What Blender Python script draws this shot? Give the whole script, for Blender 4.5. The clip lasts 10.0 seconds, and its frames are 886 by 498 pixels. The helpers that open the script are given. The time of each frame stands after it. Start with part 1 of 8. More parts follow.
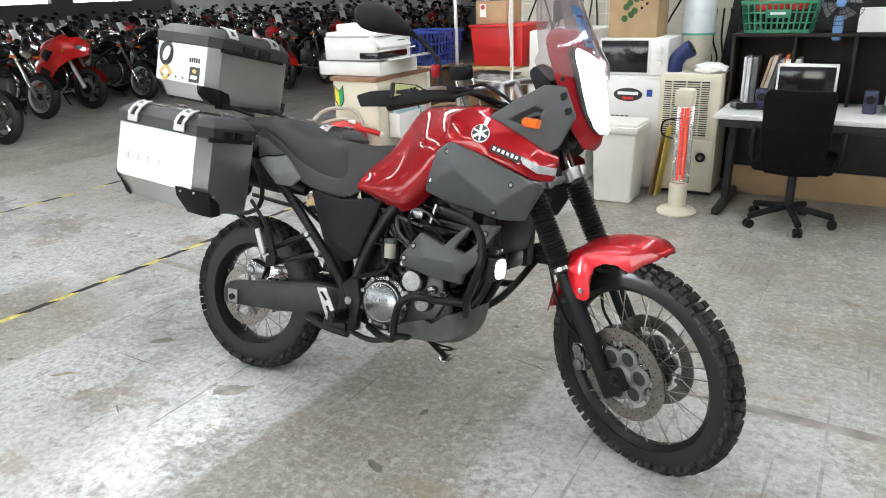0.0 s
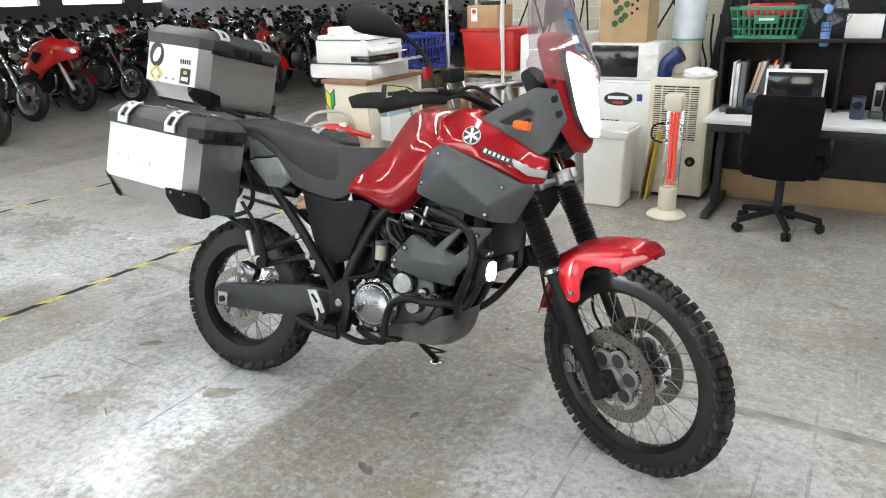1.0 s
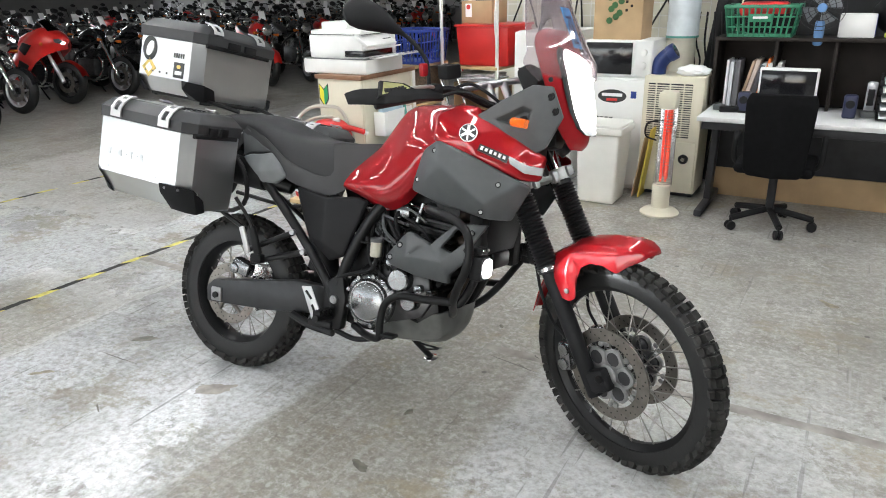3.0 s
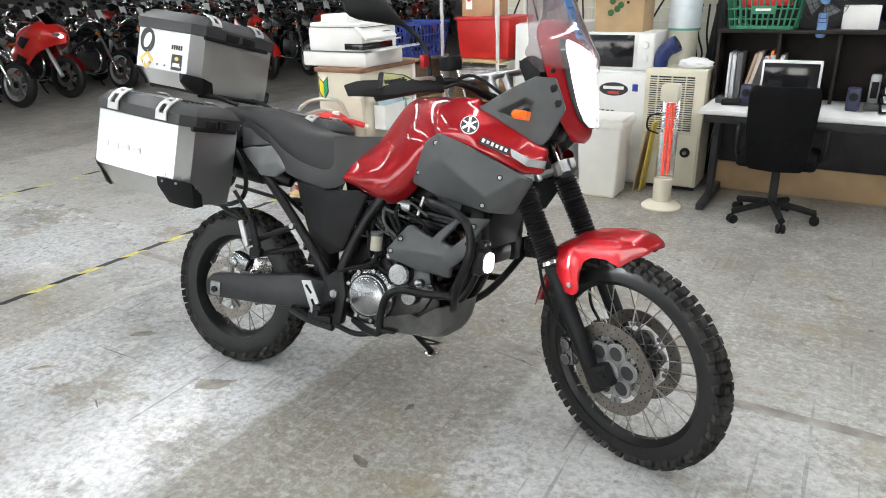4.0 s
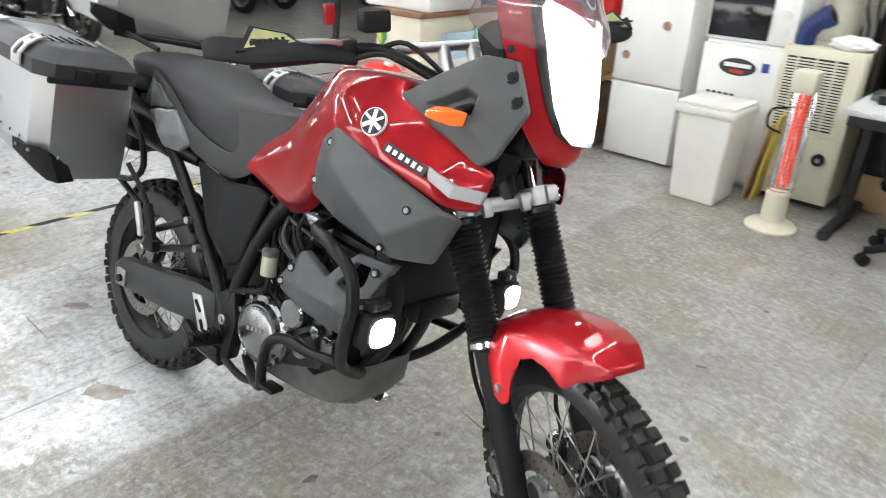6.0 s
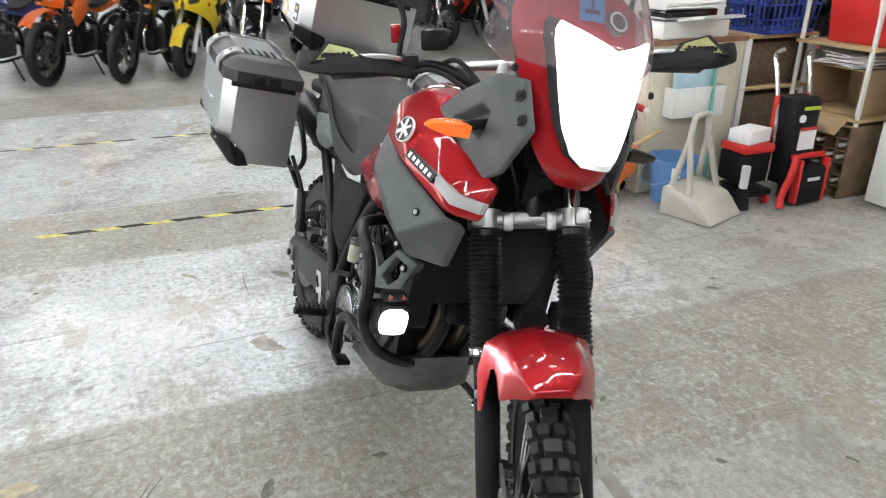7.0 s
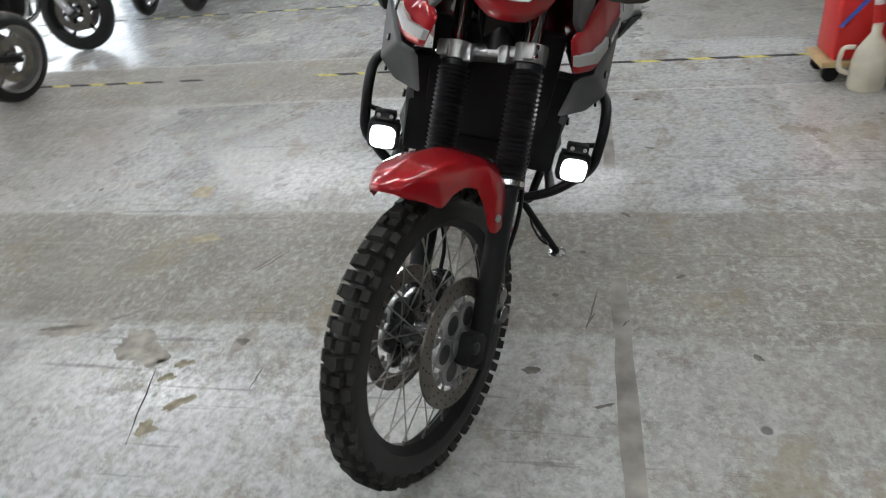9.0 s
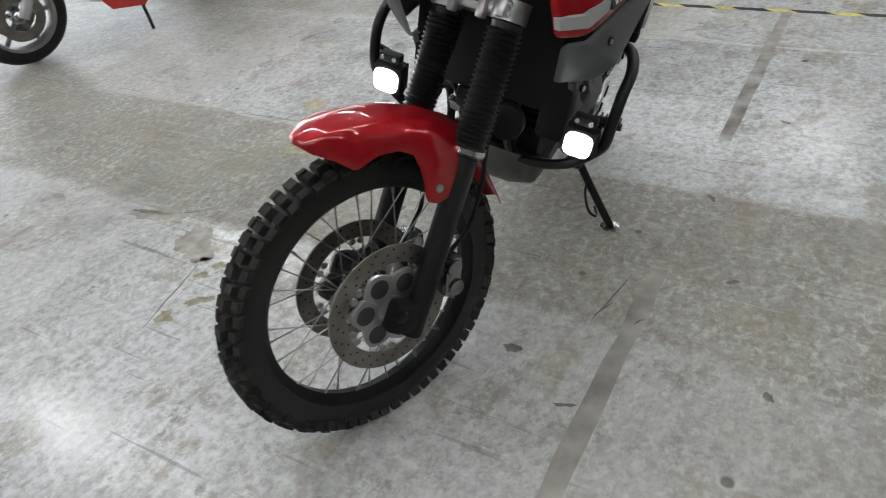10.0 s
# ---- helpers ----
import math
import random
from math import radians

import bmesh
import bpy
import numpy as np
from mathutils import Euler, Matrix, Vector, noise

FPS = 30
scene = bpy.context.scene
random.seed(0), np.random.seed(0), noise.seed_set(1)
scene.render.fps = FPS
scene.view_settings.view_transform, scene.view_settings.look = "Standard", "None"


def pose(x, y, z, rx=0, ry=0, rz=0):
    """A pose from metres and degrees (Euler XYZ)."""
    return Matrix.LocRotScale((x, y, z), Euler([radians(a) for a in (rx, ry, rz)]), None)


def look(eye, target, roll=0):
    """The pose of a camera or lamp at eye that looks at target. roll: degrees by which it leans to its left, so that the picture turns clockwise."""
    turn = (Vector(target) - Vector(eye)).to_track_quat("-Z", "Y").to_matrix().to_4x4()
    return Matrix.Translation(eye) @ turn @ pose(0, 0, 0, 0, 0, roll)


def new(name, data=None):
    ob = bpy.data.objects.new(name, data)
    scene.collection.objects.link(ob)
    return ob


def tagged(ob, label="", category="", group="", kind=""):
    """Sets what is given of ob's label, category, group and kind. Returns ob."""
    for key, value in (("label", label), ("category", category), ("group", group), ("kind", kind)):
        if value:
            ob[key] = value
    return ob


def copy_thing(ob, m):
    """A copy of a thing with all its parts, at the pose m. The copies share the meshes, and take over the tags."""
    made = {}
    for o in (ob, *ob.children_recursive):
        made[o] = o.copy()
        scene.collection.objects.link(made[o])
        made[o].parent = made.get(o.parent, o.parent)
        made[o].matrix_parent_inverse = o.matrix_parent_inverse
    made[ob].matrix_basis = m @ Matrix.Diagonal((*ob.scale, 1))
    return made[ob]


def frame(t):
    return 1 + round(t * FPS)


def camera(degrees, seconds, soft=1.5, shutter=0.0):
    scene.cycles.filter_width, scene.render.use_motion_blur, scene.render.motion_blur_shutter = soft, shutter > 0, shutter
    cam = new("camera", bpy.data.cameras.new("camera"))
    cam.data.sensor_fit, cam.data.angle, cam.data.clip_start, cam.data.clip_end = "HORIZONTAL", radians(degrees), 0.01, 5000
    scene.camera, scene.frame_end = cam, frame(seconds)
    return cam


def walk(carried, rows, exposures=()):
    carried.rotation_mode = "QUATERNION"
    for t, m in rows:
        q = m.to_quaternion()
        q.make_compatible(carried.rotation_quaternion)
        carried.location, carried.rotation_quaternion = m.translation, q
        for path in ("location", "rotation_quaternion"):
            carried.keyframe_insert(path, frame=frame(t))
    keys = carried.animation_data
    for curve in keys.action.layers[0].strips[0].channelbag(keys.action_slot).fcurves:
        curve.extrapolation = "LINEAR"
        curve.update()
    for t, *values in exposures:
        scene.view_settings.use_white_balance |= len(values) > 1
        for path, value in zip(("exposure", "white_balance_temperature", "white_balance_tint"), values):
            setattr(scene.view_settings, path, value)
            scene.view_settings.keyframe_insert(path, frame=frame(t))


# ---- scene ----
cam = camera(65.3, 10.0, 1.0, 0.35)
PATH = [
    (0, (0.1282, -0.0273, 1.4532), (0.0575, 1.7370, 0.7902), -2.3),
    (0.5, (0.1264, -0.0330, 1.4503), (0.0688, 1.7313, 0.7855), -2.0),
    (1, (0.1273, -0.0321, 1.4466), (0.0820, 1.7370, 0.7940), -1.9),
    (1.5, (0.1226, -0.0292, 1.4532), (0.0877, 1.7427, 0.8091), -1.7),
    (2, (0.1254, -0.0311, 1.4456), (0.0952, 1.7464, 0.8138), -1.3),
    (2.5, (0.1198, -0.0273, 1.4522), (0.0971, 1.7436, 0.8044), -1.3),
    (4, (0.1103, -0.0038, 1.4418), (0.0877, 1.7549, 0.7619), -1.4),
    (4.5, (0.1311, 0.0943, 1.4192), (0.1132, 1.8464, 0.7214), -1.3),
    (5, (0.3055, 0.3225, 1.4126), (0.2424, 2.0388, 0.6318), -0.3),
    (5.2, (0.3593, 0.4036, 1.3928), (0.2659, 2.1133, 0.6035), -0.3),
    (6.3, (0.7299, 0.9553, 1.4051), (0.1198, 2.5244, 0.5545), 3.1),
    (6.5, (0.8459, 1.0071, 1.4145), (0.0415, 2.4744, 0.5441), 3.1),
    (7, (1.1410, 0.9845, 1.3994), (0.0462, 2.3188, 0.6384), -0.3),
    (7.5, (1.3956, 0.9835, 1.3956), (0.1424, 2.1548, 0.6120), 0.4),
    (8, (1.6804, 1.1203, 1.3655), (0.2546, 1.9963, 0.4960), -2.2),
    (8.5, (1.7832, 1.3211, 1.3325), (0.2923, 2.0114, 0.4055), -5.5),
    (9, (1.8417, 1.5607, 1.3051), (0.3027, 2.0341, 0.3225), -6.4),
    (9.5, (1.9133, 1.8483, 1.2787), (0.3612, 1.9926, 0.2169), -6.0),
    (10, (1.8294, 2.1406, 1.2863), (0.3046, 2.0199, 0.1829), -8.0),
]
EXPOSURES = [(0, 0.86), (4.5, 0.86), (6.5, 1.05), (7.5, 0.52), (8.5, 0.14), (10, 0.30)]
walk(cam, [(t, look(eye, target, roll)) for t, eye, target, roll in PATH], EXPOSURES)

# ---- light ----
world = bpy.data.worlds.new("hall_air")
scene.world = world
world.use_nodes = True
wn = world.node_tree.nodes
sky = wn.new("ShaderNodeTexSky")
sky.sky_type, sky.sun_disc, sky.sun_elevation, sky.sun_rotation = "NISHITA", False, radians(35), radians(200)
wn["Background"].inputs[1].default_value = 0.12
world.node_tree.links.new(sky.outputs[0], wn["Background"].inputs[0])

ROOM = pose(0, 0, 0, 0, 0, -30.0)      # room axes: u along the furniture row, v towards it
BIKE = pose(-0.7720, 2.5075, 0, -14.0, 0, -25.4)


# ---- materials ----
def material(name, colour, rough=0.5, metal=0.0, vary=0.15, scale=8.0, bump=0.0, bump_scale=60.0, coat=0.0, rough_vary=0.0, dark=None):
    m = bpy.data.materials.new(name)
    m.use_nodes = True
    nt = m.node_tree
    b = nt.nodes["Principled BSDF"]
    b.inputs["Roughness"].default_value = rough
    b.inputs["Metallic"].default_value = metal
    b.inputs["Coat Weight"].default_value = coat
    b.inputs["Coat Roughness"].default_value = 0.025
    co = nt.nodes.new("ShaderNodeTexCoord")
    n1 = nt.nodes.new("ShaderNodeTexNoise")
    n1.inputs["Scale"].default_value, n1.inputs["Detail"].default_value = scale, 6.0
    nt.links.new(co.outputs["Object"], n1.inputs["Vector"])
    ramp = nt.nodes.new("ShaderNodeValToRGB")
    lo = dark if dark else tuple(c * (1 - vary) for c in colour)
    hi = tuple(min(1, c * (1 + vary)) for c in colour)
    ramp.color_ramp.elements[0].position, ramp.color_ramp.elements[1].position = 0.3, 0.7
    ramp.color_ramp.elements[0].color, ramp.color_ramp.elements[1].color = (*lo, 1), (*hi, 1)
    nt.links.new(n1.outputs["Fac"], ramp.inputs["Fac"])
    nt.links.new(ramp.outputs["Color"], b.inputs["Base Color"])
    if rough_vary:
        mr = nt.nodes.new("ShaderNodeMapRange")
        mr.inputs["To Min"].default_value, mr.inputs["To Max"].default_value = max(0.02, rough - rough_vary), rough + rough_vary
        nt.links.new(n1.outputs["Fac"], mr.inputs["Value"])
        nt.links.new(mr.outputs["Result"], b.inputs["Roughness"])
    if bump:
        n2 = nt.nodes.new("ShaderNodeTexNoise")
        n2.inputs["Scale"].default_value, n2.inputs["Detail"].default_value = bump_scale, 4.0
        nt.links.new(co.outputs["Object"], n2.inputs["Vector"])
        bp = nt.nodes.new("ShaderNodeBump")
        bp.inputs["Strength"].default_value, bp.inputs["Distance"].default_value = bump, 0.002
        nt.links.new(n2.outputs["Fac"], bp.inputs["Height"])
        nt.links.new(bp.outputs["Normal"], b.inputs["Normal"])
    return m


def glowing(name, colour, strength):
    m = bpy.data.materials.new(name)
    m.use_nodes = True
    b = m.node_tree.nodes["Principled BSDF"]
    b.inputs["Base Color"].default_value = (*colour, 1)
    b.inputs["Emission Color"].default_value = (*colour, 1)
    b.inputs["Emission Strength"].default_value = strength
    return m


def clear(name, colour, rough=0.02, ior=1.45, weight=1.0):
    m = bpy.data.materials.new(name)
    m.use_nodes = True
    b = m.node_tree.nodes["Principled BSDF"]
    b.inputs["Base Color"].default_value = (*colour, 1)
    b.inputs["Roughness"].default_value = rough
    b.inputs["IOR"].default_value = ior
    b.inputs["Transmission Weight"].default_value = weight
    return m


RED = material("red_metallic_lacquer", (0.33, 0.005, 0.010), 0.40, 0.38, 0.05, 400, coat=1.0)
RED.node_tree.nodes["Principled BSDF"].inputs["Specular IOR Level"].default_value = 0.15
GREY = material("grey_plastic", (0.070, 0.075, 0.078), 0.52, 0, 0.08, 20, 0.12, 350)
BLACKP = material("black_plastic", (0.0085, 0.0085, 0.0095), 0.58, 0, 0.2, 15, 0.15, 300)
BLACKM = material("black_enamel", (0.006, 0.006, 0.0065), 0.36, 0.0, 0.2, 12, 0.05, 120)
RUBBER = material("tyre_rubber", (0.0075, 0.0075, 0.0075), 0.42, 0, 0.3, 14, 0.3, 120, dark=(0.006, 0.006, 0.006))
TREADM = material("dusty_tread_rubber", (0.029, 0.028, 0.0265), 0.8, 0, 0.45, 16, 0.3, 120)
for dark_m, spec in ((BLACKP, 0.22), (BLACKM, 0.25), (RUBBER, 0.4), (TREADM, 0.2)):
    dark_m.node_tree.nodes["Principled BSDF"].inputs["Specular IOR Level"].default_value = spec
GAITM = material("gaiter_rubber", (0.009, 0.009, 0.010), 0.34, 0, 0.2, 14)
SEATM = material("seat_vinyl", (0.013, 0.013, 0.0145), 0.55, 0, 0.15, 10, 0.35, 400)
ALU = material("brushed_aluminium", (0.62, 0.63, 0.64), 0.33, 0.95, 0.06, 4, 0.06, 90, rough_vary=0.06)
STEEL = material("polished_steel", (0.7, 0.7, 0.7), 0.18, 1.0, 0.05, 10)
CASTM = material("engine_casting", (0.25, 0.255, 0.26), 0.24, 0.95, 0.2, 18, 0.2, 160)
DISCM = material("brake_disc_steel", (0.20, 0.185, 0.165), 0.38, 0.9, 0.25, 20, 0.1, 90)
CHROME = material("chrome", (0.85, 0.85, 0.86), 0.07, 1.0, 0.02, 5)
BOLTM = material("zinc_bolt", (0.30, 0.30, 0.30), 0.35, 0.9, 0.2, 40)
WHITE = material("white_plastic", (0.74, 0.74, 0.72), 0.42, 0, 0.05, 5, 0.05, 100)
CREAM = material("cream_paint", (0.62, 0.58, 0.46), 0.5, 0, 0.08, 4, 0.05, 100)
STICKW = material("white_sticker", (0.8, 0.8, 0.8), 0.4, 0, 0.03, 30)
STICKK = material("black_sticker", (0.02, 0.02, 0.02), 0.4, 0, 0.05, 30)


# ---- mesh helpers ----
def part(name, bm, mat, parent=None, label="", smooth=True):
    me = bpy.data.meshes.new(name)
    bmesh.ops.recalc_face_normals(bm, faces=bm.faces)
    if smooth:
        for f in bm.faces:
            f.smooth = True
        for e in bm.edges:
            if len(e.link_faces) == 2 and e.calc_face_angle(0) > 0.6:
                e.smooth = False
    bm.to_mesh(me)
    bm.free()
    me.materials.append(mat)
    ob = new(name, me)
    if parent:
        ob.parent = parent
    if label:
        ob["label"] = label
    return ob


def thing(name, m, label, category, group="", kind=""):
    ob = new(name)
    ob.empty_display_size = 0.1
    ob.matrix_basis = m
    return tagged(ob, label, category, group, kind)


def bevelled(bm, geom_edges, width, segments=2):
    if width > 0:
        bmesh.ops.bevel(bm, geom=list(geom_edges), offset=width, segments=segments, affect="EDGES", profile=0.5)


def box(bm, c, s, bevel=0.0, m=None, seg=2):
    """A box of size s round c, with rounded edges, turned by m about c."""
    t = bmesh.new()
    bmesh.ops.create_cube(t, size=1.0, matrix=Matrix.Diagonal((*s, 1)))
    bevelled(t, t.edges, bevel, seg)
    bmesh.ops.transform(t, matrix=Matrix.Translation(c) @ (m if m else Matrix()), verts=t.verts)
    return join(bm, t)


def join(bm, t):
    me = bpy.data.meshes.new("x")
    t.to_mesh(me)
    t.free()
    bm.from_mesh(me)
    bpy.data.meshes.remove(me)
    return bm


def rod(bm, a, b, r, r2=None, n=16, bevel=0.0):
    """A round bar from a to b."""
    a, b = Vector(a), Vector(b)
    d = b - a
    t = bmesh.new()
    bmesh.ops.create_cone(t, cap_ends=True, segments=n, radius1=r, radius2=r if r2 is None else r2, depth=d.length)
    if bevel:
        bevelled(t, [e for e in t.edges if len(e.link_faces) == 2 and e.calc_face_angle(0) > 1.0], bevel, 2)
    q = d.to_track_quat("Z", "Y").to_matrix().to_4x4()
    bmesh.ops.transform(t, matrix=Matrix.Translation((a + b) / 2) @ q, verts=t.verts)
    return join(bm, t)


def smooth_path(points, steps=6):
    """Catmull-Rom through the points."""
    p = [Vector(v) for v in points]
    p = [p[0] * 2 - p[1]] + p + [p[-1] * 2 - p[-2]]
    out = []
    for i in range(1, len(p) - 2):
        for k in range(steps):
            t = k / steps
            out.append(0.5 * (2 * p[i] + (p[i + 1] - p[i - 1]) * t + (2 * p[i - 1] - 5 * p[i] + 4 * p[i + 1] - p[i + 2]) * t * t
                              + (3 * p[i] - p[i - 1] - 3 * p[i + 1] + p[i + 2]) * t ** 3))
    return out + [p[-2]]


def tube(bm, points, r, n=12, steps=6, flat=1.0, radii=None):
    """A bent bar along the points."""
    pts = smooth_path(points, steps) if steps > 1 else [Vector(v) for v in points]
    rings, ref = [], None
    for i, p in enumerate(pts):
        d = (pts[min(i + 1, len(pts) - 1)] - pts[max(i - 1, 0)]).normalized()
        if ref is None:
            ref = d.orthogonal().normalized()
        ref = (ref - d * ref.dot(d)).normalized()
        side = d.cross(ref)
        rr = r if radii is None else radii[0] + (radii[1] - radii[0]) * i / (len(pts) - 1)
        rings.append([bm.verts.new(p + ref * rr * math.cos(2 * math.pi * k / n) + side * rr * flat * math.sin(2 * math.pi * k / n)) for k in range(n)])
    skin(bm, rings, True)
    bm.faces.new(rings[0][::-1])
    bm.faces.new(rings[-1])
    return bm


def skin(bm, rings, closed):
    for a, b in zip(rings, rings[1:]):
        for k in range(len(a) if closed else len(a) - 1):
            j = (k + 1) % len(a)
            bm.faces.new((a[k], a[j], b[j], b[k]))


def lathe(bm, profile, n=48, m=None, closed=False, a0=0.0, a1=2 * math.pi):
    """Turns (radius, along) pairs about the y axis."""
    t = bmesh.new()
    full = abs(a1 - a0 - 2 * math.pi) < 1e-6
    rings = []
    for k in range(n if full else n + 1):
        a = a0 + (a1 - a0) * k / n
        rings.append([t.verts.new((r * math.cos(a), y, r * math.sin(a))) for r, y in profile])
    if full:
        rings.append(rings[0])
    skin(t, rings, closed)
    if m:
        bmesh.ops.transform(t, matrix=m, verts=t.verts)
    return join(bm, t)


def prism(bm, outline, y0, y1, bevel=0.0, m=None, seg=2):
    """A slab: an outline in x and z, thick from y0 to y1."""
    t = bmesh.new()
    v = [t.verts.new((x, y0, z)) for x, z in outline]
    f = t.faces.new(v)
    ex = bmesh.ops.extrude_face_region(t, geom=[f])
    bmesh.ops.translate(t, vec=(0, y1 - y0, 0), verts=[g for g in ex["geom"] if isinstance(g, bmesh.types.BMVert)])
    if bevel:
        bevelled(t, t.edges, bevel, seg)
    if m:
        bmesh.ops.transform(t, matrix=m, verts=t.verts)
    return join(bm, t)


def loft(bm, sections, closed=True, cap=True):
    """A skin over sections of equal point count."""
    rings = [[bm.verts.new(p) for p in s] for s in sections]
    skin(bm, rings, closed)
    if cap and closed:
        bm.faces.new(rings[0][::-1])
        bm.faces.new(rings[-1])
    return bm


def mirrored(bm):
    """Adds the same on the other side of y = 0."""
    g = bmesh.ops.duplicate(bm, geom=bm.verts[:] + bm.edges[:] + bm.faces[:])
    v = [e for e in g["geom"] if isinstance(e, bmesh.types.BMVert)]
    bmesh.ops.scale(bm, vec=(1, -1, 1), verts=v)
    return bm


def flipped(ob, parent):
    """A second part, mirrored across the bike's middle, with its own mesh."""
    me = ob.data.copy()
    for v in me.vertices:
        v.co.y = -v.co.y
    me.flip_normals()
    o2 = new(ob.name.split(".")[0], me)
    o2.parent = parent
    if "label" in ob:
        o2["label"] = ob["label"]
    return o2


# ---- hall ----
def worn_floor():
    """Old grey-white floor coat, worn off in strips and patches, with oil stains and trowel grain."""
    m = bpy.data.materials.new("worn_coated_concrete")
    m.use_nodes = True
    nt, L = m.node_tree, m.node_tree.links
    b = nt.nodes["Principled BSDF"]
    co = nt.nodes.new("ShaderNodeTexCoord")

    def node(kind, **inputs):
        n = nt.nodes.new(kind)
        for k, v in inputs.items():
            n.inputs[k.replace("_", " ")].default_value = v
        return n

    def noise_of(scale, detail=6.0, rough=0.6, stretch=None):
        n = node("ShaderNodeTexNoise", Scale=scale, Detail=detail, Roughness=rough)
        if stretch:
            mp = node("ShaderNodeMapping")
            mp.inputs["Scale"].default_value = stretch
            L.new(co.outputs["Object"], mp.inputs["Vector"])
            L.new(mp.outputs["Vector"], n.inputs["Vector"])
        else:
            L.new(co.outputs["Object"], n.inputs["Vector"])
        return n.outputs["Fac"]

    def math_of(op, a, c, clamp=False):
        n = nt.nodes.new("ShaderNodeMath")
        n.operation, n.use_clamp = op, clamp
        for i, v in enumerate((a, c)):
            if isinstance(v, (int, float)):
                n.inputs[i].default_value = v
            else:
                L.new(v, n.inputs[i])
        return n.outputs[0]

    def step(v, lo, hi, to0=0.0, to1=1.0):
        n = node("ShaderNodeMapRange")
        n.inputs["From Min"].default_value, n.inputs["From Max"].default_value = lo, hi
        n.inputs["To Min"].default_value, n.inputs["To Max"].default_value = to0, to1
        L.new(v, n.inputs["Value"])
        return n.outputs["Result"]

    def mix(f, a, c):
        n = nt.nodes.new("ShaderNodeMix")
        n.data_type = "RGBA"
        L.new(f, n.inputs["Factor"])
        for s, v in ((n.inputs["A"], a), (n.inputs["B"], c)):
            if isinstance(v, tuple):
                s.default_value = (*v, 1)
            else:
                L.new(v, s)
        return n.outputs["Result"]

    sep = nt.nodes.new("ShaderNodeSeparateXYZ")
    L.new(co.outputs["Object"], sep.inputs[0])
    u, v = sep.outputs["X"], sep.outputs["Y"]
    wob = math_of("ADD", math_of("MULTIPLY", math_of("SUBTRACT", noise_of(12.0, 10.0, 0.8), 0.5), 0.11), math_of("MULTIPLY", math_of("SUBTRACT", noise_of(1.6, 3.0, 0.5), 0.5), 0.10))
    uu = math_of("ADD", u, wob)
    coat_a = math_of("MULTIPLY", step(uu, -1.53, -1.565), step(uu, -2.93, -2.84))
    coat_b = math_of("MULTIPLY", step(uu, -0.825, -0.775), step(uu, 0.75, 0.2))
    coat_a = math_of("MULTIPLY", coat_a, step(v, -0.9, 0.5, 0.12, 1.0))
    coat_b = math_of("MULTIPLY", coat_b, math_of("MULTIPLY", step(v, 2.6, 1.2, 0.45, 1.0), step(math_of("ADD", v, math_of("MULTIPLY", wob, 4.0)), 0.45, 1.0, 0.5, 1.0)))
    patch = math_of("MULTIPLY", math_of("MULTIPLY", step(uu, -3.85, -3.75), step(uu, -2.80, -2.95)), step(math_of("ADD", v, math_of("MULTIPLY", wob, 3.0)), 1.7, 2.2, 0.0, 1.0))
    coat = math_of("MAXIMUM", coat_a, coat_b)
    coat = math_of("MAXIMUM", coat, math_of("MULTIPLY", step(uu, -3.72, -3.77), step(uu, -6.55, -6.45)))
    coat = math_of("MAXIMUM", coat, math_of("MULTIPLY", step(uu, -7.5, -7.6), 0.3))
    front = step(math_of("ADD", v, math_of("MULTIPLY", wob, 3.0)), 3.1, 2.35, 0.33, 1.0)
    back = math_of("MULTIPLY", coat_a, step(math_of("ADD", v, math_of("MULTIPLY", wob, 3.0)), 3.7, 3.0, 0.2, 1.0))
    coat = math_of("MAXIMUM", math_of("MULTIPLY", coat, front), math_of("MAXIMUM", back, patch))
    # wear: ragged bare patches, pinholes and a fine mottle
    wear = step(noise_of(2.6, 10.0, 0.78), 0.560, 0.580)
    small = math_of("MULTIPLY", step(noise_of(8.0, 9.0, 0.76), 0.585, 0.60), 0.85)
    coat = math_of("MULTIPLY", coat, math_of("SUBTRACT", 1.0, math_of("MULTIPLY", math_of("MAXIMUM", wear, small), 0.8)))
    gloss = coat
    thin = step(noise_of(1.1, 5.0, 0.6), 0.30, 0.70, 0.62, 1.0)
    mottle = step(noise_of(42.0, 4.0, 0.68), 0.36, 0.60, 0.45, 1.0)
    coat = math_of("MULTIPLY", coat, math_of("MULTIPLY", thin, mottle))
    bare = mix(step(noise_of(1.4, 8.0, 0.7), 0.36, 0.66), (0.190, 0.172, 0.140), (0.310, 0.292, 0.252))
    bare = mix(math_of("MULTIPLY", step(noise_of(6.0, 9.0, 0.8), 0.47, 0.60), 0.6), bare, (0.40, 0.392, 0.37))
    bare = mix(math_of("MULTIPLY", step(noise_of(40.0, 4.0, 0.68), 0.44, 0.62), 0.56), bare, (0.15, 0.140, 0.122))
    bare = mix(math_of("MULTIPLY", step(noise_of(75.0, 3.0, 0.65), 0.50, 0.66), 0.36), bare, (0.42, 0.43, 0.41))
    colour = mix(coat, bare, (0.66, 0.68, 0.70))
    # chips and flakes a few millimetres to a centimetre across, and a fine grain
    chips = math_of("MULTIPLY", step(noise_of(22.0, 6.0, 0.74), 0.49, 0.60), step(noise_of(1.7, 6.0, 0.7), 0.40, 0.62, 0.10, 0.62))
    colour = mix(chips, colour, (0.19, 0.178, 0.155))
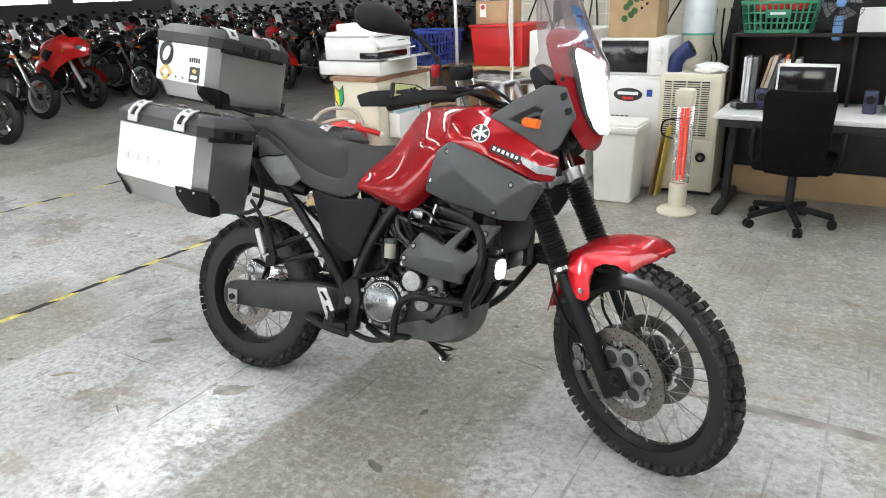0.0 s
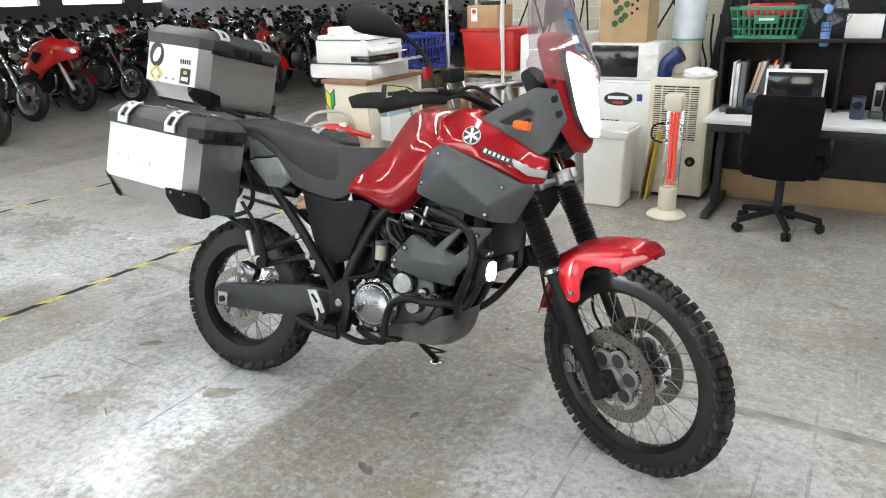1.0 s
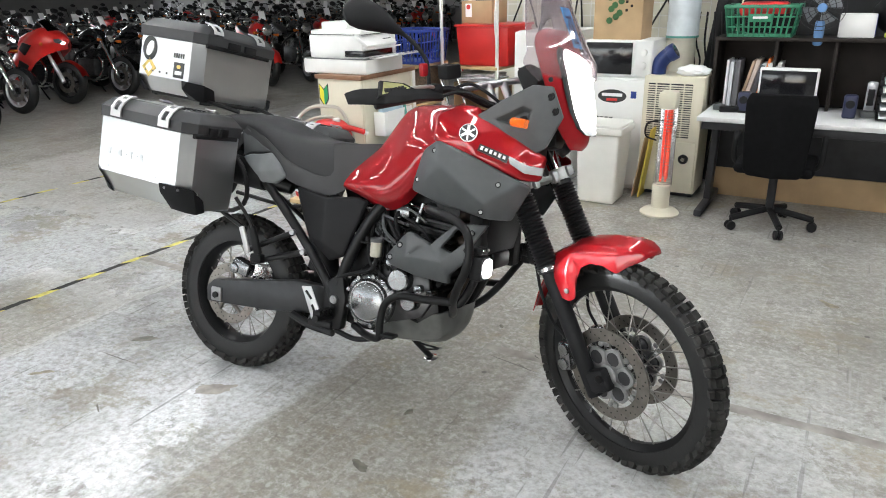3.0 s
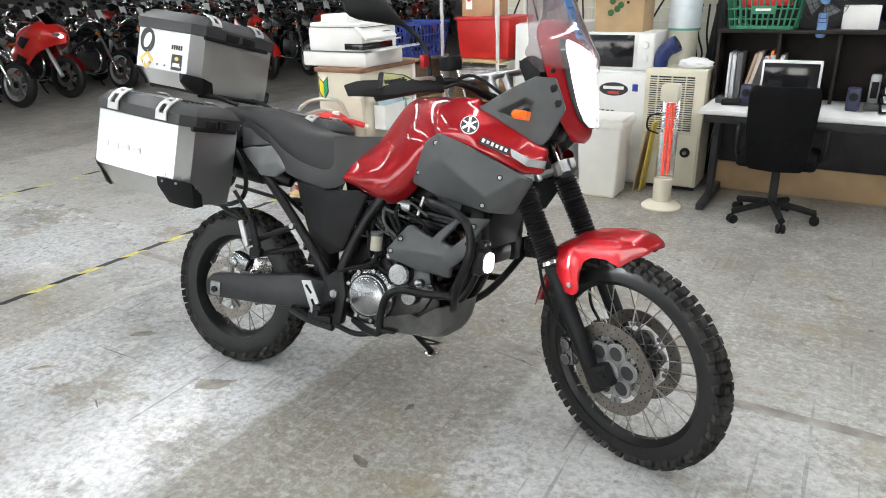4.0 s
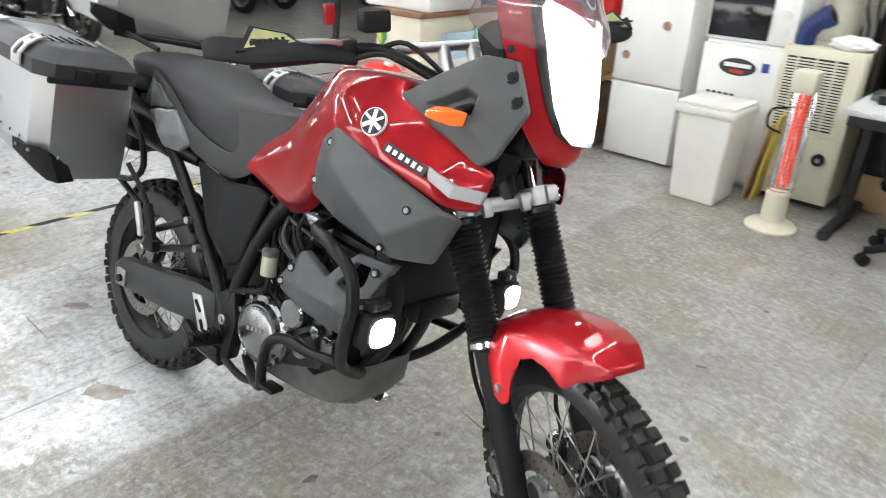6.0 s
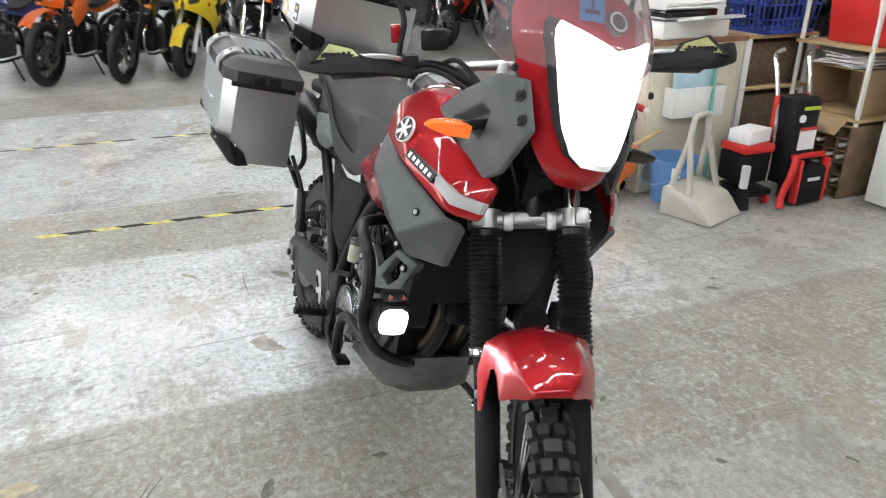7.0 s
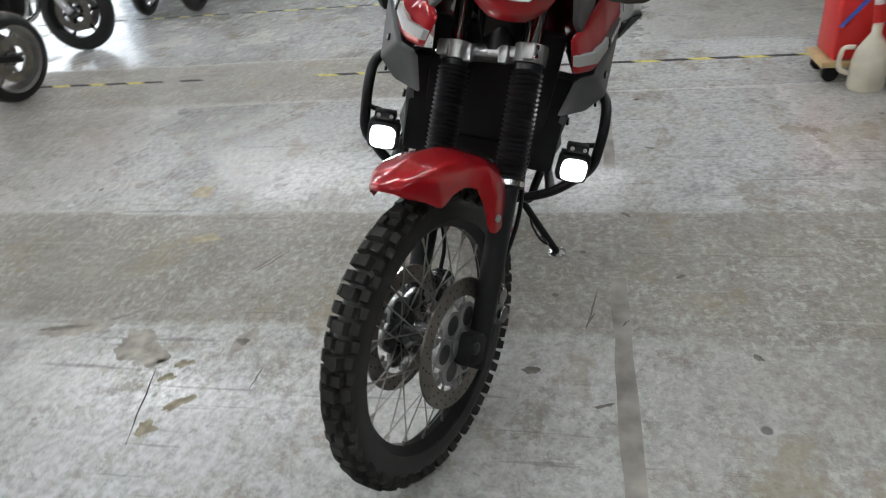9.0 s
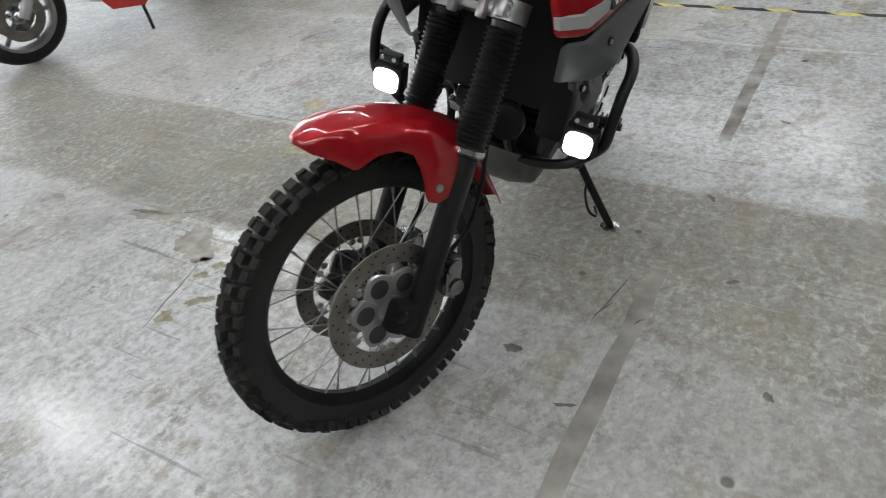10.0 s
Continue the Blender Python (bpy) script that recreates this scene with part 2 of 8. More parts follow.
    flakes = math_of("MULTIPLY", step(noise_of(34.0, 5.0, 0.72), 0.50, 0.61), step(noise_of(2.3, 6.0, 0.7), 0.38, 0.64, 0.12, 0.52))
    colour = mix(flakes, colour, (0.62, 0.62, 0.61))
    spots = math_of("MULTIPLY", step(noise_of(9.0, 9.0, 0.74), 0.605, 0.625), 0.48)
    colour = mix(spots, colour, (0.20, 0.183, 0.15))
    nicks = math_of("MULTIPLY", step(noise_of(21.0, 9.0, 0.78), 0.66, 0.68), 0.65)
    colour = mix(nicks, colour, (0.13, 0.12, 0.10))
    yellow = math_of("MULTIPLY", step(noise_of(1.9, 9.0, 0.76, (1.0, 1.3, 1.0)), 0.550, 0.600), 0.50)
    colour = mix(yellow, colour, (0.25, 0.208, 0.130))
    grime = math_of("MULTIPLY", step(noise_of(0.9, 8.0, 0.75), 0.50, 0.62), 0.42)
    colour = mix(grime, colour, (0.13, 0.122, 0.11))
    oil = math_of("MULTIPLY", step(noise_of(4.6, 9.0, 0.74), 0.625, 0.645), 0.50)
    colour = mix(oil, colour, (0.125, 0.112, 0.09))
    dots = nt.nodes.new("ShaderNodeTexVoronoi")
    dots.inputs["Scale"].default_value = 3.4
    L.new(co.outputs["Object"], dots.inputs["Vector"])
    speck = math_of("MULTIPLY", step(math_of("ADD", dots.outputs["Distance"], math_of("MULTIPLY", wob, 0.35)), 0.05, 0.035), 0.75)
    colour = mix(speck, colour, (0.06, 0.055, 0.05))
    for k, ang in enumerate((0.35, 1.2, 2.1, 2.75, 0.9, 1.7)):
        mp = node("ShaderNodeMapping")
        mp.inputs["Rotation"].default_value = (0, 0, ang)
        mp.inputs["Scale"].default_value = (1.0, 0.045, 1.0)
        mp.inputs["Location"].default_value = (3.1 * k, 1.7 * k, 0)
        L.new(co.outputs["Object"], mp.inputs["Vector"])
        sn = node("ShaderNodeTexNoise", Scale=30.0, Detail=3.0, Roughness=0.5)
        L.new(mp.outputs["Vector"], sn.inputs["Vector"])
        colour = mix(math_of("MULTIPLY", step(sn.outputs["Fac"], 0.68, 0.71), 0.40 if k % 2 else 0.25), colour, (0.09, 0.085, 0.08) if k % 2 else (0.46, 0.46, 0.45))
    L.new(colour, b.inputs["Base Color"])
    r = step(noise_of(5.0, 8.0, 0.7), 0.3, 0.7, 0.36, 0.52)
    keep = math_of("SUBTRACT", 1.0, gloss)
    r = math_of("ADD", math_of("MULTIPLY", math_of("ADD", r, 0.03), keep), math_of("MULTIPLY", gloss, 0.18))
    L.new(r, b.inputs["Roughness"])
    bp = nt.nodes.new("ShaderNodeBump")
    bp.inputs["Strength"].default_value, bp.inputs["Distance"].default_value = 0.035, 0.003
    L.new(math_of("ADD", noise_of(30.0, 8.0, 0.7), math_of("MULTIPLY", coat, 0.5)), bp.inputs["Height"])
    L.new(bp.outputs["Normal"], b.inputs["Normal"])
    return m


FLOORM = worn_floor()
WALLM = material("painted_wall_board", (0.40, 0.40, 0.38), 0.75, 0, 0.06, 1.5, 0.15, 40)
CEILM = material("ceiling_board", (0.18, 0.18, 0.18), 0.8, 0, 0.08, 2.0)
TAPEY = material("yellow_tape", (0.62, 0.55, 0.08), 0.5, 0, 0.25, 25, dark=(0.32, 0.28, 0.08))
TAPEK = material("black_tape", (0.016, 0.016, 0.015), 0.6, 0, 0.4, 25)
TAPEK.node_tree.nodes["Principled BSDF"].inputs["Specular IOR Level"].default_value = 0.2
TAPEG = material("old_grey_tape", (0.25, 0.235, 0.21), 0.6, 0, 0.45, 9, 0.2, 90)

bm = bmesh.new()
box(bm, (-7, 5.5, -0.1), (34, 27.4, 0.2))
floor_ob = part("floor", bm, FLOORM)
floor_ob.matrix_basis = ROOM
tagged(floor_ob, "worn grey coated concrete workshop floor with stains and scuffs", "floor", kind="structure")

H = 3.6
def hall_wall(name, u0, u1, v0, v1, z0, z1, label, mat=WALLM):
    bm = bmesh.new()
    box(bm, ((u0 + u1) / 2, (v0 + v1) / 2, (z0 + z1) / 2), (u1 - u0, v1 - v0, z1 - z0))
    w = part(name, bm, mat)
    w.matrix_basis = ROOM
    return tagged(w, label, "wall", kind="structure")
PLAIN = "plain off-white painted hall wall"
FARM = material("dim_grey_wall", (0.16, 0.16, 0.16), 0.8, 0, 0.1, 1.0)
hall_wall("wall_north", -24, 10, 19, 19.2, 0, H, "pale grey far hall wall", material("pale_grey_wall", (0.40, 0.40, 0.41), 0.8, 0, 0.1, 1.0))
hall_wall("wall_east", 10, 10.2, -8.2, 19.2, 0, H, PLAIN)
# far wall with a row of windows
hall_wall("wall_west", -24.2, -24, -8.2, 19.2, 0, 1.5, "dim grey far wall below the windows", FARM)
hall_wall("wall_west_2", -24.2, -24, -8.2, 19.2, 3.1, H, "dim grey far wall above the windows", FARM)
for k in range(9):
    hall_wall("wall_west_%d" % (k + 3), -24.2, -24, -8.2 + 3.2 * k, -7.4 + 3.2 * k, 1.5, 3.1, "dim grey pier between far windows", FARM)
# the open shop front
hall_wall("wall_south", -24, -15, -8.2, -8, 0, H, PLAIN)
hall_wall("wall_south_2", 2, 10, -8.2, -8, 0, H, PLAIN)
hall_wall("wall_south_3", -15, 2, -8.2, -8, 3.0, H, "off-white wall above the open shop front")
bm = bmesh.new()
box(bm, (-7, 5.5, H + 0.1), (34.4, 27.4, 0.2))
ob = part("ceiling", bm, CEILM)
ob.matrix_basis = ROOM
tagged(ob, "plain pale hall ceiling", "ceiling", kind="structure")
bm = bmesh.new()
box(bm, (-7, 0, -0.35), (400, 400, 0.2))
ob = part("ground", bm, material("asphalt", (0.06, 0.06, 0.06), 0.8, 0, 0.2, 3))
ob.matrix_basis = ROOM
tagged(ob, "grey asphalt yard outside the hall", "ground", kind="structure")
day = bpy.data.lights.new("daylight_front", "AREA")
day.shape, day.size, day.size_y, day.energy, day.color = "RECTANGLE", 16.0, 2.7, 330.0, (0.93, 0.97, 1.0)
day_ob = new("daylight_front", day)
day_ob.matrix_basis = ROOM @ pose(-6.5, -8.3, 1.55, 90, 0, 0)
bm = bmesh.new()
box(bm, (-27, 5.5, 2.6), (0.1, 40, 5.4))
ob = part("backdrop", bm, glowing("bright_overcast_daylight", (0.95, 0.98, 1.0), 3.0))
ob.matrix_basis = ROOM
tagged(ob, "plain bright daylight outside the far windows", "backdrop", kind="structure")

# ceiling lamps: rows of bare tubes
TUBEM = glowing("lit_tube", (0.96, 0.985, 1.0), 24.0)
def ceiling_light(m):
    t = thing("ceiling_light", m, "white batten ceiling lamp with lit diffuser", "ceiling light", "hall ceiling lights")
    bm = bmesh.new()
    box(bm, (0, 0, 0.03), (1.25, 0.16, 0.06), 0.008)
    part("housing", bm, WHITE, t)
    bm = bmesh.new()
    box(bm, (0, 0, -0.018), (1.22, 0.11, 0.034), 0.012)
    part("diffuser", bm, TUBEM, t)
    return t
first = ceiling_light(ROOM @ pose(-6.5, -3.2, H - 0.06, 0, 0, 90))
for u in (-9.0, -6.5, -4.0, -1.2, 1.6, 4.4):
    for v in (-3.2, -1.8, -0.4, 1.0, 2.4) + ((3.8, 5.2) if u > -8.0 else ()):
        if (u, v) != (-6.5, -3.2):
            copy_thing(first, ROOM @ pose(u, v, H - 0.06, 0, 0, 90))


def hazard_tape(u, v0, v1, bare=(0, 0)):
    """A line of yellow and black tape stuck to the floor."""
    t = thing("hazard_tape", ROOM @ pose(u, 0, 0.0008), "worn yellow and black hazard tape stuck to the floor", "tape", "floor tapes", "structure")
    bm, bk = bmesh.new(), bmesh.new()
    v, k = v0, 0
    while v < v1:
        ln = (0.12 if k % 2 else 0.16) + random.uniform(-0.02, 0.02)
        tgt = bm if k % 2 else bk
        a = [tgt.verts.new(p) for p in ((-0.021, v, 0), (0.021, v + 0.055, 0), (0.021, v + ln + 0.055, 0), (-0.021, v + ln, 0))]
        if random.random() > 0.06 and not (bare[0] < v < bare[1]):
            tgt.faces.new(a)
        v, k = v + ln, k + 1
    part("yellow_bands", bm, TAPEY, t)
    part("black_bands", bk, TAPEK, t)
hazard_tape(-3.385, -3.0, 4.9, (-0.35, 0.45))
hazard_tape(-5.36, -3.0, 9.0)
bm = bmesh.new()
n = 60
edge = [(-3.37 + 6.2 * i / n) for i in range(n + 1)]
up = [bm.verts.new((x, 0.026 + random.uniform(-0.004, 0.004), 0)) for x in edge]
dn = [bm.verts.new((x, -0.026 + random.uniform(-0.004, 0.004), 0)) for x in edge]
for i in range(n):
    if not 13 < i < 22:
        bm.faces.new((dn[i], dn[i + 1], up[i + 1], up[i]))
ob = part("floor_strip", bm, TAPEG)
ob.matrix_basis = ROOM @ pose(0, 2.405, 0.0012)
tagged(ob, "faded dirty strip of old floor tape", "tape", kind="structure")


# oil spots and rubber marks stuck to the floor
STAINM = material("dried_oil_and_rubber", (0.13, 0.12, 0.10), 0.55, 0, 0.5, 22)
PEELM = material("bare_peeled_patch", (0.29, 0.268, 0.235), 0.6, 0, 0.35, 18, 0.2, 60)
OCHREM = material("rusty_ochre_stain", (0.33, 0.285, 0.19), 0.6, 0, 0.3, 30)
OLIVEM = material("dried_brown_stain", (0.24, 0.215, 0.15), 0.6, 0, 0.4, 30)
SCRAPEM = material("dark_scrape", (0.11, 0.10, 0.09), 0.6, 0, 0.4, 30)


def floor_stain(x, y, ln, wd, turn, seed, mat=STAINM, label="small dark oil spot on the concrete"):
    bm = bmesh.new()
    n = 72
    ring = []
    for k in range(n):
        a = 2 * math.pi * k / n
        c = Vector((math.cos(a), math.sin(a), seed * 3.7))
        f = 0.92 + 0.55 * noise.noise(c * 1.3) + 0.30 * noise.noise(c * 3.1) + 0.16 * noise.noise(c * 8.0)
        ring.append(bm.verts.new((ln / 2 * c.x * f, wd / 2 * c.y * f, 0)))
    bm.faces.new(ring)
    bmesh.ops.triangulate(bm, faces=bm.faces[:])
    ob = part("floor_stain", bm, mat, smooth=False)
    ob.matrix_basis = pose(x, y, 0.0006 + 0.0001 * (seed % 5), 0, 0, turn)
    return tagged(ob, label, "stain", "floor stains", "structure")


SPOTS = ((-1.289, 2.742, 0.13, 0.05, 10), (-0.199, 1.836, 0.085, 0.035, 130), (-0.051, 2.136, 0.04, 0.025, 40), (0.33, 3.85, 0.06, 0.025, 20),
         (0.52, 2.181, 0.05, 0.03, 60), (0.338, 2.807, 0.035, 0.02, 100), (-1.23, 2.2, 0.07, 0.008, 120), (0.004, 1.445, 0.05, 0.03, 30), (0.725, 2.288, 0.05, 0.012, 80),
         (-0.092, 2.882, 0.05, 0.02, 10), (0.75, 2.75, 0.03, 0.02, 5), (0.30, 3.95, 0.04, 0.02, 50), (1.05, 3.0, 0.045, 0.02, 170), (-0.55, 3.3, 0.05, 0.02, 30))
for k, spot_at in enumerate(SPOTS):
    floor_stain(*spot_at, k + 1)
PEELS = ((-0.334, 0.928, 0.27, 0.085, 69), (-0.112, 1.145, 0.24, 0.13, 29), (0.005, 1.446, 0.12, 0.055, 128), (-0.545, 0.43, 0.12, 0.07, 85), (-1.19, -0.02, 0.26, 0.08, 135), (-0.28, 0.41, 0.17, 0.06, 150), (-0.826, 2.318, 0.15, 0.07, 5))
for k, spot_at in enumerate(PEELS):
    floor_stain(*spot_at, k + 30, PEELM, "bare taupe patch where the floor coat peeled off")
floor_stain(-0.360, 0.895, 0.17, 0.028, 70, 41)
for k, spot_at in enumerate(((0.20, 1.248, 0.095, 0.04, 90), (0.07, 1.214, 0.06, 0.035, 90), (0.03, 1.266, 0.07, 0.035, 80), (0.267, 1.155, 0.06, 0.06, 0), (-1.59, 2.464, 0.10, 0.03, 10), (1.91, 2.97, 0.11, 0.035, 110))):
    floor_stain(*spot_at, k + 50, OLIVEM, "dried brown stain on the worn floor coat")
for k, spot_at in enumerate(((-1.206, 1.41, 0.12, 0.11, 0), (-0.747, 1.38, 0.12, 0.06, 65))):
    floor_stain(*spot_at, k + 60, OCHREM, "pale ochre rust stain on the floor")
for k, (x0, y0, x1, y1) in enumerate(((-0.394, 1.508, -0.482, 1.651), (-0.389, 1.533, -0.474, 1.675), (0.306, 1.105, 0.01, 1.186), (-0.327, 1.033, -0.329, 1.123), (0.235, 1.438, 0.161, 1.487),
                                      (-1.434, 2.638, -1.219, 2.522), (0.269, 2.546, 0.44, 2.4), (0.425, 2.408, 0.375, 2.471), (0.471, 2.504, 0.453, 2.537))):
    bm = bmesh.new()
    d = Vector((x1 - x0, y1 - y0, 0))
    side = Vector((-d.y, d.x, 0)).normalized()
    lo, hi = [], []
    for i in range(9):
        f = i / 8
        c = d * f + side * 0.006 * noise.noise(Vector((f * 4, k, 0)))
        wdt = 0.0022 * math.sin(math.pi * min(0.97, max(0.03, f))) + 0.0006
        lo.append(bm.verts.new(c - side * wdt))
        hi.append(bm.verts.new(c + side * wdt))
    for i in range(8):
        bm.faces.new((lo[i], lo[i + 1], hi[i + 1], hi[i]))
    ob = part("floor_scratch", bm, SCRAPEM)
    ob.matrix_basis = pose(x0, y0, 0.0013)
    tagged(ob, "thin dark scratch in the floor coat", "scratch", "floor scratches", "structure")


# ---- the adventure motorcycle ----
# own axes: x ahead of the rear axle, y to its left, z up from the ground
bike = thing("motorcycle", BIKE, "red and grey adventure motorcycle with aluminium cases on its side stand", "motorcycle")
RAKE, STEER = radians(27.5), radians(-30.0)
AXIS = Vector((-math.sin(RAKE), 0, math.cos(RAKE)))
FWD = Vector((math.cos(RAKE), 0, math.sin(RAKE)))
FRONT_AXLE = Vector((1.565, 0, 0.335))
# the steering axis lies behind the fork legs
AX0 = FRONT_AXLE - FWD * 0.064
TURN_FORK = Matrix.Translation(AX0) @ Matrix.Rotation(STEER, 4, AXIS) @ Matrix.Translation(-AX0) @ Matrix.Translation((0, -0.012, 0))
LEG = -0.059      # the fork legs stand behind the axle


LOOPM = material("satin_aluminium", (0.55, 0.55, 0.55), 0.42, 0.7, 0.05, 20)
CARRM = material("dull_aluminium", (0.29, 0.29, 0.29), 0.42, 0.85, 0.15, 20)
POCKM = material("dark_carrier_pocket", (0.055, 0.055, 0.058), 0.5, 0.7, 0.2, 20)
SPOKEM = material("dull_spoke_steel", (0.30, 0.29, 0.27), 0.32, 0.9, 0.1, 10)


def wheel(parent, centre, m, R, width, rim_r, knob_rows, nk, spokes, seed):
    """A spoked wheel with a knobbly tyre; it turns about y. m carries it to its place on the bike."""
    rnd = random.Random(seed)
    w = new("wheel")
    w.parent = parent
    w.matrix_basis = m @ Matrix.Translation(centre)
    hw = width / 2
    bm = bmesh.new()
    prof = []
    body = R - 0.015
    sec = (body - rim_r)
    for k in range(21):
        a = math.pi * k / 20
        prof.append((rim_r - 0.004 + (sec + 0.004) * math.sin(a) ** 0.8, -hw * 0.96 * math.cos(a) * (1.0 - 0.25 * (1 - math.sin(a)))))
    prof += [(rim_r - 0.004, hw * 0.6), (rim_r - 0.004, -hw * 0.6)]
    lathe(bm, prof, 96, closed=True)
    part("tyre", bm, RUBBER, w)
    # tread blocks
    bm = bmesh.new()
    for i in range(nk):
        for off, ang, ln, wd, half in knob_rows:
            a = 2 * math.pi * (i + half) / nk
            th = ang
            rr = rim_r + sec * math.sin(math.pi / 2 - th) ** 0.8 if th else body
            yy = hw * 0.94 * math.sin(th)
            rr = rim_r + sec * max(0.05, math.cos(th)) ** 0.8
            t = bmesh.new()
            bmesh.ops.create_cube(t, size=1.0, matrix=Matrix.Diagonal((ln, wd, 0.030 if abs(th) < 0.5 else 0.026, 1)))
            for q in t.verts:
                if q.co.z > 0:
                    q.co.x *= 0.84
                    q.co.y *= 0.86
            mm = Matrix.Rotation(-a, 4, "Y") @ Matrix.Translation((0, yy, rr)) @ Matrix.Rotation(-th * 0.9, 4, "X")
            bmesh.ops.transform(t, matrix=mm, verts=t.verts)
            join(bm, t)
    tread = part("tread", bm, TREADM, w, smooth=False)
    tread["kind"] = "stuff"
    bm = bmesh.new()
    lathe(bm, [(rim_r + 0.004, -hw * 0.55), (rim_r + 0.004, -hw * 0.45), (rim_r - 0.006, -hw * 0.35), (rim_r - 0.014, -hw * 0.2), (rim_r - 0.014, hw * 0.2),
               (rim_r - 0.006, hw * 0.35), (rim_r + 0.004, hw * 0.45), (rim_r + 0.004, hw * 0.55), (rim_r - 0.004, hw * 0.58), (rim_r - 0.018, hw * 0.35), (rim_r - 0.024, hw * 0.2), (rim_r - 0.024, -hw * 0.2), (rim_r - 0.018, -hw * 0.35), (rim_r - 0.004, -hw * 0.58)], 96, closed=True)
    part("rim", bm, BLACKM, w, "black enamelled rim")
    bm = bmesh.new()
    lathe(bm, [(0.012, -0.06), (0.045, -0.06), (0.045, -0.048), (0.026, -0.04), (0.024, 0.04), (0.045, 0.048), (0.045, 0.06), (0.012, 0.06)], 32, closed=True)
    part("hub", bm, CASTM, w)
    for i in range(spokes):
        sgn = 1 if i % 2 else -1
        a = 2 * math.pi * i / spokes
        lead = 0.42 if (i // 2) % 2 else -0.42
        bm = bmesh.new()
        p = (0.042 * math.cos(a + lead * 2.2), sgn * 0.054, 0.042 * math.sin(a + lead * 2.2))
        q = ((rim_r - 0.02) * math.cos(a), sgn * 0.006, (rim_r - 0.02) * math.sin(a))
        rod(bm, p, q, 0.0019, n=5)
        rod(bm, Vector(q) + (Vector(p) - Vector(q)) * 0.07, q, 0.0032, n=6)
        part("spoke", bm, SPOKEM, w)
    return w


FRONT_KNOBS = [(0, 0.0, 0.027, 0.032, 0.0), (0, 0.27, 0.024, 0.021, 0.5), (0, -0.27, 0.024, 0.021, 0.5), (0, 0.66, 0.026, 0.017, 0.06), (0, -0.66, 0.026, 0.017, 0.06), (0, 0.80, 0.024, 0.016, 0.56), (0, -0.80, 0.024, 0.016, 0.56)]
REAR_KNOBS = [(0, 0.13, 0.030, 0.022, 0.0), (0, -0.13, 0.030, 0.022, 0.0), (0, 0.34, 0.028, 0.024, 0.5), (0, -0.34, 0.028, 0.024, 0.5), (0, 0.56, 0.030, 0.020, 0.02), (0, -0.56, 0.030, 0.020, 0.02), (0, 0.76, 0.024, 0.014, 0.5), (0, -0.76, 0.024, 0.014, 0.5)]
fw = wheel(bike, FRONT_AXLE, TURN_FORK, 0.351, 0.082, 0.275, FRONT_KNOBS, 33, 36, 1)
rw = wheel(bike, Vector((0, 0, 0.315)), Matrix(), 0.317, 0.138, 0.213, REAR_KNOBS, 31, 32, 2)



def grid_skin(name, rows, mat, parent, label="", su=4, sv=4, thick=0.004, m=None):
    """A smooth shell through rows of control points."""
    fine = [smooth_path(r, sv) for r in rows]
    cols = list(zip(*fine))
    cols = [smooth_path(c, su) for c in cols]
    bm = bmesh.new()
    rings = [[bm.verts.new(p) for p in c] for c in cols]
    skin(bm, rings, False)
    bmesh.ops.recalc_face_normals(bm, faces=bm.faces)
    bmesh.ops.solidify(bm, geom=bm.faces[:], thickness=thick)
    if m:
        bmesh.ops.transform(bm, matrix=m, verts=bm.verts)
    return part(name, bm, mat, parent, label)


def facets(name, pts, faces, mat, parent, label="", thick=0.006, bevel=0.006, inward=(0, 1, 0)):
    """A moulded panel of flat facets with softened ridges."""
    bm = bmesh.new()
    v = [bm.verts.new(p) for p in pts]
    fs = [bm.faces.new([v[i] for i in f]) for f in faces]
    bmesh.ops.recalc_face_normals(bm, faces=bm.faces)
    if sum((f.normal.dot(Vector(inward)) * f.calc_area() for f in bm.faces)) > 0:
        bmesh.ops.reverse_faces(bm, faces=bm.faces[:])
    border = [e for e in bm.edges if len(e.link_faces) == 1]
    ex = bmesh.ops.extrude_edge_only(bm, edges=border)
    nv = [g for g in ex["geom"] if isinstance(g, bmesh.types.BMVert)]
    bmesh.ops.translate(bm, vec=Vector(inward) * max(thick, 0.012), verts=nv)
    bmesh.ops.recalc_face_normals(bm, faces=bm.faces)
    bevelled(bm, [e for e in bm.edges if len(e.link_faces) == 2 and e.calc_face_angle(0) > 0.08], bevel, 3)
    return part(name, bm, mat, parent, label)


def both(ob):
    flipped(ob, bike)
    return ob


def on_fork(name, bm, mat, label=""):
    ob = part(name, bm, mat, bike, label)
    ob.matrix_basis = TURN_FORK
    return ob


def F3(f, y, s):
    """A point of the fork: f ahead of the axle, y to the left, s up along the legs."""
    return FRONT_AXLE + FWD * f + AXIS * s + Vector((0, y, 0))


def BR(f, y, s):
    """A point of the handlebar, which sits a little to the right of the fork's middle."""
    return F3(f, (abs(y) - 0.026) * (1 if y > 0 else -1 if y < 0 else 0) - 0.014, s)


# -- tank and its wings --
def tank_row(*half):
    """The right half of a section, from under the lip up to the middle, and its mirror."""
    return [(x, -y, z) for x, y, z in half] + [(x, y, z) for x, y, z in half[-2::-1]]


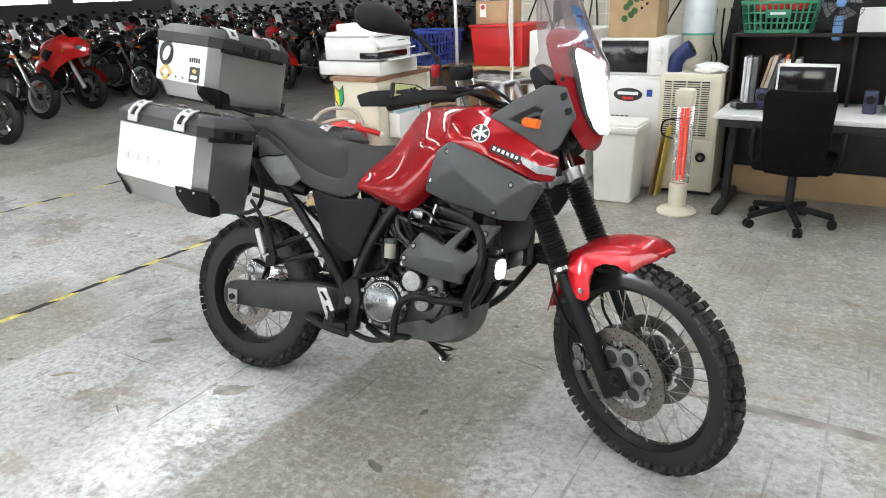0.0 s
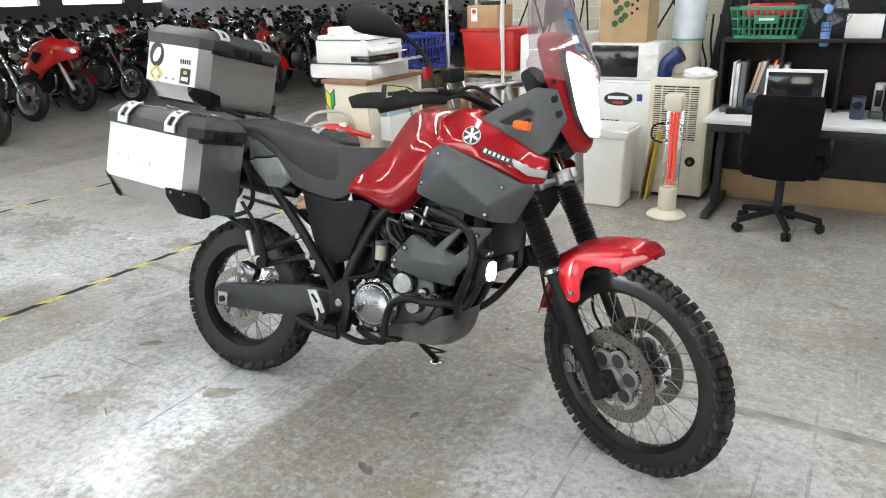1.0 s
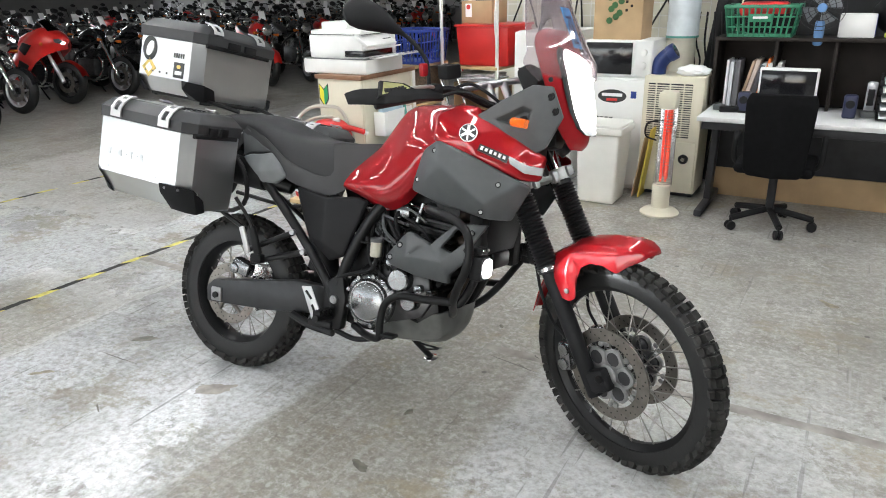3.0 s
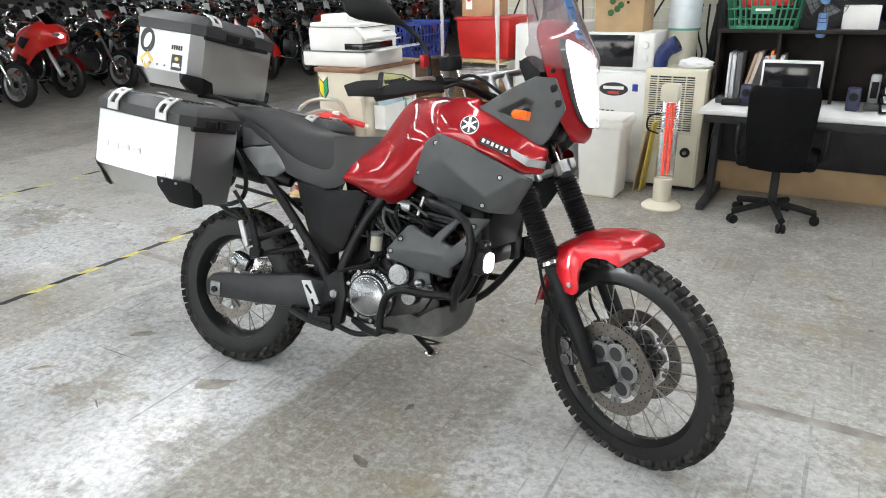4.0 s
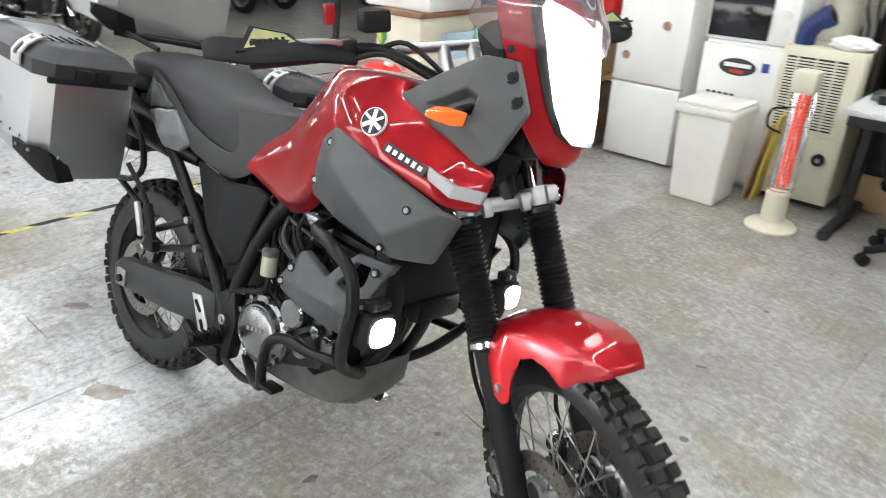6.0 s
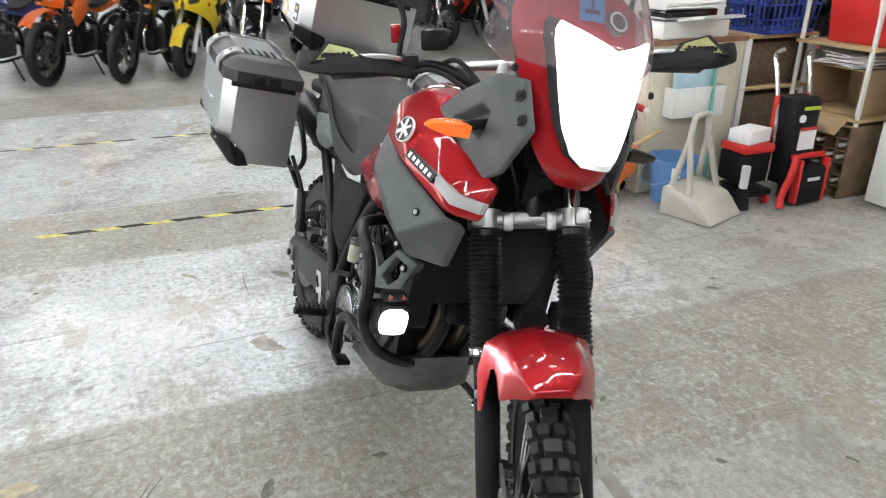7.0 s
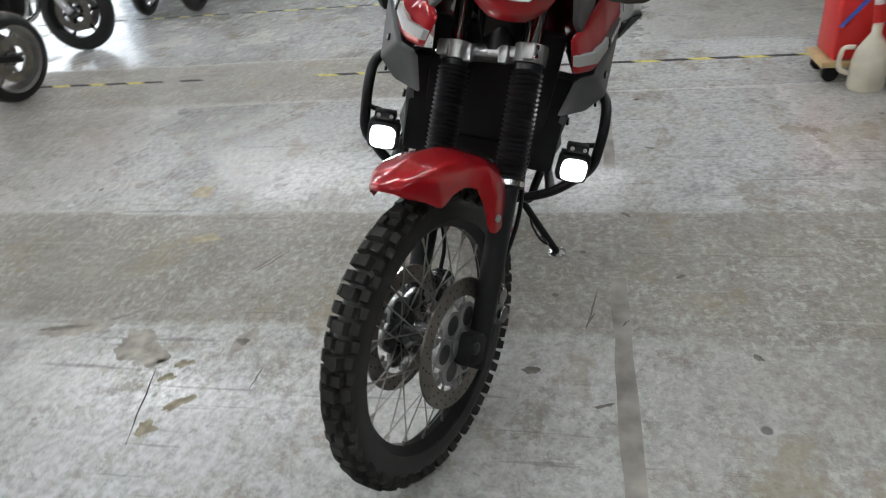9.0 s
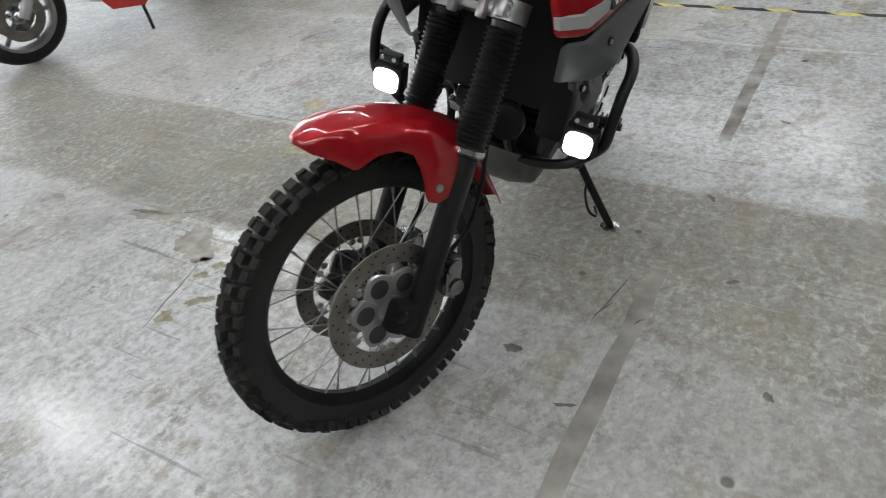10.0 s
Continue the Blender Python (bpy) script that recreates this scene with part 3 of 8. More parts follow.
tank = grid_skin("fuel_tank", [
    tank_row((0.555, 0.105, 0.782), (0.545, 0.150, 0.800), (0.572, 0.140, 0.850), (0.628, 0.122, 0.908), (0.668, 0.070, 0.965), (0.690, 0, 0.990)),
    tank_row((0.645, 0.125, 0.750), (0.635, 0.166, 0.785), (0.655, 0.168, 0.850), (0.690, 0.148, 0.930), (0.708, 0.082, 1.030), (0.715, 0, 1.050)),
    tank_row((0.722, 0.140, 0.732), (0.718, 0.182, 0.772), (0.735, 0.190, 0.850), (0.755, 0.172, 0.950), (0.760, 0.100, 1.075), (0.765, 0, 1.090)),
    tank_row((0.800, 0.150, 0.762), (0.798, 0.198, 0.800), (0.808, 0.212, 0.890), (0.830, 0.205, 0.995), (0.845, 0.135, 1.088), (0.850, 0, 1.100)),
    tank_row((0.875, 0.170, 0.830), (0.880, 0.218, 0.870), (0.905, 0.238, 0.960), (0.930, 0.215, 1.045), (0.940, 0.150, 1.092), (0.945, 0, 1.103)),
    tank_row((0.985, 0.180, 0.880), (0.985, 0.228, 0.905), (1.005, 0.236, 1.000), (1.030, 0.205, 1.058), (1.040, 0.150, 1.086), (1.040, 0, 1.090)),
], RED, bike, "glossy metallic red fuel tank")
wing = facets("tank_wing", [
    (0.93, -0.262, 0.978), (0.925, -0.235, 1.06), (0.97, -0.19, 1.096), (1.045, -0.185, 1.095), (1.06, -0.195, 1.062), (1.075, -0.268, 0.935), (1.06, -0.272, 1.0),
    (1.14, -0.215, 1.022), (1.225, -0.178, 0.975), (1.268, -0.155, 0.955), (1.262, -0.178, 0.88), (1.19, -0.235, 0.925), (1.215, -0.222, 0.878)],
    [(0, 1, 6), (1, 2, 4, 6), (2, 3, 4), (0, 6, 5), (4, 7, 6), (6, 7, 11, 5), (7, 8, 11), (8, 9, 10, 12), (8, 12, 11), (5, 11, 12)], RED, bike, "glossy red tank shroud", bevel=0.011)
both(wing)
# -- side panels --
panel = facets("side_panel", [
    (0.842, -0.205, 0.815), (0.858, -0.218, 0.885), (0.895, -0.242, 0.950), (0.952, -0.262, 0.985), (1.075, -0.278, 0.94), (1.225, -0.228, 0.872), (1.24, -0.190, 0.86),
    (1.180, -0.178, 0.750), (1.125, -0.238, 0.752), (0.955, -0.228, 0.782), (0.972, -0.290, 0.905), (1.125, -0.278, 0.80)],
    [(0, 1, 10), (1, 2, 10), (2, 3, 10), (3, 4, 10), (4, 5, 11, 10), (5, 6, 7, 11), (7, 8, 11), (8, 9, 10, 11), (9, 0, 10)], GREY, bike, "matt grey moulded side panel", bevel=0.009)
both(panel)
fair = facets("fairing_panel", [
    (1.045, -0.200, 1.066), (1.13, -0.19, 1.122), (1.208, -0.172, 1.168), (1.262, -0.142, 1.168), (1.298, -0.128, 1.080), (1.262, -0.152, 0.985), (1.232, -0.172, 0.958), (1.15, -0.195, 1.005),
    (1.105, -0.192, 1.058), (1.185, -0.176, 1.103), (1.212, -0.170, 1.092), (1.196, -0.172, 1.036),
    (1.125, -0.160, 1.056), (1.183, -0.150, 1.090), (1.198, -0.148, 1.084), (1.188, -0.150, 1.044)],
    [(0, 1, 9, 8), (1, 2, 9), (2, 3, 10, 9), (3, 4, 10), (4, 5, 11, 10), (5, 6, 11), (6, 7, 11), (7, 0, 8), (7, 8, 11), (8, 9, 13, 12), (9, 10, 14, 13), (10, 11, 15, 14), (11, 8, 12, 15), (12, 13, 14, 15)],
    GREY, bike, "matt grey upper fairing panel", bevel=0.005)
both(fair)


def bolts(parent, spots, r=0.007, mat=None):
    for x, y, z, ny in spots:
        for s in (1, -1):
            bm = bmesh.new()
            n = Vector((0.25, y * 0 - 1, 0.15)).normalized()
            n.y *= s
            c = Vector((x, y * s, z))
            rod(bm, c - n * 0.004, c + n * 0.003, r * 0.8, n=12, bevel=0.001)
            rod(bm, c + n * 0.003, c + n * 0.0038, r * 0.4, n=6)
            screw = part("bolt", bm, mat or BOLTM, parent)
            bm = bmesh.new()
            rod(bm, c - n * 0.004, c + n * 0.0012, r * 1.25, n=14)
            part("washer", bm, BLACKP, screw)
bolts(bike, [(0.945, -0.266, 0.948, 0), (1.113, -0.262, 0.775, 0), (1.159, -0.257, 0.862, 0), (0.873, -0.226, 0.852, 0)])
bolts(bike, [(1.274, -0.1375, 1.095, 0), (1.258, -0.1440, 1.138, 0)], 0.011, BLACKP)

# round badge and the model mark, as plain shapes
def flat_disc(name, c, n, r, mat, thick=0.002, seg=28):
    bm = bmesh.new()
    n = Vector(n).normalized()
    rod(bm, Vector(c), Vector(c) + n * thick, r, n=seg)
    return part(name, bm, mat, bike)
for s in (-1, 1):
    n = Vector((0.16, s * 1.0, 0.30)).normalized()
    c = Vector((1.052, s * 0.264, 1.008))
    flat_disc("badge", c, n, 0.028, STICKW, 0.006)
    flat_disc("badge_face", c + n * 0.006, n, 0.0255, STICKK, 0.0012)
    q = n.to_track_quat("Z", "Y").to_matrix().to_4x4()
    for k in range(6):
        bm = bmesh.new()
        mm = Matrix.Translation(c + n * 0.0076) @ q @ Matrix.Rotation(k * math.pi / 3, 4, "Z") @ Matrix.Translation((0, 0.012, 0))
        t = bmesh.new()
        bmesh.ops.create_cube(t, size=1, matrix=Matrix.Diagonal((0.0055 if k % 2 else 0.0085, 0.023, 0.001, 1)))
        bmesh.ops.transform(t, matrix=mm, verts=t.verts)
        join(bm, t)
        part("badge_ray", bm, STICKW, bike)
    # stripe along the shroud: dark plate with pale bars, then a silver band
    a, b = Vector((1.088, s * 0.262, 0.968)), Vector((1.175, s * 0.236, 0.938))
    d = (b - a).normalized()
    n = Vector((0.28, s * 1.0, 0.28)).normalized()
    up = n.cross(d).normalized()
    n = d.cross(up).normalized()
    if n.y * s < 0:
        n = -n
    def plate(name, p, q, hgt, mat, lift):
        bm = bmesh.new()
        w = [p - up * hgt / 2 - n * 0.012, q - up * hgt / 2 - n * 0.012, q + up * hgt / 2 - n * 0.012, p + up * hgt / 2 - n * 0.012]
        bottom = [bm.verts.new(x) for x in w]
        top = [bm.verts.new(x + n * (0.012 + lift)) for x in w]
        bm.faces.new(top)
        bm.faces.new(bottom[::-1])
        for i in range(4):
            bm.faces.new((bottom[i], bottom[(i + 1) % 4], top[(i + 1) % 4], top[i]))
        return part(name, bm, mat, bike)
    plate("mark_plate", a, b, 0.021, STICKK, 0.009)
    for k in range(6):
        p = a + d * (0.006 + 0.0145 * k)
        plate("mark_bar", p, p + d * 0.0085, 0.0095 if k % 2 else 0.012, STICKW, 0.0098)
silver = facets("shroud_band", [(1.174, -0.2395, 0.951), (1.225, -0.2135, 0.926), (1.2665, -0.1690, 0.921), (1.2650, -0.1750, 0.898), (1.224, -0.2205, 0.902), (1.184, -0.2415, 0.927)],
                [(0, 1, 4, 5), (1, 2, 3, 4)], material("silver_paint_band", (0.40, 0.40, 0.40), 0.4, 0.3, 0.05, 20), bike, "silver band on the shroud", bevel=0.001)
both(silver)

# -- nose, lamp and screen --
NOSE = [(0.985, 1.335, 0.044, 1.308), (1.01, 1.352, 0.076, 1.298), (1.06, 1.352, 0.105, 1.272), (1.14, 1.338, 0.132, 1.248), (1.22, 1.318, 0.160, 1.222), (1.29, 1.302, 0.168, 1.200), (1.325, 1.283, 0.140, 1.195), (1.348, 1.264, 0.085, 1.20)]
grid_skin("nose_cowl", [[(xe + (xc - xe) * (1 - abs(k) ** 2.0), w * k, z) for k in (-1, -0.7, -0.35, 0, 0.35, 0.7, 1)] for z, xc, w, xe in NOSE], RED, bike, "glossy red nose cowl", 3, 4)
LENS = [(1.034, 0.034), (1.052, 0.056), (1.100, 0.076), (1.15, 0.090), (1.20, 0.102), (1.235, 0.111), (1.255, 0.112), (1.268, 0.106)]
def nose_x(y, z):
    for (z0, c0, w0, e0), (z1, c1, w1, e1) in zip(NOSE, NOSE[1:]):
        if z0 <= z <= z1:
            t = (z - z0) / (z1 - z0)
            c, w, e = c0 + (c1 - c0) * t, w0 + (w1 - w0) * t, e0 + (e1 - e0) * t
            return e + (c - e) * (1 - min(1, abs(y) / w) ** 2)
LAMPM = glowing("lit_headlamp", (1.0, 0.99, 0.96), 5.0)
REFLM = material("lamp_reflector", (0.85, 0.85, 0.87), 0.35, 0.3, 0.06, 60, 0.2, 30)
lamp = part("headlight", (lambda bm: loft(bm, [[(nose_x(w * k, z) + 0.007, w * k, z + 0.03 * (abs(k) - 0.5) * max(0, z - 1.12) / 0.14) for k in (-1.15, -0.8, -0.4, 0, 0.4, 0.8, 1.15)] for z, w in LENS], closed=False, cap=False))(bmesh.new()), BLACKP, bike, "twin headlight, lit")
def lens_piece(name, zs, mat, lift, w_in, dip=0.0):
    bm = bmesh.new()
    rows = []
    for i, (z, w) in enumerate(zs):
        low = [z - (dip * (1 - k * k) if i == 0 else 0) for k in (-1, -0.66, -0.33, 0, 0.33, 0.66, 1)]
        rows.append([(nose_x(w * k, zz) + lift + 0.008 * (1 - k * k), w * k * w_in, zz + 0.03 * (abs(k) - 0.5) * max(0, z - 1.12) / 0.14) for k, zz in zip((-1, -0.66, -0.33, 0, 0.33, 0.66, 1), low)])
    loft(bm, rows, closed=False, cap=False)
    return part(name, bm, mat, lamp)
lens_piece("lamp_glow", [(1.078, 0.067)] + LENS[2:], LAMPM, 0.0095, 1.0, 0.034)
lens_piece("reflector", LENS[:2] + [(1.080, 0.068)], REFLM, 0.009, 0.98)
cover = lens_piece("lamp_cover", LENS, clear("clear_lamp_cover", (0.96, 0.97, 0.98), 0.01, 1.4), 0.014, 1.04)
cover.visible_shadow = False
flat_disc("badge", (1.292, 0, 1.296), (1, 0, 0.62), 0.024, STICKK, 0.014)
flat_disc("badge_ring", (1.297, 0, 1.299), (1, 0, 0.62), 0.020, STICKW, 0.0095)
flat_disc("badge_core", (1.2975, 0, 1.2993), (1, 0, 0.62), 0.0155, STICKK, 0.0099)
BLUEK = material("dark_blue_ink", (0.01, 0.03, 0.10), 0.6)
SCREENM = clear("smoked_screen", (0.58, 0.52, 0.54), 0.03, 1.35, 0.90)
SCR = [(1.182, 1.356, 0.150, 1.215), (1.223, 1.350, 0.206, 1.184), (1.262, 1.326, 0.205, 1.190), (1.32, 1.294, 0.19, 1.175), (1.39, 1.258, 0.155, 1.155), (1.46, 1.226, 0.125, 1.14), (1.515, 1.198, 0.095, 1.125)]
scr = grid_skin("windscreen", [[(xe + (xc - xe) * (1 - abs(k) ** 2.0), w * k, z + 0.03 * (1 - k * k)) for k in (-1, -0.66, -0.33, 0, 0.33, 0.66, 1)] for z, xc, w, xe in SCR], SCREENM, bike, "lightly smoked clear windscreen", 4, 4, 0.003)
scr.visible_shadow = False
bm = bmesh.new()
TAPE = [Vector(p) for p in ((1.296, -0.082, 1.291), (1.311, -0.036, 1.294), (1.252, -0.030, 1.418), (1.237, -0.074, 1.415))]
loft(bm, [[TAPE[0], TAPE[1]], [TAPE[3], TAPE[2]]], closed=False, cap=False)
bmesh.ops.solidify(bm, geom=bm.faces[:], thickness=0.002)
note = part("tape_note", bm, material("blue_masking_tape", (0.05, 0.30, 0.62), 0.6, 0, 0.1, 30), bike, "strip of blue masking tape with dark writing")
for k, (f0, f1, g0, g1) in enumerate(((0.2, 0.8, 0.10, 0.16), (0.45, 0.55, 0.16, 0.30), (0.25, 0.75, 0.40, 0.45), (0.3, 0.4, 0.45, 0.60), (0.6, 0.7, 0.45, 0.60), (0.2, 0.8, 0.72, 0.78))):
    bm = bmesh.new()
    n = (TAPE[1] - TAPE[0]).cross(TAPE[3] - TAPE[0]).normalized() * 0.0018
    bm.faces.new([bm.verts.new(TAPE[0].lerp(TAPE[1], f).lerp(TAPE[3].lerp(TAPE[2], f), g) + n) for f, g in ((f0, g0), (f1, g0), (f1, g1), (f0, g1))])
    bmesh.ops.solidify(bm, geom=bm.faces[:], thickness=0.0006)
    part("writing_bar", bm, BLUEK, note)
bolts(bike, [(1.262, -0.172, 1.185, 0)], 0.006, BLACKP)

# -- turn signals --
AMBER = clear("amber_lens", (0.75, 0.20, 0.04), 0.12, 1.45, 0.35)
LITAMBER = clear("lit_amber_lens", (0.60, 0.13, 0.03), 0.12, 1.45, 0.5)
LITAMBER.node_tree.nodes["Principled BSDF"].inputs["Emission Color"].default_value = (1.0, 0.22, 0.03, 1)
LITAMBER.node_tree.nodes["Principled BSDF"].inputs["Emission Strength"].default_value = 0.30
for s in (-1, 1):
    bm = bmesh.new()
    tube(bm, [(1.185, s * 0.150, 1.065), (1.190, s * 0.185, 1.06), (1.195, s * 0.215, 1.052)], 0.011, steps=4)
    st = part("signal_stalk", bm, BLACKP, bike)
    bm = bmesh.new()
    loft(bm, [[(1.198 + sx * a, s * y, 1.048 + sz * b) for a, b in ((-0.018, -0.011), (0.018, -0.014), (0.022, 0.012), (-0.016, 0.016))] for y, sx, sz in ((0.205, 1.0, 1.0), (0.25, 1.05, 1.0), (0.285, 0.7, 0.55), (0.298, 0.2, 0.15))])
    bevelled(bm, bm.edges[:], 0.003)
    part("signal_lens", bm, LITAMBER if s < 0 else material("smoked_lens", (0.035, 0.025, 0.02), 0.15), st, "amber turn signal lens, lit" if s < 0 else "dark turn signal lens")

# -- fork, brakes, fender --
for s in (-1, 1):
    y = s * 0.094
    bm = bmesh.new()
    rod(bm, F3(LEG, y, -0.055), F3(LEG, y, 0.36), 0.0255, 0.0275, 24, 0.005)
    box(bm, F3(LEG * 0.5, y, -0.008), (0.095, 0.046, 0.075), 0.014, Matrix.Rotation(-RAKE, 4, "Y"))
    slider = on_fork("fork_slider", bm, BLACKP)
    bm = bmesh.new()
    lathe(bm, [(0.027, 0.0), (0.036, 0.004), (0.037, 0.02)] + [(0.0375 - 0.0025 * s0 - 0.0065 * (k % 2), 0.024 + 0.0104 * k / 2) for k in range(46) for s0 in (0,)] + [(0.033, 0.27), (0.026, 0.275)], 28,
          Matrix.Translation(F3(LEG, y, 0.355)) @ Matrix.Rotation(-RAKE, 4, "Y") @ Matrix.Rotation(math.pi / 2, 4, "X"))
    on_fork("fork_gaiter", bm, GAITM, "ribbed black rubber gaiter")
    bm = bmesh.new()
    lathe(bm, [(0.036, 0), (0.0385, 0.001), (0.0385, 0.012), (0.036, 0.013)], 28, Matrix.Translation(F3(LEG, y, 0.362)) @ Matrix.Rotation(-RAKE, 4, "Y") @ Matrix.Rotation(math.pi / 2, 4, "X"), closed=True)
    on_fork("hose_clamp", bm, STEEL)
    bm = bmesh.new()
    rod(bm, F3(LEG, y, 0.60), F3(LEG, y, 0.88), 0.0215, n=24)
    on_fork("fork_tube", bm, CHROME)
    # brake disc with carrier, caliper and hose
    bm = bmesh.new()
    dy = s * 0.070
    lathe(bm, [(0.108, -0.0025), (0.149, -0.0025), (0.149, 0.0025), (0.108, 0.0025)], 72, Matrix.Translation(FRONT_AXLE + Vector((0, dy, 0))), closed=True)
    disc = on_fork("brake_disc", bm, DISCM, "drilled steel brake disc")
    bm = bmesh.new()
    for k in range(60):
        a = 2 * math.pi * k / 60
        r = 0.118 + 0.011 * (k % 3)
        c = FRONT_AXLE + Vector((r * math.cos(a), dy, r * math.sin(a)))
        rod(bm, c - Vector((0, 0.0031, 0)), c + Vector((0, 0.0031, 0)), 0.0026, n=6)
    part("drilling", bm, BLACKP, disc)["kind"] = "stuff"
    for k in range(6):
        a = 2 * math.pi * k / 6 + 0.2
        c2 = Vector((0.064 * math.cos(a), 0.064 * math.sin(a)))
        hole, edge = [], []
        for j in range(24):
            b = 2 * math.pi * j / 24
            way = Vector((math.cos(b), math.sin(b)))
            hole.append(c2 + way * 0.0225)
            d = 0.0225
            while d < 0.06:
                q = c2 + way * (d + 0.001)
                off = (math.atan2(q.y, q.x) - a + math.pi) % (2 * math.pi) - math.pi
                if not 0.018 < q.length < 0.088 + 0.009 * math.cos(2 * off * 3) or abs(off) > math.pi / 6:
                    break
                d += 0.001
            edge.append(c2 + way * d)
        def lay(p, h):
            return FRONT_AXLE + Vector((p.x, dy + s * h, p.y))
        plate6, cups = bmesh.new(), bmesh.new()
        loft(plate6, [[lay(p, -0.004) for p in edge], [lay(p, 0.005) for p in edge], [lay(p, 0.007) for p in hole], [lay(p, -0.004) for p in hole]], cap=False)
        loft(cups, [[lay(p, 0.0068) for p in hole], [lay(c2 + (p - c2) * 0.86, -0.008) for p in hole], [lay(c2 + (p - c2) * 0.4, -0.014) for p in hole]])
        part("carrier_arm", plate6, CARRM, disc)
        part("carrier_pocket", cups, POCKM, disc)
        for da in (-0.42, 0.42):
            bb = bmesh.new()
            q = Vector((math.cos(a + da), math.sin(a + da))) * 0.100
            rod(bb, lay(q, -0.004), lay(q, 0.006), 0.0085, n=12, bevel=0.0015)
            part("disc_bobbin", bb, BOLTM, disc)
    bm = bmesh.new()
    lathe(bm, [(0.010, s * -0.012), (0.030, s * -0.012), (0.034, s * 0.010), (0.024, s * 0.014), (0.010, s * 0.014)], 32, Matrix.Translation(FRONT_AXLE + Vector((0, dy, 0))), closed=True)
    part("carrier_hub", bm, CARRM, disc, "dull aluminium carrier hub")
    bm = bmesh.new()
    rod(bm, FRONT_AXLE + Vector((0, s * 0.07, 0)), FRONT_AXLE + Vector((0, s * 0.122, 0)), 0.014, n=18, bevel=0.003)
    on_fork("axle_end", bm, BLACKM)
    cc = F3(-0.135, s * 0.072, 0.085)
    bm = bmesh.new()
    box(bm, cc, (0.05, 0.055, 0.10), 0.014, Matrix.Rotation(-0.15, 4, "Y"))
    for dz in (-0.026, 0.026):
        rod(bm, cc + Vector((0, -0.034, dz)), cc + Vector((0, 0.034, dz)), 0.02, n=16, bevel=0.003)
    tube(bm, [cc + Vector((0.02, 0, -0.02)), F3(-0.09, s * 0.08, 0.05), F3(LEG, s * 0.09, 0.03)], 0.011, steps=3)
    tube(bm, [cc + Vector((0.02, 0, 0.03)), F3(-0.09, s * 0.085, 0.12), F3(LEG, s * 0.09, 0.12)], 0.009, steps=3)
    on_fork("brake_caliper", bm, CASTM)
    bm = bmesh.new()
    tube(bm, [cc + Vector((-0.01, 0, 0.05)), F3(-0.14, s * 0.085, 0.2), F3(-0.115, s * 0.11, 0.30), F3(-0.085, s * 0.115, 0.40), F3(-0.10, s * 0.09, 0.55), F3(-0.06, s * 0.05, 0.66)], 0.0052, 8, 6)
    on_fork("brake_hose", bm, BLACKP)
# lower yoke
bm = bmesh.new()
box(bm, F3(LEG - 0.005, 0, 0.648), (0.065, 0.15, 0.030), 0.01, Matrix.Rotation(-RAKE, 4, "Y"))
for s in (-1, 1):
    lathe(bm, [(0.022, -0.02), (0.037, -0.02), (0.037, 0.02), (0.022, 0.02)], 28, Matrix.Translation(F3(LEG, s * 0.094, 0.648)) @ Matrix.Rotation(-RAKE, 4, "Y") @ Matrix.Rotation(math.pi / 2, 4, "X"), closed=True)
    box(bm, F3(-0.022, s * 0.108, 0.648), (0.020, 0.028, 0.036), 0.005, Matrix.Rotation(-RAKE, 4, "Y"))
    box(bm, F3(-0.030, s * 0.045, 0.640), (0.018, 0.022, 0.040), 0.005, Matrix.Rotation(-RAKE, 4, "Y"))
yoke = on_fork("lower_yoke", bm, material("cast_aluminium", (0.40, 0.40, 0.395), 0.36, 0.85, 0.1, 25, 0.15, 150), "bare cast aluminium yoke")
for s in (-1, 1):
    for ds in (-0.009, 0.009):
        bm = bmesh.new()
        rod(bm, F3(-0.022, s * 0.121, 0.648 + ds), F3(-0.022, s * 0.127, 0.648 + ds), 0.005, n=8)
        part("bolt", bm, STEEL, yoke)
bm = bmesh.new()
box(bm, F3(LEG - 0.01, 0, 0.86), (0.07, 0.23, 0.035), 0.012, Matrix.Rotation(-RAKE, 4, "Y"))
on_fork("upper_yoke", bm, BLACKM)
# steering head and hoses behind the lamp
bm = bmesh.new()
rod(bm, F3(-0.064, 0, 0.65), F3(-0.064, 0, 0.84), 0.035, n=20)
box(bm, (1.15, 0, 0.98), (0.13, 0.10, 0.16), 0.03)
box(bm, (1.225, 0, 1.08), (0.09, 0.12, 0.20), 0.03)
part("steering_head", bm, BLACKM, bike)
for k, (y0, z0) in enumerate(((-0.05, 1.0), (0.0, 1.02), (0.05, 1.01), (-0.02, 0.97))):
    bm = bmesh.new()
    tube(bm, [(1.12, y0, z0), (1.19, y0 * 1.3 + 0.01, z0 - 0.05), (1.18, y0 * 0.8, z0 - 0.09), (1.14, y0 * 0.6, z0 - 0.12)], 0.006, 8, 5)
    part("cable", bm, BLACKP, bike)

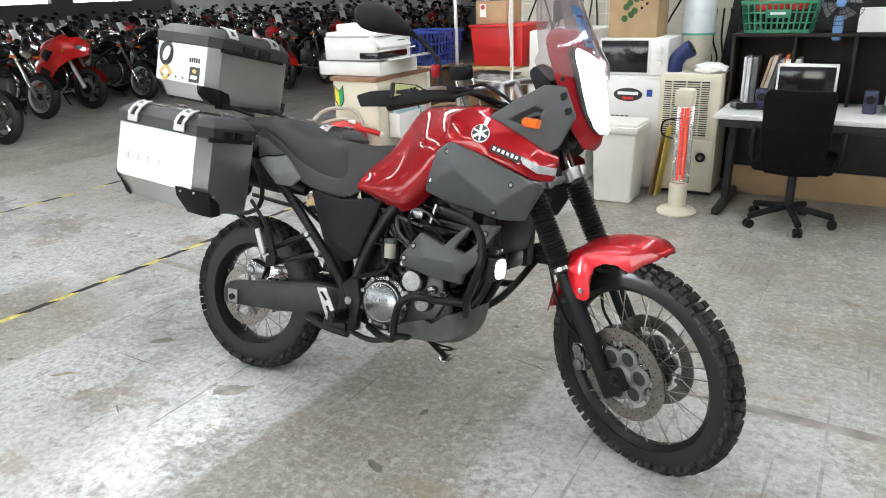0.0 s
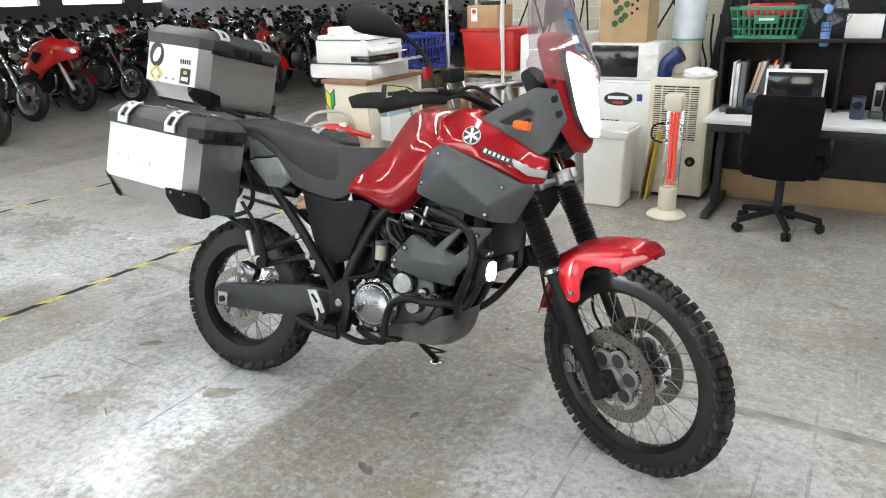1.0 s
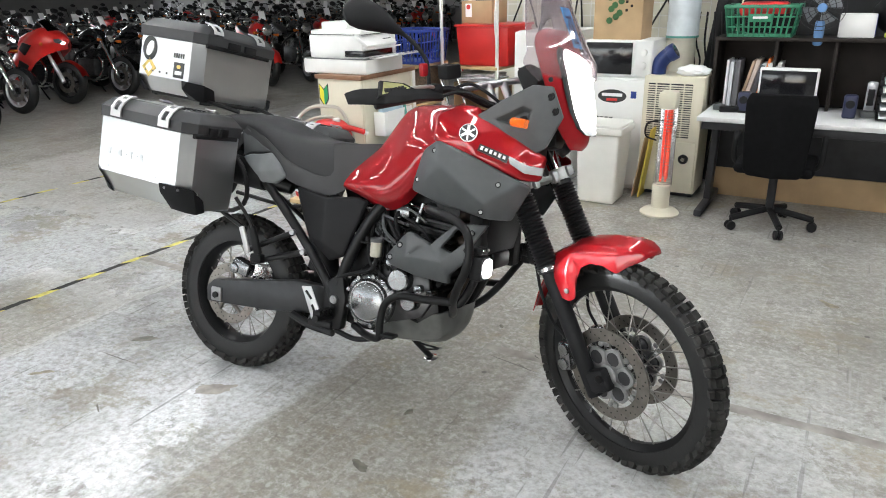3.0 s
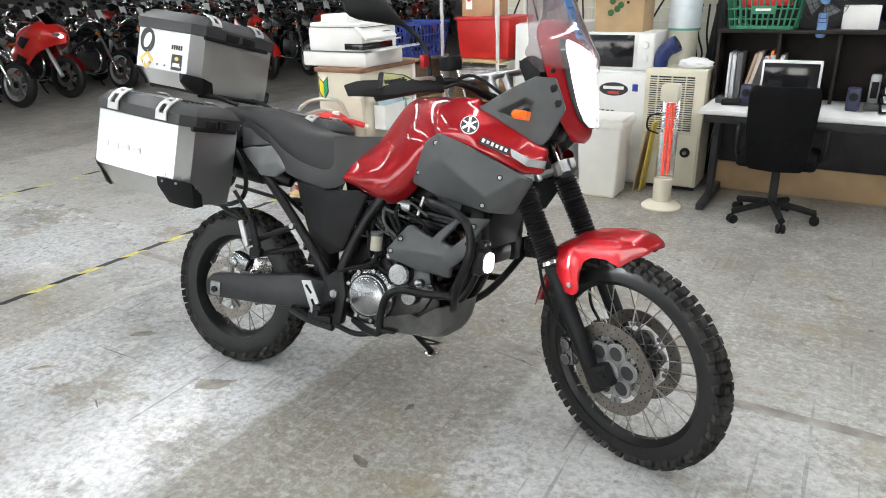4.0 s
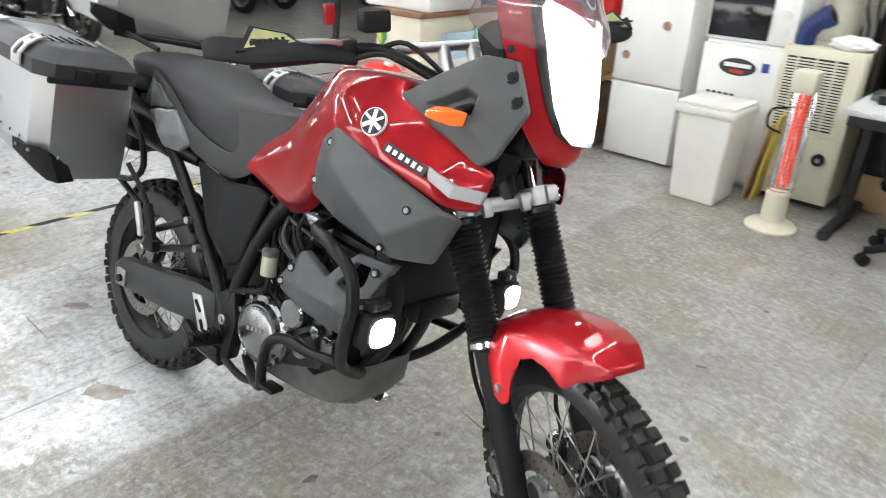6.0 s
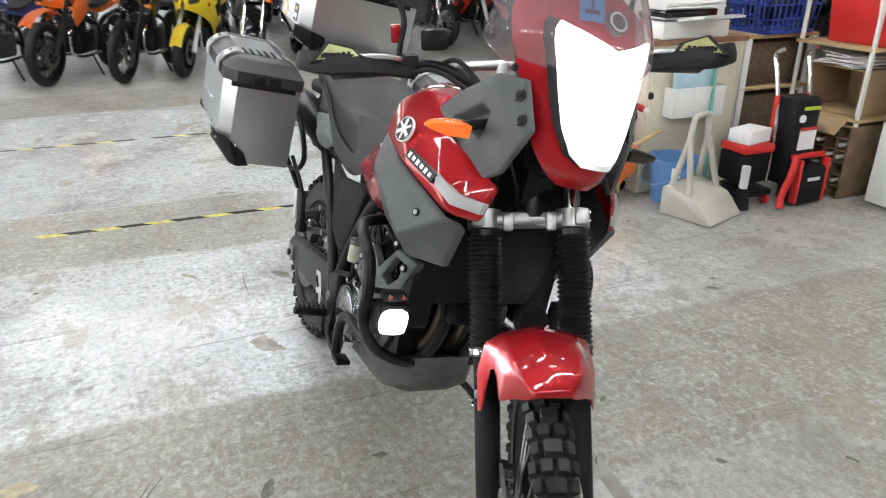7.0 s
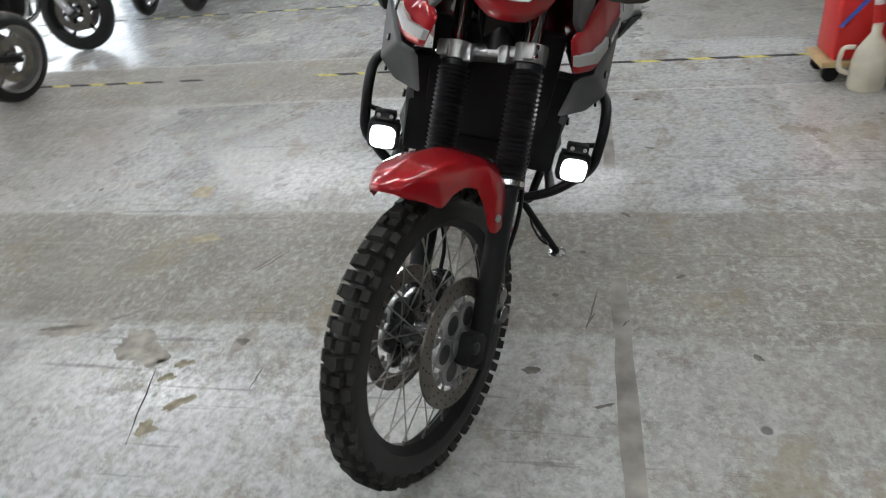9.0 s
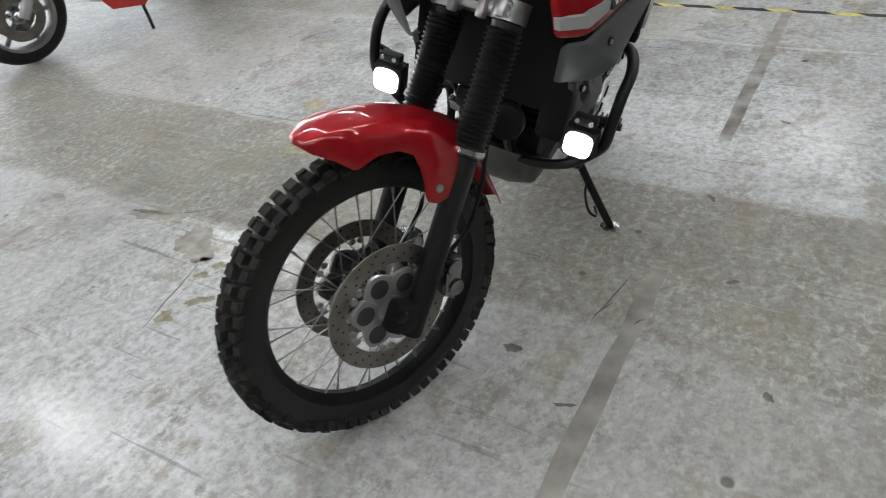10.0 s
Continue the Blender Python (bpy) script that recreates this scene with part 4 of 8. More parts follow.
# front fender: a crown over the tyre, a beak ahead, legs down to the fork and a flap behind
HALF = dict(
    A0=(1.674, 0, 0.746), B0=(1.622, 0, 0.763), C0=(1.58, 0, 0.767), D0=(1.53, 0, 0.764), E0=(1.47, 0, 0.752), F0=(1.40, 0, 0.725), G0=(1.33, 0, 0.686), H0=(1.27, 0, 0.640),
    As=(1.668, -0.034, 0.742), Bs=(1.626, -0.058, 0.752), Cs=(1.582, -0.067, 0.753), Ds=(1.53, -0.070, 0.748), Es=(1.47, -0.072, 0.735), Fs=(1.40, -0.074, 0.710), Gs=(1.33, -0.070, 0.670), Hs=(1.272, -0.052, 0.628),
    Ae=(1.660, -0.042, 0.733), Be=(1.626, -0.068, 0.714), Cc=(1.588, -0.082, 0.732), Ce=(1.597, -0.091, 0.690), Dc=(1.53, -0.087, 0.722), De=(1.548, -0.092, 0.703), Ec=(1.472, -0.092, 0.716), Ee=(1.502, -0.094, 0.699),
    Fc=(1.432, -0.110, 0.708), Fe=(1.468, -0.102, 0.678), Gl=(1.374, -0.116, 0.648), I=(1.459, -0.110, 0.640), Fb=(1.470, -0.119, 0.586), M=(1.434, -0.129, 0.640), Mb=(1.448, -0.128, 0.572), Rb=(1.416, -0.124, 0.572), Rr=(1.376, -0.118, 0.628))
QUADS = ["A0 B0 Bs As", "B0 C0 Cs Bs", "C0 D0 Ds Cs", "D0 E0 Es Ds", "E0 F0 Fs Es", "F0 G0 Gs Fs", "G0 H0 Hs Gs", "As Bs Be Ae", "Bs Cs Cc", "Bs Cc Ce Be", "Cs Ds Dc Cc", "Cc Dc De Ce", "Ds Es Ec Dc", "Dc Ec Ee De",
         "Es Fs Fc Ec", "Ec Fc Fe Ee", "Fs Gs Gl Fc", "Gs Hs Gl", "Fc Fe I M", "Fc M Rr Gl", "I Fb Mb M", "M Mb Rb Rr"]
keys = list(HALF)
HALF = {k: (x, y * 0.91, z) for k, (x, y, z) in HALF.items()}
pts = [HALF[k] for k in keys] + [(x, -y, z) for x, y, z in HALF.values() if y]
far = {}
for k in keys:
    far[k] = keys.index(k) if not HALF[k][1] else len(keys) + len([q for q in keys[:keys.index(k)] if HALF[q][1]])
shape = [tuple(keys.index(q) for q in f.split()) for f in QUADS] + [tuple(far[q] for q in f.split()[::-1]) for f in QUADS]
fender = facets("front_fender", pts, shape, RED, bike, "glossy red front fender", bevel=0.007, inward=(0, 0, -1))
fender.matrix_basis = TURN_FORK
for s in (-1, 1):
    bm = bmesh.new()
    rod(bm, (1.437, s * 0.106, 0.592), (1.438, s * 0.121, 0.592), 0.0085, n=14, bevel=0.002)
    on_fork("bolt", bm, BOLTM)
flap = grid_skin("fender_flap", [[(1.305, -0.05, 0.612), (1.30, 0, 0.64), (1.305, 0.05, 0.612)], [(1.255, -0.045, 0.53), (1.245, 0, 0.55), (1.255, 0.045, 0.53)], [(1.205, -0.030, 0.425), (1.19, 0, 0.43), (1.205, 0.030, 0.425)]], RED, bike, "red rear flap of the fender", 4, 4, 0.003)
flap.matrix_basis = TURN_FORK

# -- handlebar with guards, levers, mirrors --
BAR = [BR(-0.075, 0, 0.93), BR(-0.075, -0.09, 0.935), BR(-0.075, -0.20, 1.0), BR(-0.10, -0.32, 1.012), BR(-0.14, -0.43, 1.018)]
bm = bmesh.new()
tube(bm, BAR, 0.0125, 12, 6)
tube(bm, [(p.x, -p.y, p.z) for p in BAR], 0.0125, 12, 6)
on_fork("handlebar", bm, BLACKM)
bm = bmesh.new()
rod(bm, BR(-0.075, -0.165, 1.0), BR(-0.075, 0.165, 1.0), 0.0115, n=14, bevel=0.003)
for s in (-1, 1):
    rod(bm, BR(-0.075, s * 0.06, 0.93), BR(-0.075, s * 0.06, 1.0), 0.014, n=12)
on_fork("cross_bar", bm, ALU, "silver cross bar")
for s in (-1, 1):
    bm = bmesh.new()
    rod(bm, BR(-0.115, s * 0.32, 1.013), BR(-0.148, s * 0.455, 1.02), 0.0175, n=18, bevel=0.004)
    on_fork("grip", bm, RUBBER)
    bm = bmesh.new()
    c = [BR(-0.152, s * 0.540, 1.048), BR(-0.105, s * 0.515, 1.028), BR(-0.066, s * 0.45, 1.002), BR(-0.060, s * 0.36, 0.996), BR(-0.080, s * 0.255, 0.988)]
    secs = []
    for k, p in enumerate(smooth_path(c, 4)):
        hgt = 0.015 + 0.006 * math.sin(math.pi * min(1, k / 14))
        secs.append([p + FWD * 0.008 + AXIS * -hgt, p + FWD * 0.012, p + FWD * 0.004 + AXIS * hgt * 1.5, p - FWD * 0.006 + AXIS * hgt * 1.4, p - FWD * 0.004 + AXIS * -hgt])
    loft(bm, secs)
    bevelled(bm, bm.edges[:], 0.002, 1)
    guard = on_fork("hand_guard", bm, BLACKP, "black plastic hand guard")
    bm = bmesh.new()
    w = [BR(-0.074, s * 0.490, 1.010), BR(-0.062, s * 0.365, 1.014), BR(-0.074, s * 0.385, 1.040), BR(-0.088, s * 0.455, 1.064)]
    a = [bm.verts.new(p) for p in w]
    b = [bm.verts.new(p + FWD * 0.012) for p in w]
    bm.faces.new(b)
    bm.faces.new(a[::-1])
    for i in range(4):
        bm.faces.new((a[i], a[(i + 1) % 4], b[(i + 1) % 4], b[i]))
    part("guard_shield", bm, BLACKP, guard)
    bm = bmesh.new()
    mid = sum(w, Vector()) / 4
    bm.faces.new([bm.verts.new(mid + (p - mid) * 0.78 + FWD * 0.0135) for p in w])
    bmesh.ops.solidify(bm, geom=bm.faces[:], thickness=0.001)
    part("guard_decal", bm, material("pale_yellow_decal", (0.55, 0.55, 0.25), 0.5, 0, 0.1, 40), guard, "pale yellow decal")
    bm = bmesh.new()
    for k in range(6):
        p = w[0].lerp(w[1], 0.24 + 0.095 * k) + AXIS * 0.013 + FWD * 0.0105
        box(bm, p, (0.006, 0.0062, 0.009), 0)
    part("decal_lettering", bm, STICKK, guard)["kind"] = "stuff"
    bm = bmesh.new()
    tube(bm, [BR(-0.085, s * 0.27, 1.01), BR(-0.055, s * 0.30, 1.015), BR(-0.06, s * 0.38, 1.02), BR(-0.09, s * 0.46, 1.02)], 0.006, 8, 4, 0.7)
    on_fork("lever", bm, ALU)
    bm = bmesh.new()
    box(bm, BR(-0.09, s * 0.275, 1.01), (0.05, 0.055, 0.05), 0.01)
    on_fork("switch_block", bm, BLACKP)
    bm = bmesh.new()
    tube(bm, [BR(-0.075, s * 0.295, 1.01), BR(-0.064, s * 0.285, 1.06), BR(-0.060, s * 0.278, 1.10), BR(-0.060, s * 0.290, 1.145), BR(-0.059, s * 0.318, 1.185), BR(-0.058, s * 0.345, 1.212)], 0.0066, 10, 5)
    mir = on_fork("mirror_stem", bm, BLACKP)
    bm = bmesh.new()
    rings = []
    for y0, z0, hh, w2 in ((0.325, 1.192, 0.008, 0.007), (0.343, 1.213, 0.018, 0.012), (0.362, 1.232, 0.033, 0.020), (0.385, 1.249, 0.045, 0.026), (0.415, 1.262, 0.051, 0.028), (0.445, 1.268, 0.051, 0.028), (0.472, 1.270, 0.046, 0.025), (0.495, 1.269, 0.034, 0.018), (0.508, 1.267, 0.016, 0.008)):
        c = BR(-0.058, s * y0, z0)
        rings.append([c + FWD * w2 * math.cos(a) + AXIS * hh * math.sin(a) for a in [2 * math.pi * j / 20 for j in range(20)]])
    loft(bm, rings)
    head = part("mirror_head", bm, BLACKP, mir, "black mirror shell seen from its back")
    bm = bmesh.new()
    box(bm, BR(-0.064, s * 0.297, 1.075), (0.022, 0.022, 0.04), 0.004)
    part("mirror_clamp", bm, RED, mir, "red anodised mirror clamp")
# brake fluid pot and dash
bm = bmesh.new()
box(bm, BR(-0.055, -0.21, 1.055), (0.05, 0.06, 0.045), 0.008)
on_fork("fluid_reservoir", bm, BLACKP)
bm = bmesh.new()
box(bm, (1.165, 0, 1.19), (0.06, 0.2, 0.10), 0.02, Matrix.Rotation(-0.5, 4, "Y"))
box(bm, (1.20, 0, 1.26), (0.03, 0.16, 0.12), 0.012, Matrix.Rotation(-0.45, 4, "Y"))
part("dashboard", bm, BLACKP, bike)
for k, (y0, dz) in enumerate(((-0.16, 0.0), (-0.12, 0.02), (0.13, 0.01))):
    bm = bmesh.new()
    tube(bm, [BR(-0.08, y0 * 1.7, 0.985 + dz), BR(-0.035, y0 * 1.3, 0.975 + dz), BR(-0.01, y0 * 0.8, 0.91), BR(-0.03, y0 * 0.4, 0.85)], 0.0055, 8, 5)
    on_fork("cable", bm, BLACKP)

# -- seat and tail --
SEC = [(-0.10, 0.955, 1.015, 0.10), (-0.02, 0.957, 1.03, 0.135), (0.12, 0.952, 1.03, 0.15), (0.20, 0.905, 1.005, 0.152), (0.29, 0.815, 0.975, 0.15), (0.37, 0.783, 0.957, 0.147), (0.47, 0.762, 0.950, 0.138), (0.54, 0.790, 0.945, 0.124), (0.60, 0.85, 0.950, 0.105), (0.66, 0.90, 0.958, 0.080)]
seat = grid_skin("seat", [[(x - 0.0, -w, zb), (x, -w - 0.008, zb + (zt - zb) * 0.55), (x, -w * 0.80, zt - 0.012), (x, 0, zt), (x, w * 0.80, zt - 0.012), (x, w + 0.008, zb + (zt - zb) * 0.55), (x, w, zb)] for x, zb, zt, w in SEC], SEATM, bike, "black vinyl seat with grey side bands", 4, 4, 0.006)
BANDM = material("grey_seat_vinyl", (0.045, 0.045, 0.047), 0.55, 0, 0.12, 12, 0.35, 400)
for s in (-1, 1):
    grid_skin("side_band", [[(x, s * (w + 0.004), zb - 0.004), (x, s * (w + 0.0125), zb + (zt - zb) * 0.28), (x, s * (w + 0.012), zb + (zt - zb) * f)] for (x, zb, zt, w), f in zip(SEC[2:9], (0.12, 0.42, 0.42, 0.36, 0.32, 0.26, 0.18))],
              BANDM, seat, "grey vinyl side band", 4, 3, 0.003)
TAILM = material("light_grey_plastic", (0.17, 0.18, 0.185), 0.5, 0, 0.08, 20, 0.12, 350)
tailp = facets("tail_panel", [(0.108, -0.168, 0.868), (0.160, -0.172, 0.816), (0.200, -0.170, 0.780), (0.262, -0.164, 0.780), (0.306, -0.162, 0.812), (0.278, -0.172, 0.855), (0.240, -0.170, 0.892), (0.203, -0.176, 0.884), (0.145, -0.172, 0.880), (0.198, -0.188, 0.818), (0.285, -0.180, 0.832)],
               [(0, 1, 8), (1, 9, 7, 8), (1, 2, 9), (2, 3, 10, 9), (3, 4, 10), (4, 5, 10), (5, 6, 7, 9, 10)], TAILM, bike, "light grey grab handle panel", bevel=0.006)
both(tailp)
tailu = facets("tail_trim", [(0.085, -0.150, 0.970), (0.108, -0.164, 0.872), (0.145, -0.170, 0.885), (0.203, -0.173, 0.889), (0.236, -0.166, 0.897), (0.190, -0.168, 0.915), (0.145, -0.162, 0.945)],
               [(0, 1, 2, 6), (2, 3, 5, 6), (3, 4, 5)], GREY, bike, "dark grey tail trim", bevel=0.005)
both(tailu)
bm = bmesh.new()
box(bm, (0.0, 0, 0.925), (0.42, 0.22, 0.05), 0.02)
box(bm, (-0.16, 0, 0.80), (0.12, 0.17, 0.2), 0.03, Matrix.Rotation(0.4, 4, "Y"))
box(bm, (0.10, 0, 0.83), (0.42, 0.17, 0.14), 0.03)
part("tail_unit", bm, BLACKP, bike)
bm = bmesh.new()
tube(bm, [(0.20, -0.15, 0.79), (0.30, -0.152, 0.69), (0.42, -0.155, 0.56), (0.51, -0.16, 0.45), (0.55, -0.16, 0.36)], 0.017, 12, 4)
both(part("frame_tube", bm, BLACKM, bike))
bm = bmesh.new()
tube(bm, [(0.56, -0.155, 0.45), (0.585, -0.155, 0.53), (0.64, -0.15, 0.65), (0.71, -0.14, 0.755), (0.82, -0.11, 0.84), (1.0, -0.06, 0.93)], 0.021, 12, 4)
both(part("frame_tube", bm, BLACKM, bike))
bm = bmesh.new()
prism(bm, [(0.50, 0.45), (0.58, 0.50), (0.60, 0.40), (0.585, 0.29), (0.53, 0.28), (0.505, 0.36)], -0.175, -0.135, 0.01)
both(part("pivot_plate", bm, BLACKM, bike))
bm = bmesh.new()
rod(bm, (0.553, -0.172, 0.398), (0.553, -0.184, 0.398), 0.015, n=18, bevel=0.003)
rod(bm, (0.553, -0.184, 0.398), (0.553, -0.187, 0.398), 0.008, n=6)
both(part("pivot_nut", bm, BOLTM, bike))
cover = facets("side_cover", [(0.355, -0.165, 0.778), (0.50, -0.178, 0.755), (0.612, -0.17, 0.768), (0.655, -0.165, 0.755), (0.570, -0.165, 0.552), (0.510, -0.16, 0.528), (0.415, -0.16, 0.605), (0.49, -0.186, 0.60)],
               [(0, 1, 7, 6), (1, 2, 4, 7), (2, 3, 4), (7, 4, 5), (6, 7, 5)], BLACKP, bike, "black plastic side cover", bevel=0.008)
both(cover)
for nm, a, b, r in (("frame_stay", (0.36, -0.165, 0.614), (0.15, -0.170, 0.52), 0.011), ("frame_stay", (0.41, -0.165, 0.548), (0.17, -0.165, 0.475), 0.011), ("rack_stay", (-0.02, -0.22, 0.70), (0.16, -0.195, 0.60), 0.009), ("stay_bolt", (0.36, -0.165, 0.614), (0.36, -0.186, 0.614), 0.010), ("stay_bolt", (0.41, -0.165, 0.548), (0.41, -0.186, 0.548), 0.010)):
    bm = bmesh.new()
    rod(bm, a, b, r, n=12)
    both(part(nm, bm, BOLTM if nm == "stay_bolt" else BLACKM, bike))
bm = bmesh.new()
box(bm, (0.165, -0.205, 0.565), (0.022, 0.014, 0.10), 0.006, Matrix.Rotation(-0.35, 4, "Y"))
both(part("peg_bracket", bm, LOOPM, bike))
bm = bmesh.new()
box(bm, (0.205, -0.195, 0.565), (0.03, 0.02, 0.11), 0.008, Matrix.Rotation(-0.35, 4, "Y"))
box(bm, (0.215, -0.19, 0.50), (0.05, 0.03, 0.035), 0.008)
both(part("passenger_peg", bm, BLACKP, bike))

# -- swingarm, chain run, rear brake --
bm = bmesh.new()
prism(bm, [(-0.080, 0.345), (-0.045, 0.375), (0.20, 0.405), (0.36, 0.432), (0.50, 0.425), (0.50, 0.325), (0.22, 0.292), (-0.075, 0.280)], -0.135, -0.095, 0.010)
arm = both(part("swingarm", bm, material("satin_black_alloy", (0.030, 0.031, 0.033), 0.42, 0.3, 0.2, 14, 0.1, 150), bike, "satin black box-section swingarm"))
bm = bmesh.new()
box(bm, (-0.022, -0.138, 0.318), (0.05, 0.010, 0.055), 0.004)
adj = part("axle_adjuster", bm, CARRM, bike)
bm = bmesh.new()
rod(bm, (-0.02, -0.14, 0.316), (-0.02, -0.152, 0.316), 0.013, n=6)
both(part("axle_nut", bm, BLACKM, bike))
flipped(adj, bike)
bm = bmesh.new()
c = Vector((0, -0.080, 0.315))
lathe(bm, [(0.085, -0.0025), (0.122, -0.0025), (0.122, 0.0025), (0.085, 0.0025)], 60, Matrix.Translation(c), closed=True)
for k in range(5):
    a = 2 * math.pi * k / 5
    rod(bm, c + Vector((0.04 * math.cos(a), 0, 0.04 * math.sin(a))), c + Vector((0.09 * math.cos(a + 0.3), 0, 0.09 * math.sin(a + 0.3))), 0.008, n=8)
rd = part("rear_brake_disc", bm, DISCM, bike, "drilled steel rear brake disc")
bm = bmesh.new()
for k in range(40):
    a = 2 * math.pi * k / 40
    r = 0.095 + 0.009 * (k % 3)
    p = c + Vector((r * math.cos(a), 0, r * math.sin(a)))
    rod(bm, p - Vector((0, 0.0031, 0)), p + Vector((0, 0.0031, 0)), 0.0026, n=6)
part("drilling", bm, BLACKP, rd)["kind"] = "stuff"
bm = bmesh.new()
box(bm, (0.07, -0.095, 0.435), (0.085, 0.05, 0.06), 0.014, Matrix.Rotation(0.3, 4, "Y"))
rod(bm, (0.045, -0.125, 0.43), (0.045, -0.07, 0.43), 0.021, n=16, bevel=0.003)
part("rear_caliper", bm, CASTM, bike)
bm = bmesh.new()
lathe(bm, [(0.05, -0.004), (0.095, -0.003), (0.095, 0.003), (0.05, 0.004)], 48, Matrix.Translation((0, 0.08, 0.315)), closed=True)
part("sprocket", bm, STEEL, bike)
bm = bmesh.new()
tube(bm, [(0, 0.08, 0.41), (0.25, 0.08, 0.435), (0.52, 0.08, 0.44)], 0.008, 6, 3)
tube(bm, [(0, 0.08, 0.22), (0.25, 0.08, 0.30), (0.52, 0.08, 0.35)], 0.008, 6, 3)
part("chain", bm, STEEL, bike)
bm = bmesh.new()
tube(bm, [(0.30, 0, 0.76), (0.335, 0, 0.66), (0.375, 0, 0.56), (0.40, 0, 0.44)], 0.05, 12, 4, 0.9)
part("inner_mudguard", bm, BLACKP, bike)
bm = bmesh.new()
rod(bm, (0.36, 0, 0.46), (0.44, 0, 0.74), 0.045, n=20)
part("rear_shock", bm, BLACKM, bike)
for s in (-1, 1):
    bm = bmesh.new()
    rod(bm, (-0.20, s * 0.135, 0.850), (0.20, s * 0.125, 0.795), 0.058, 0.052, 24, 0.014)
    rod(bm, (0.19, s * 0.125, 0.797), (0.30, s * 0.11, 0.765), 0.046, 0.022, 20, 0.004)
    part("muffler", bm, BLACKM, bike)

# -- engine --
bm = bmesh.new()
prism(bm, [(0.55, 0.31), (0.62, 0.29), (0.90, 0.30), (0.945, 0.38), (0.93, 0.47), (0.88, 0.52), (0.64, 0.54), (0.56, 0.46)], -0.118, 0.118, 0.02)
part("crankcase", bm, BLACKM, bike)
bm = bmesh.new()
lathe(bm, [(0.0, -0.040), (0.058, -0.039), (0.064, -0.036), (0.066, -0.030), (0.071, -0.030), (0.074, -0.034), (0.079, -0.020), (0.092, -0.016), (0.095, -0.008), (0.095, 0.03)], 48, Matrix.Translation((0.685, -0.140, 0.412)))
for k in range(9):
    a = 2 * math.pi * k / 9
    rod(bm, (0.685 + 0.088 * math.cos(a), -0.15, 0.412 + 0.088 * math.sin(a)), (0.685 + 0.088 * math.cos(a), -0.166, 0.412 + 0.088 * math.sin(a)), 0.0075, n=8)
cl = both(part("engine_cover", bm, CASTM, bike, "silver round engine cover"))
bm = bmesh.new()
lathe(bm, [(0.0, -0.022), (0.034, -0.022), (0.040, -0.016), (0.042, 0.03)], 32, Matrix.Translation((0.80, -0.155, 0.505)))
lathe(bm, [(0.0, -0.02), (0.026, -0.02), (0.030, -0.012), (0.032, 0.02)], 28, Matrix.Translation((0.845, -0.158, 0.435)))
rod(bm, (0.87, -0.16, 0.48), (0.87, -0.13, 0.48), 0.016, n=14, bevel=0.003)
part("oil_cover", bm, CASTM, bike)
bm = bmesh.new()
mm = Matrix.Translation((0.86, 0, 0.62)) @ Matrix.Rotation(0.12, 4, "Y")
def block_ring(x, y, z):
    return [(-x, -y, z), (x, -y, z), (x, y, z), (-x, y, z)]
rings = []
for k in range(9):
    z = -0.14 + 0.028 * k
    rings += [block_ring(0.08, 0.085, z), block_ring(0.095, 0.10, z + 0.004), block_ring(0.095, 0.10, z + 0.013), block_ring(0.08, 0.085, z + 0.017)]
rings += [block_ring(0.095, 0.09, 0.125), block_ring(0.095, 0.09, 0.19), block_ring(0.075, 0.07, 0.21)]
loft(bm, rings)
bmesh.ops.transform(bm, matrix=mm, verts=bm.verts)
part("cylinder", bm, BLACKM, bike)
bm = bmesh.new()
rod(bm, (0.78, -0.06, 0.735), (0.68, -0.06, 0.75), 0.032, n=18, bevel=0.004)
box(bm, (0.78, -0.115, 0.735), (0.055, 0.05, 0.045), 0.01)
rod(bm, (0.83, -0.12, 0.70), (0.85, -0.12, 0.77), 0.011, n=12)
rod(bm, (0.72, -0.115, 0.70), (0.78, -0.12, 0.72), 0.009, n=10)
rod(bm, (0.75, -0.10, 0.76), (0.88, -0.13, 0.75), 0.007, n=8)
part("throttle_body", bm, CASTM, bike)
bm = bmesh.new()
box(bm, (0.685, 0, 0.645), (0.17, 0.20, 0.21), 0.03)
box(bm, (0.60, 0, 0.53), (0.12, 0.22, 0.14), 0.02)
part("airbox", bm, BLACKP, bike)
for k in range(4):
    bm = bmesh.new()
    box(bm, (0.684 - 0.024 + 0.016 * k, -0.1805, 0.415 + 0.003 * k), (0.010, 0.002, 0.010), 0)
    part("cover_mark", bm, CARRM, cl)
bm = bmesh.new()
rod(bm, (0.715, -0.185, 0.575), (0.715, -0.185, 0.635), 0.020, n=16, bevel=0.003)
res = part("rear_brake_reservoir", bm, material("milky_plastic", (0.38, 0.37, 0.30), 0.4, 0, 0.1, 20), bike)
bm = bmesh.new()
rod(bm, (0.715, -0.185, 0.625), (0.715, -0.185, 0.640), 0.0215, n=16, bevel=0.002)
part("reservoir_cap", bm, GREY, bike)
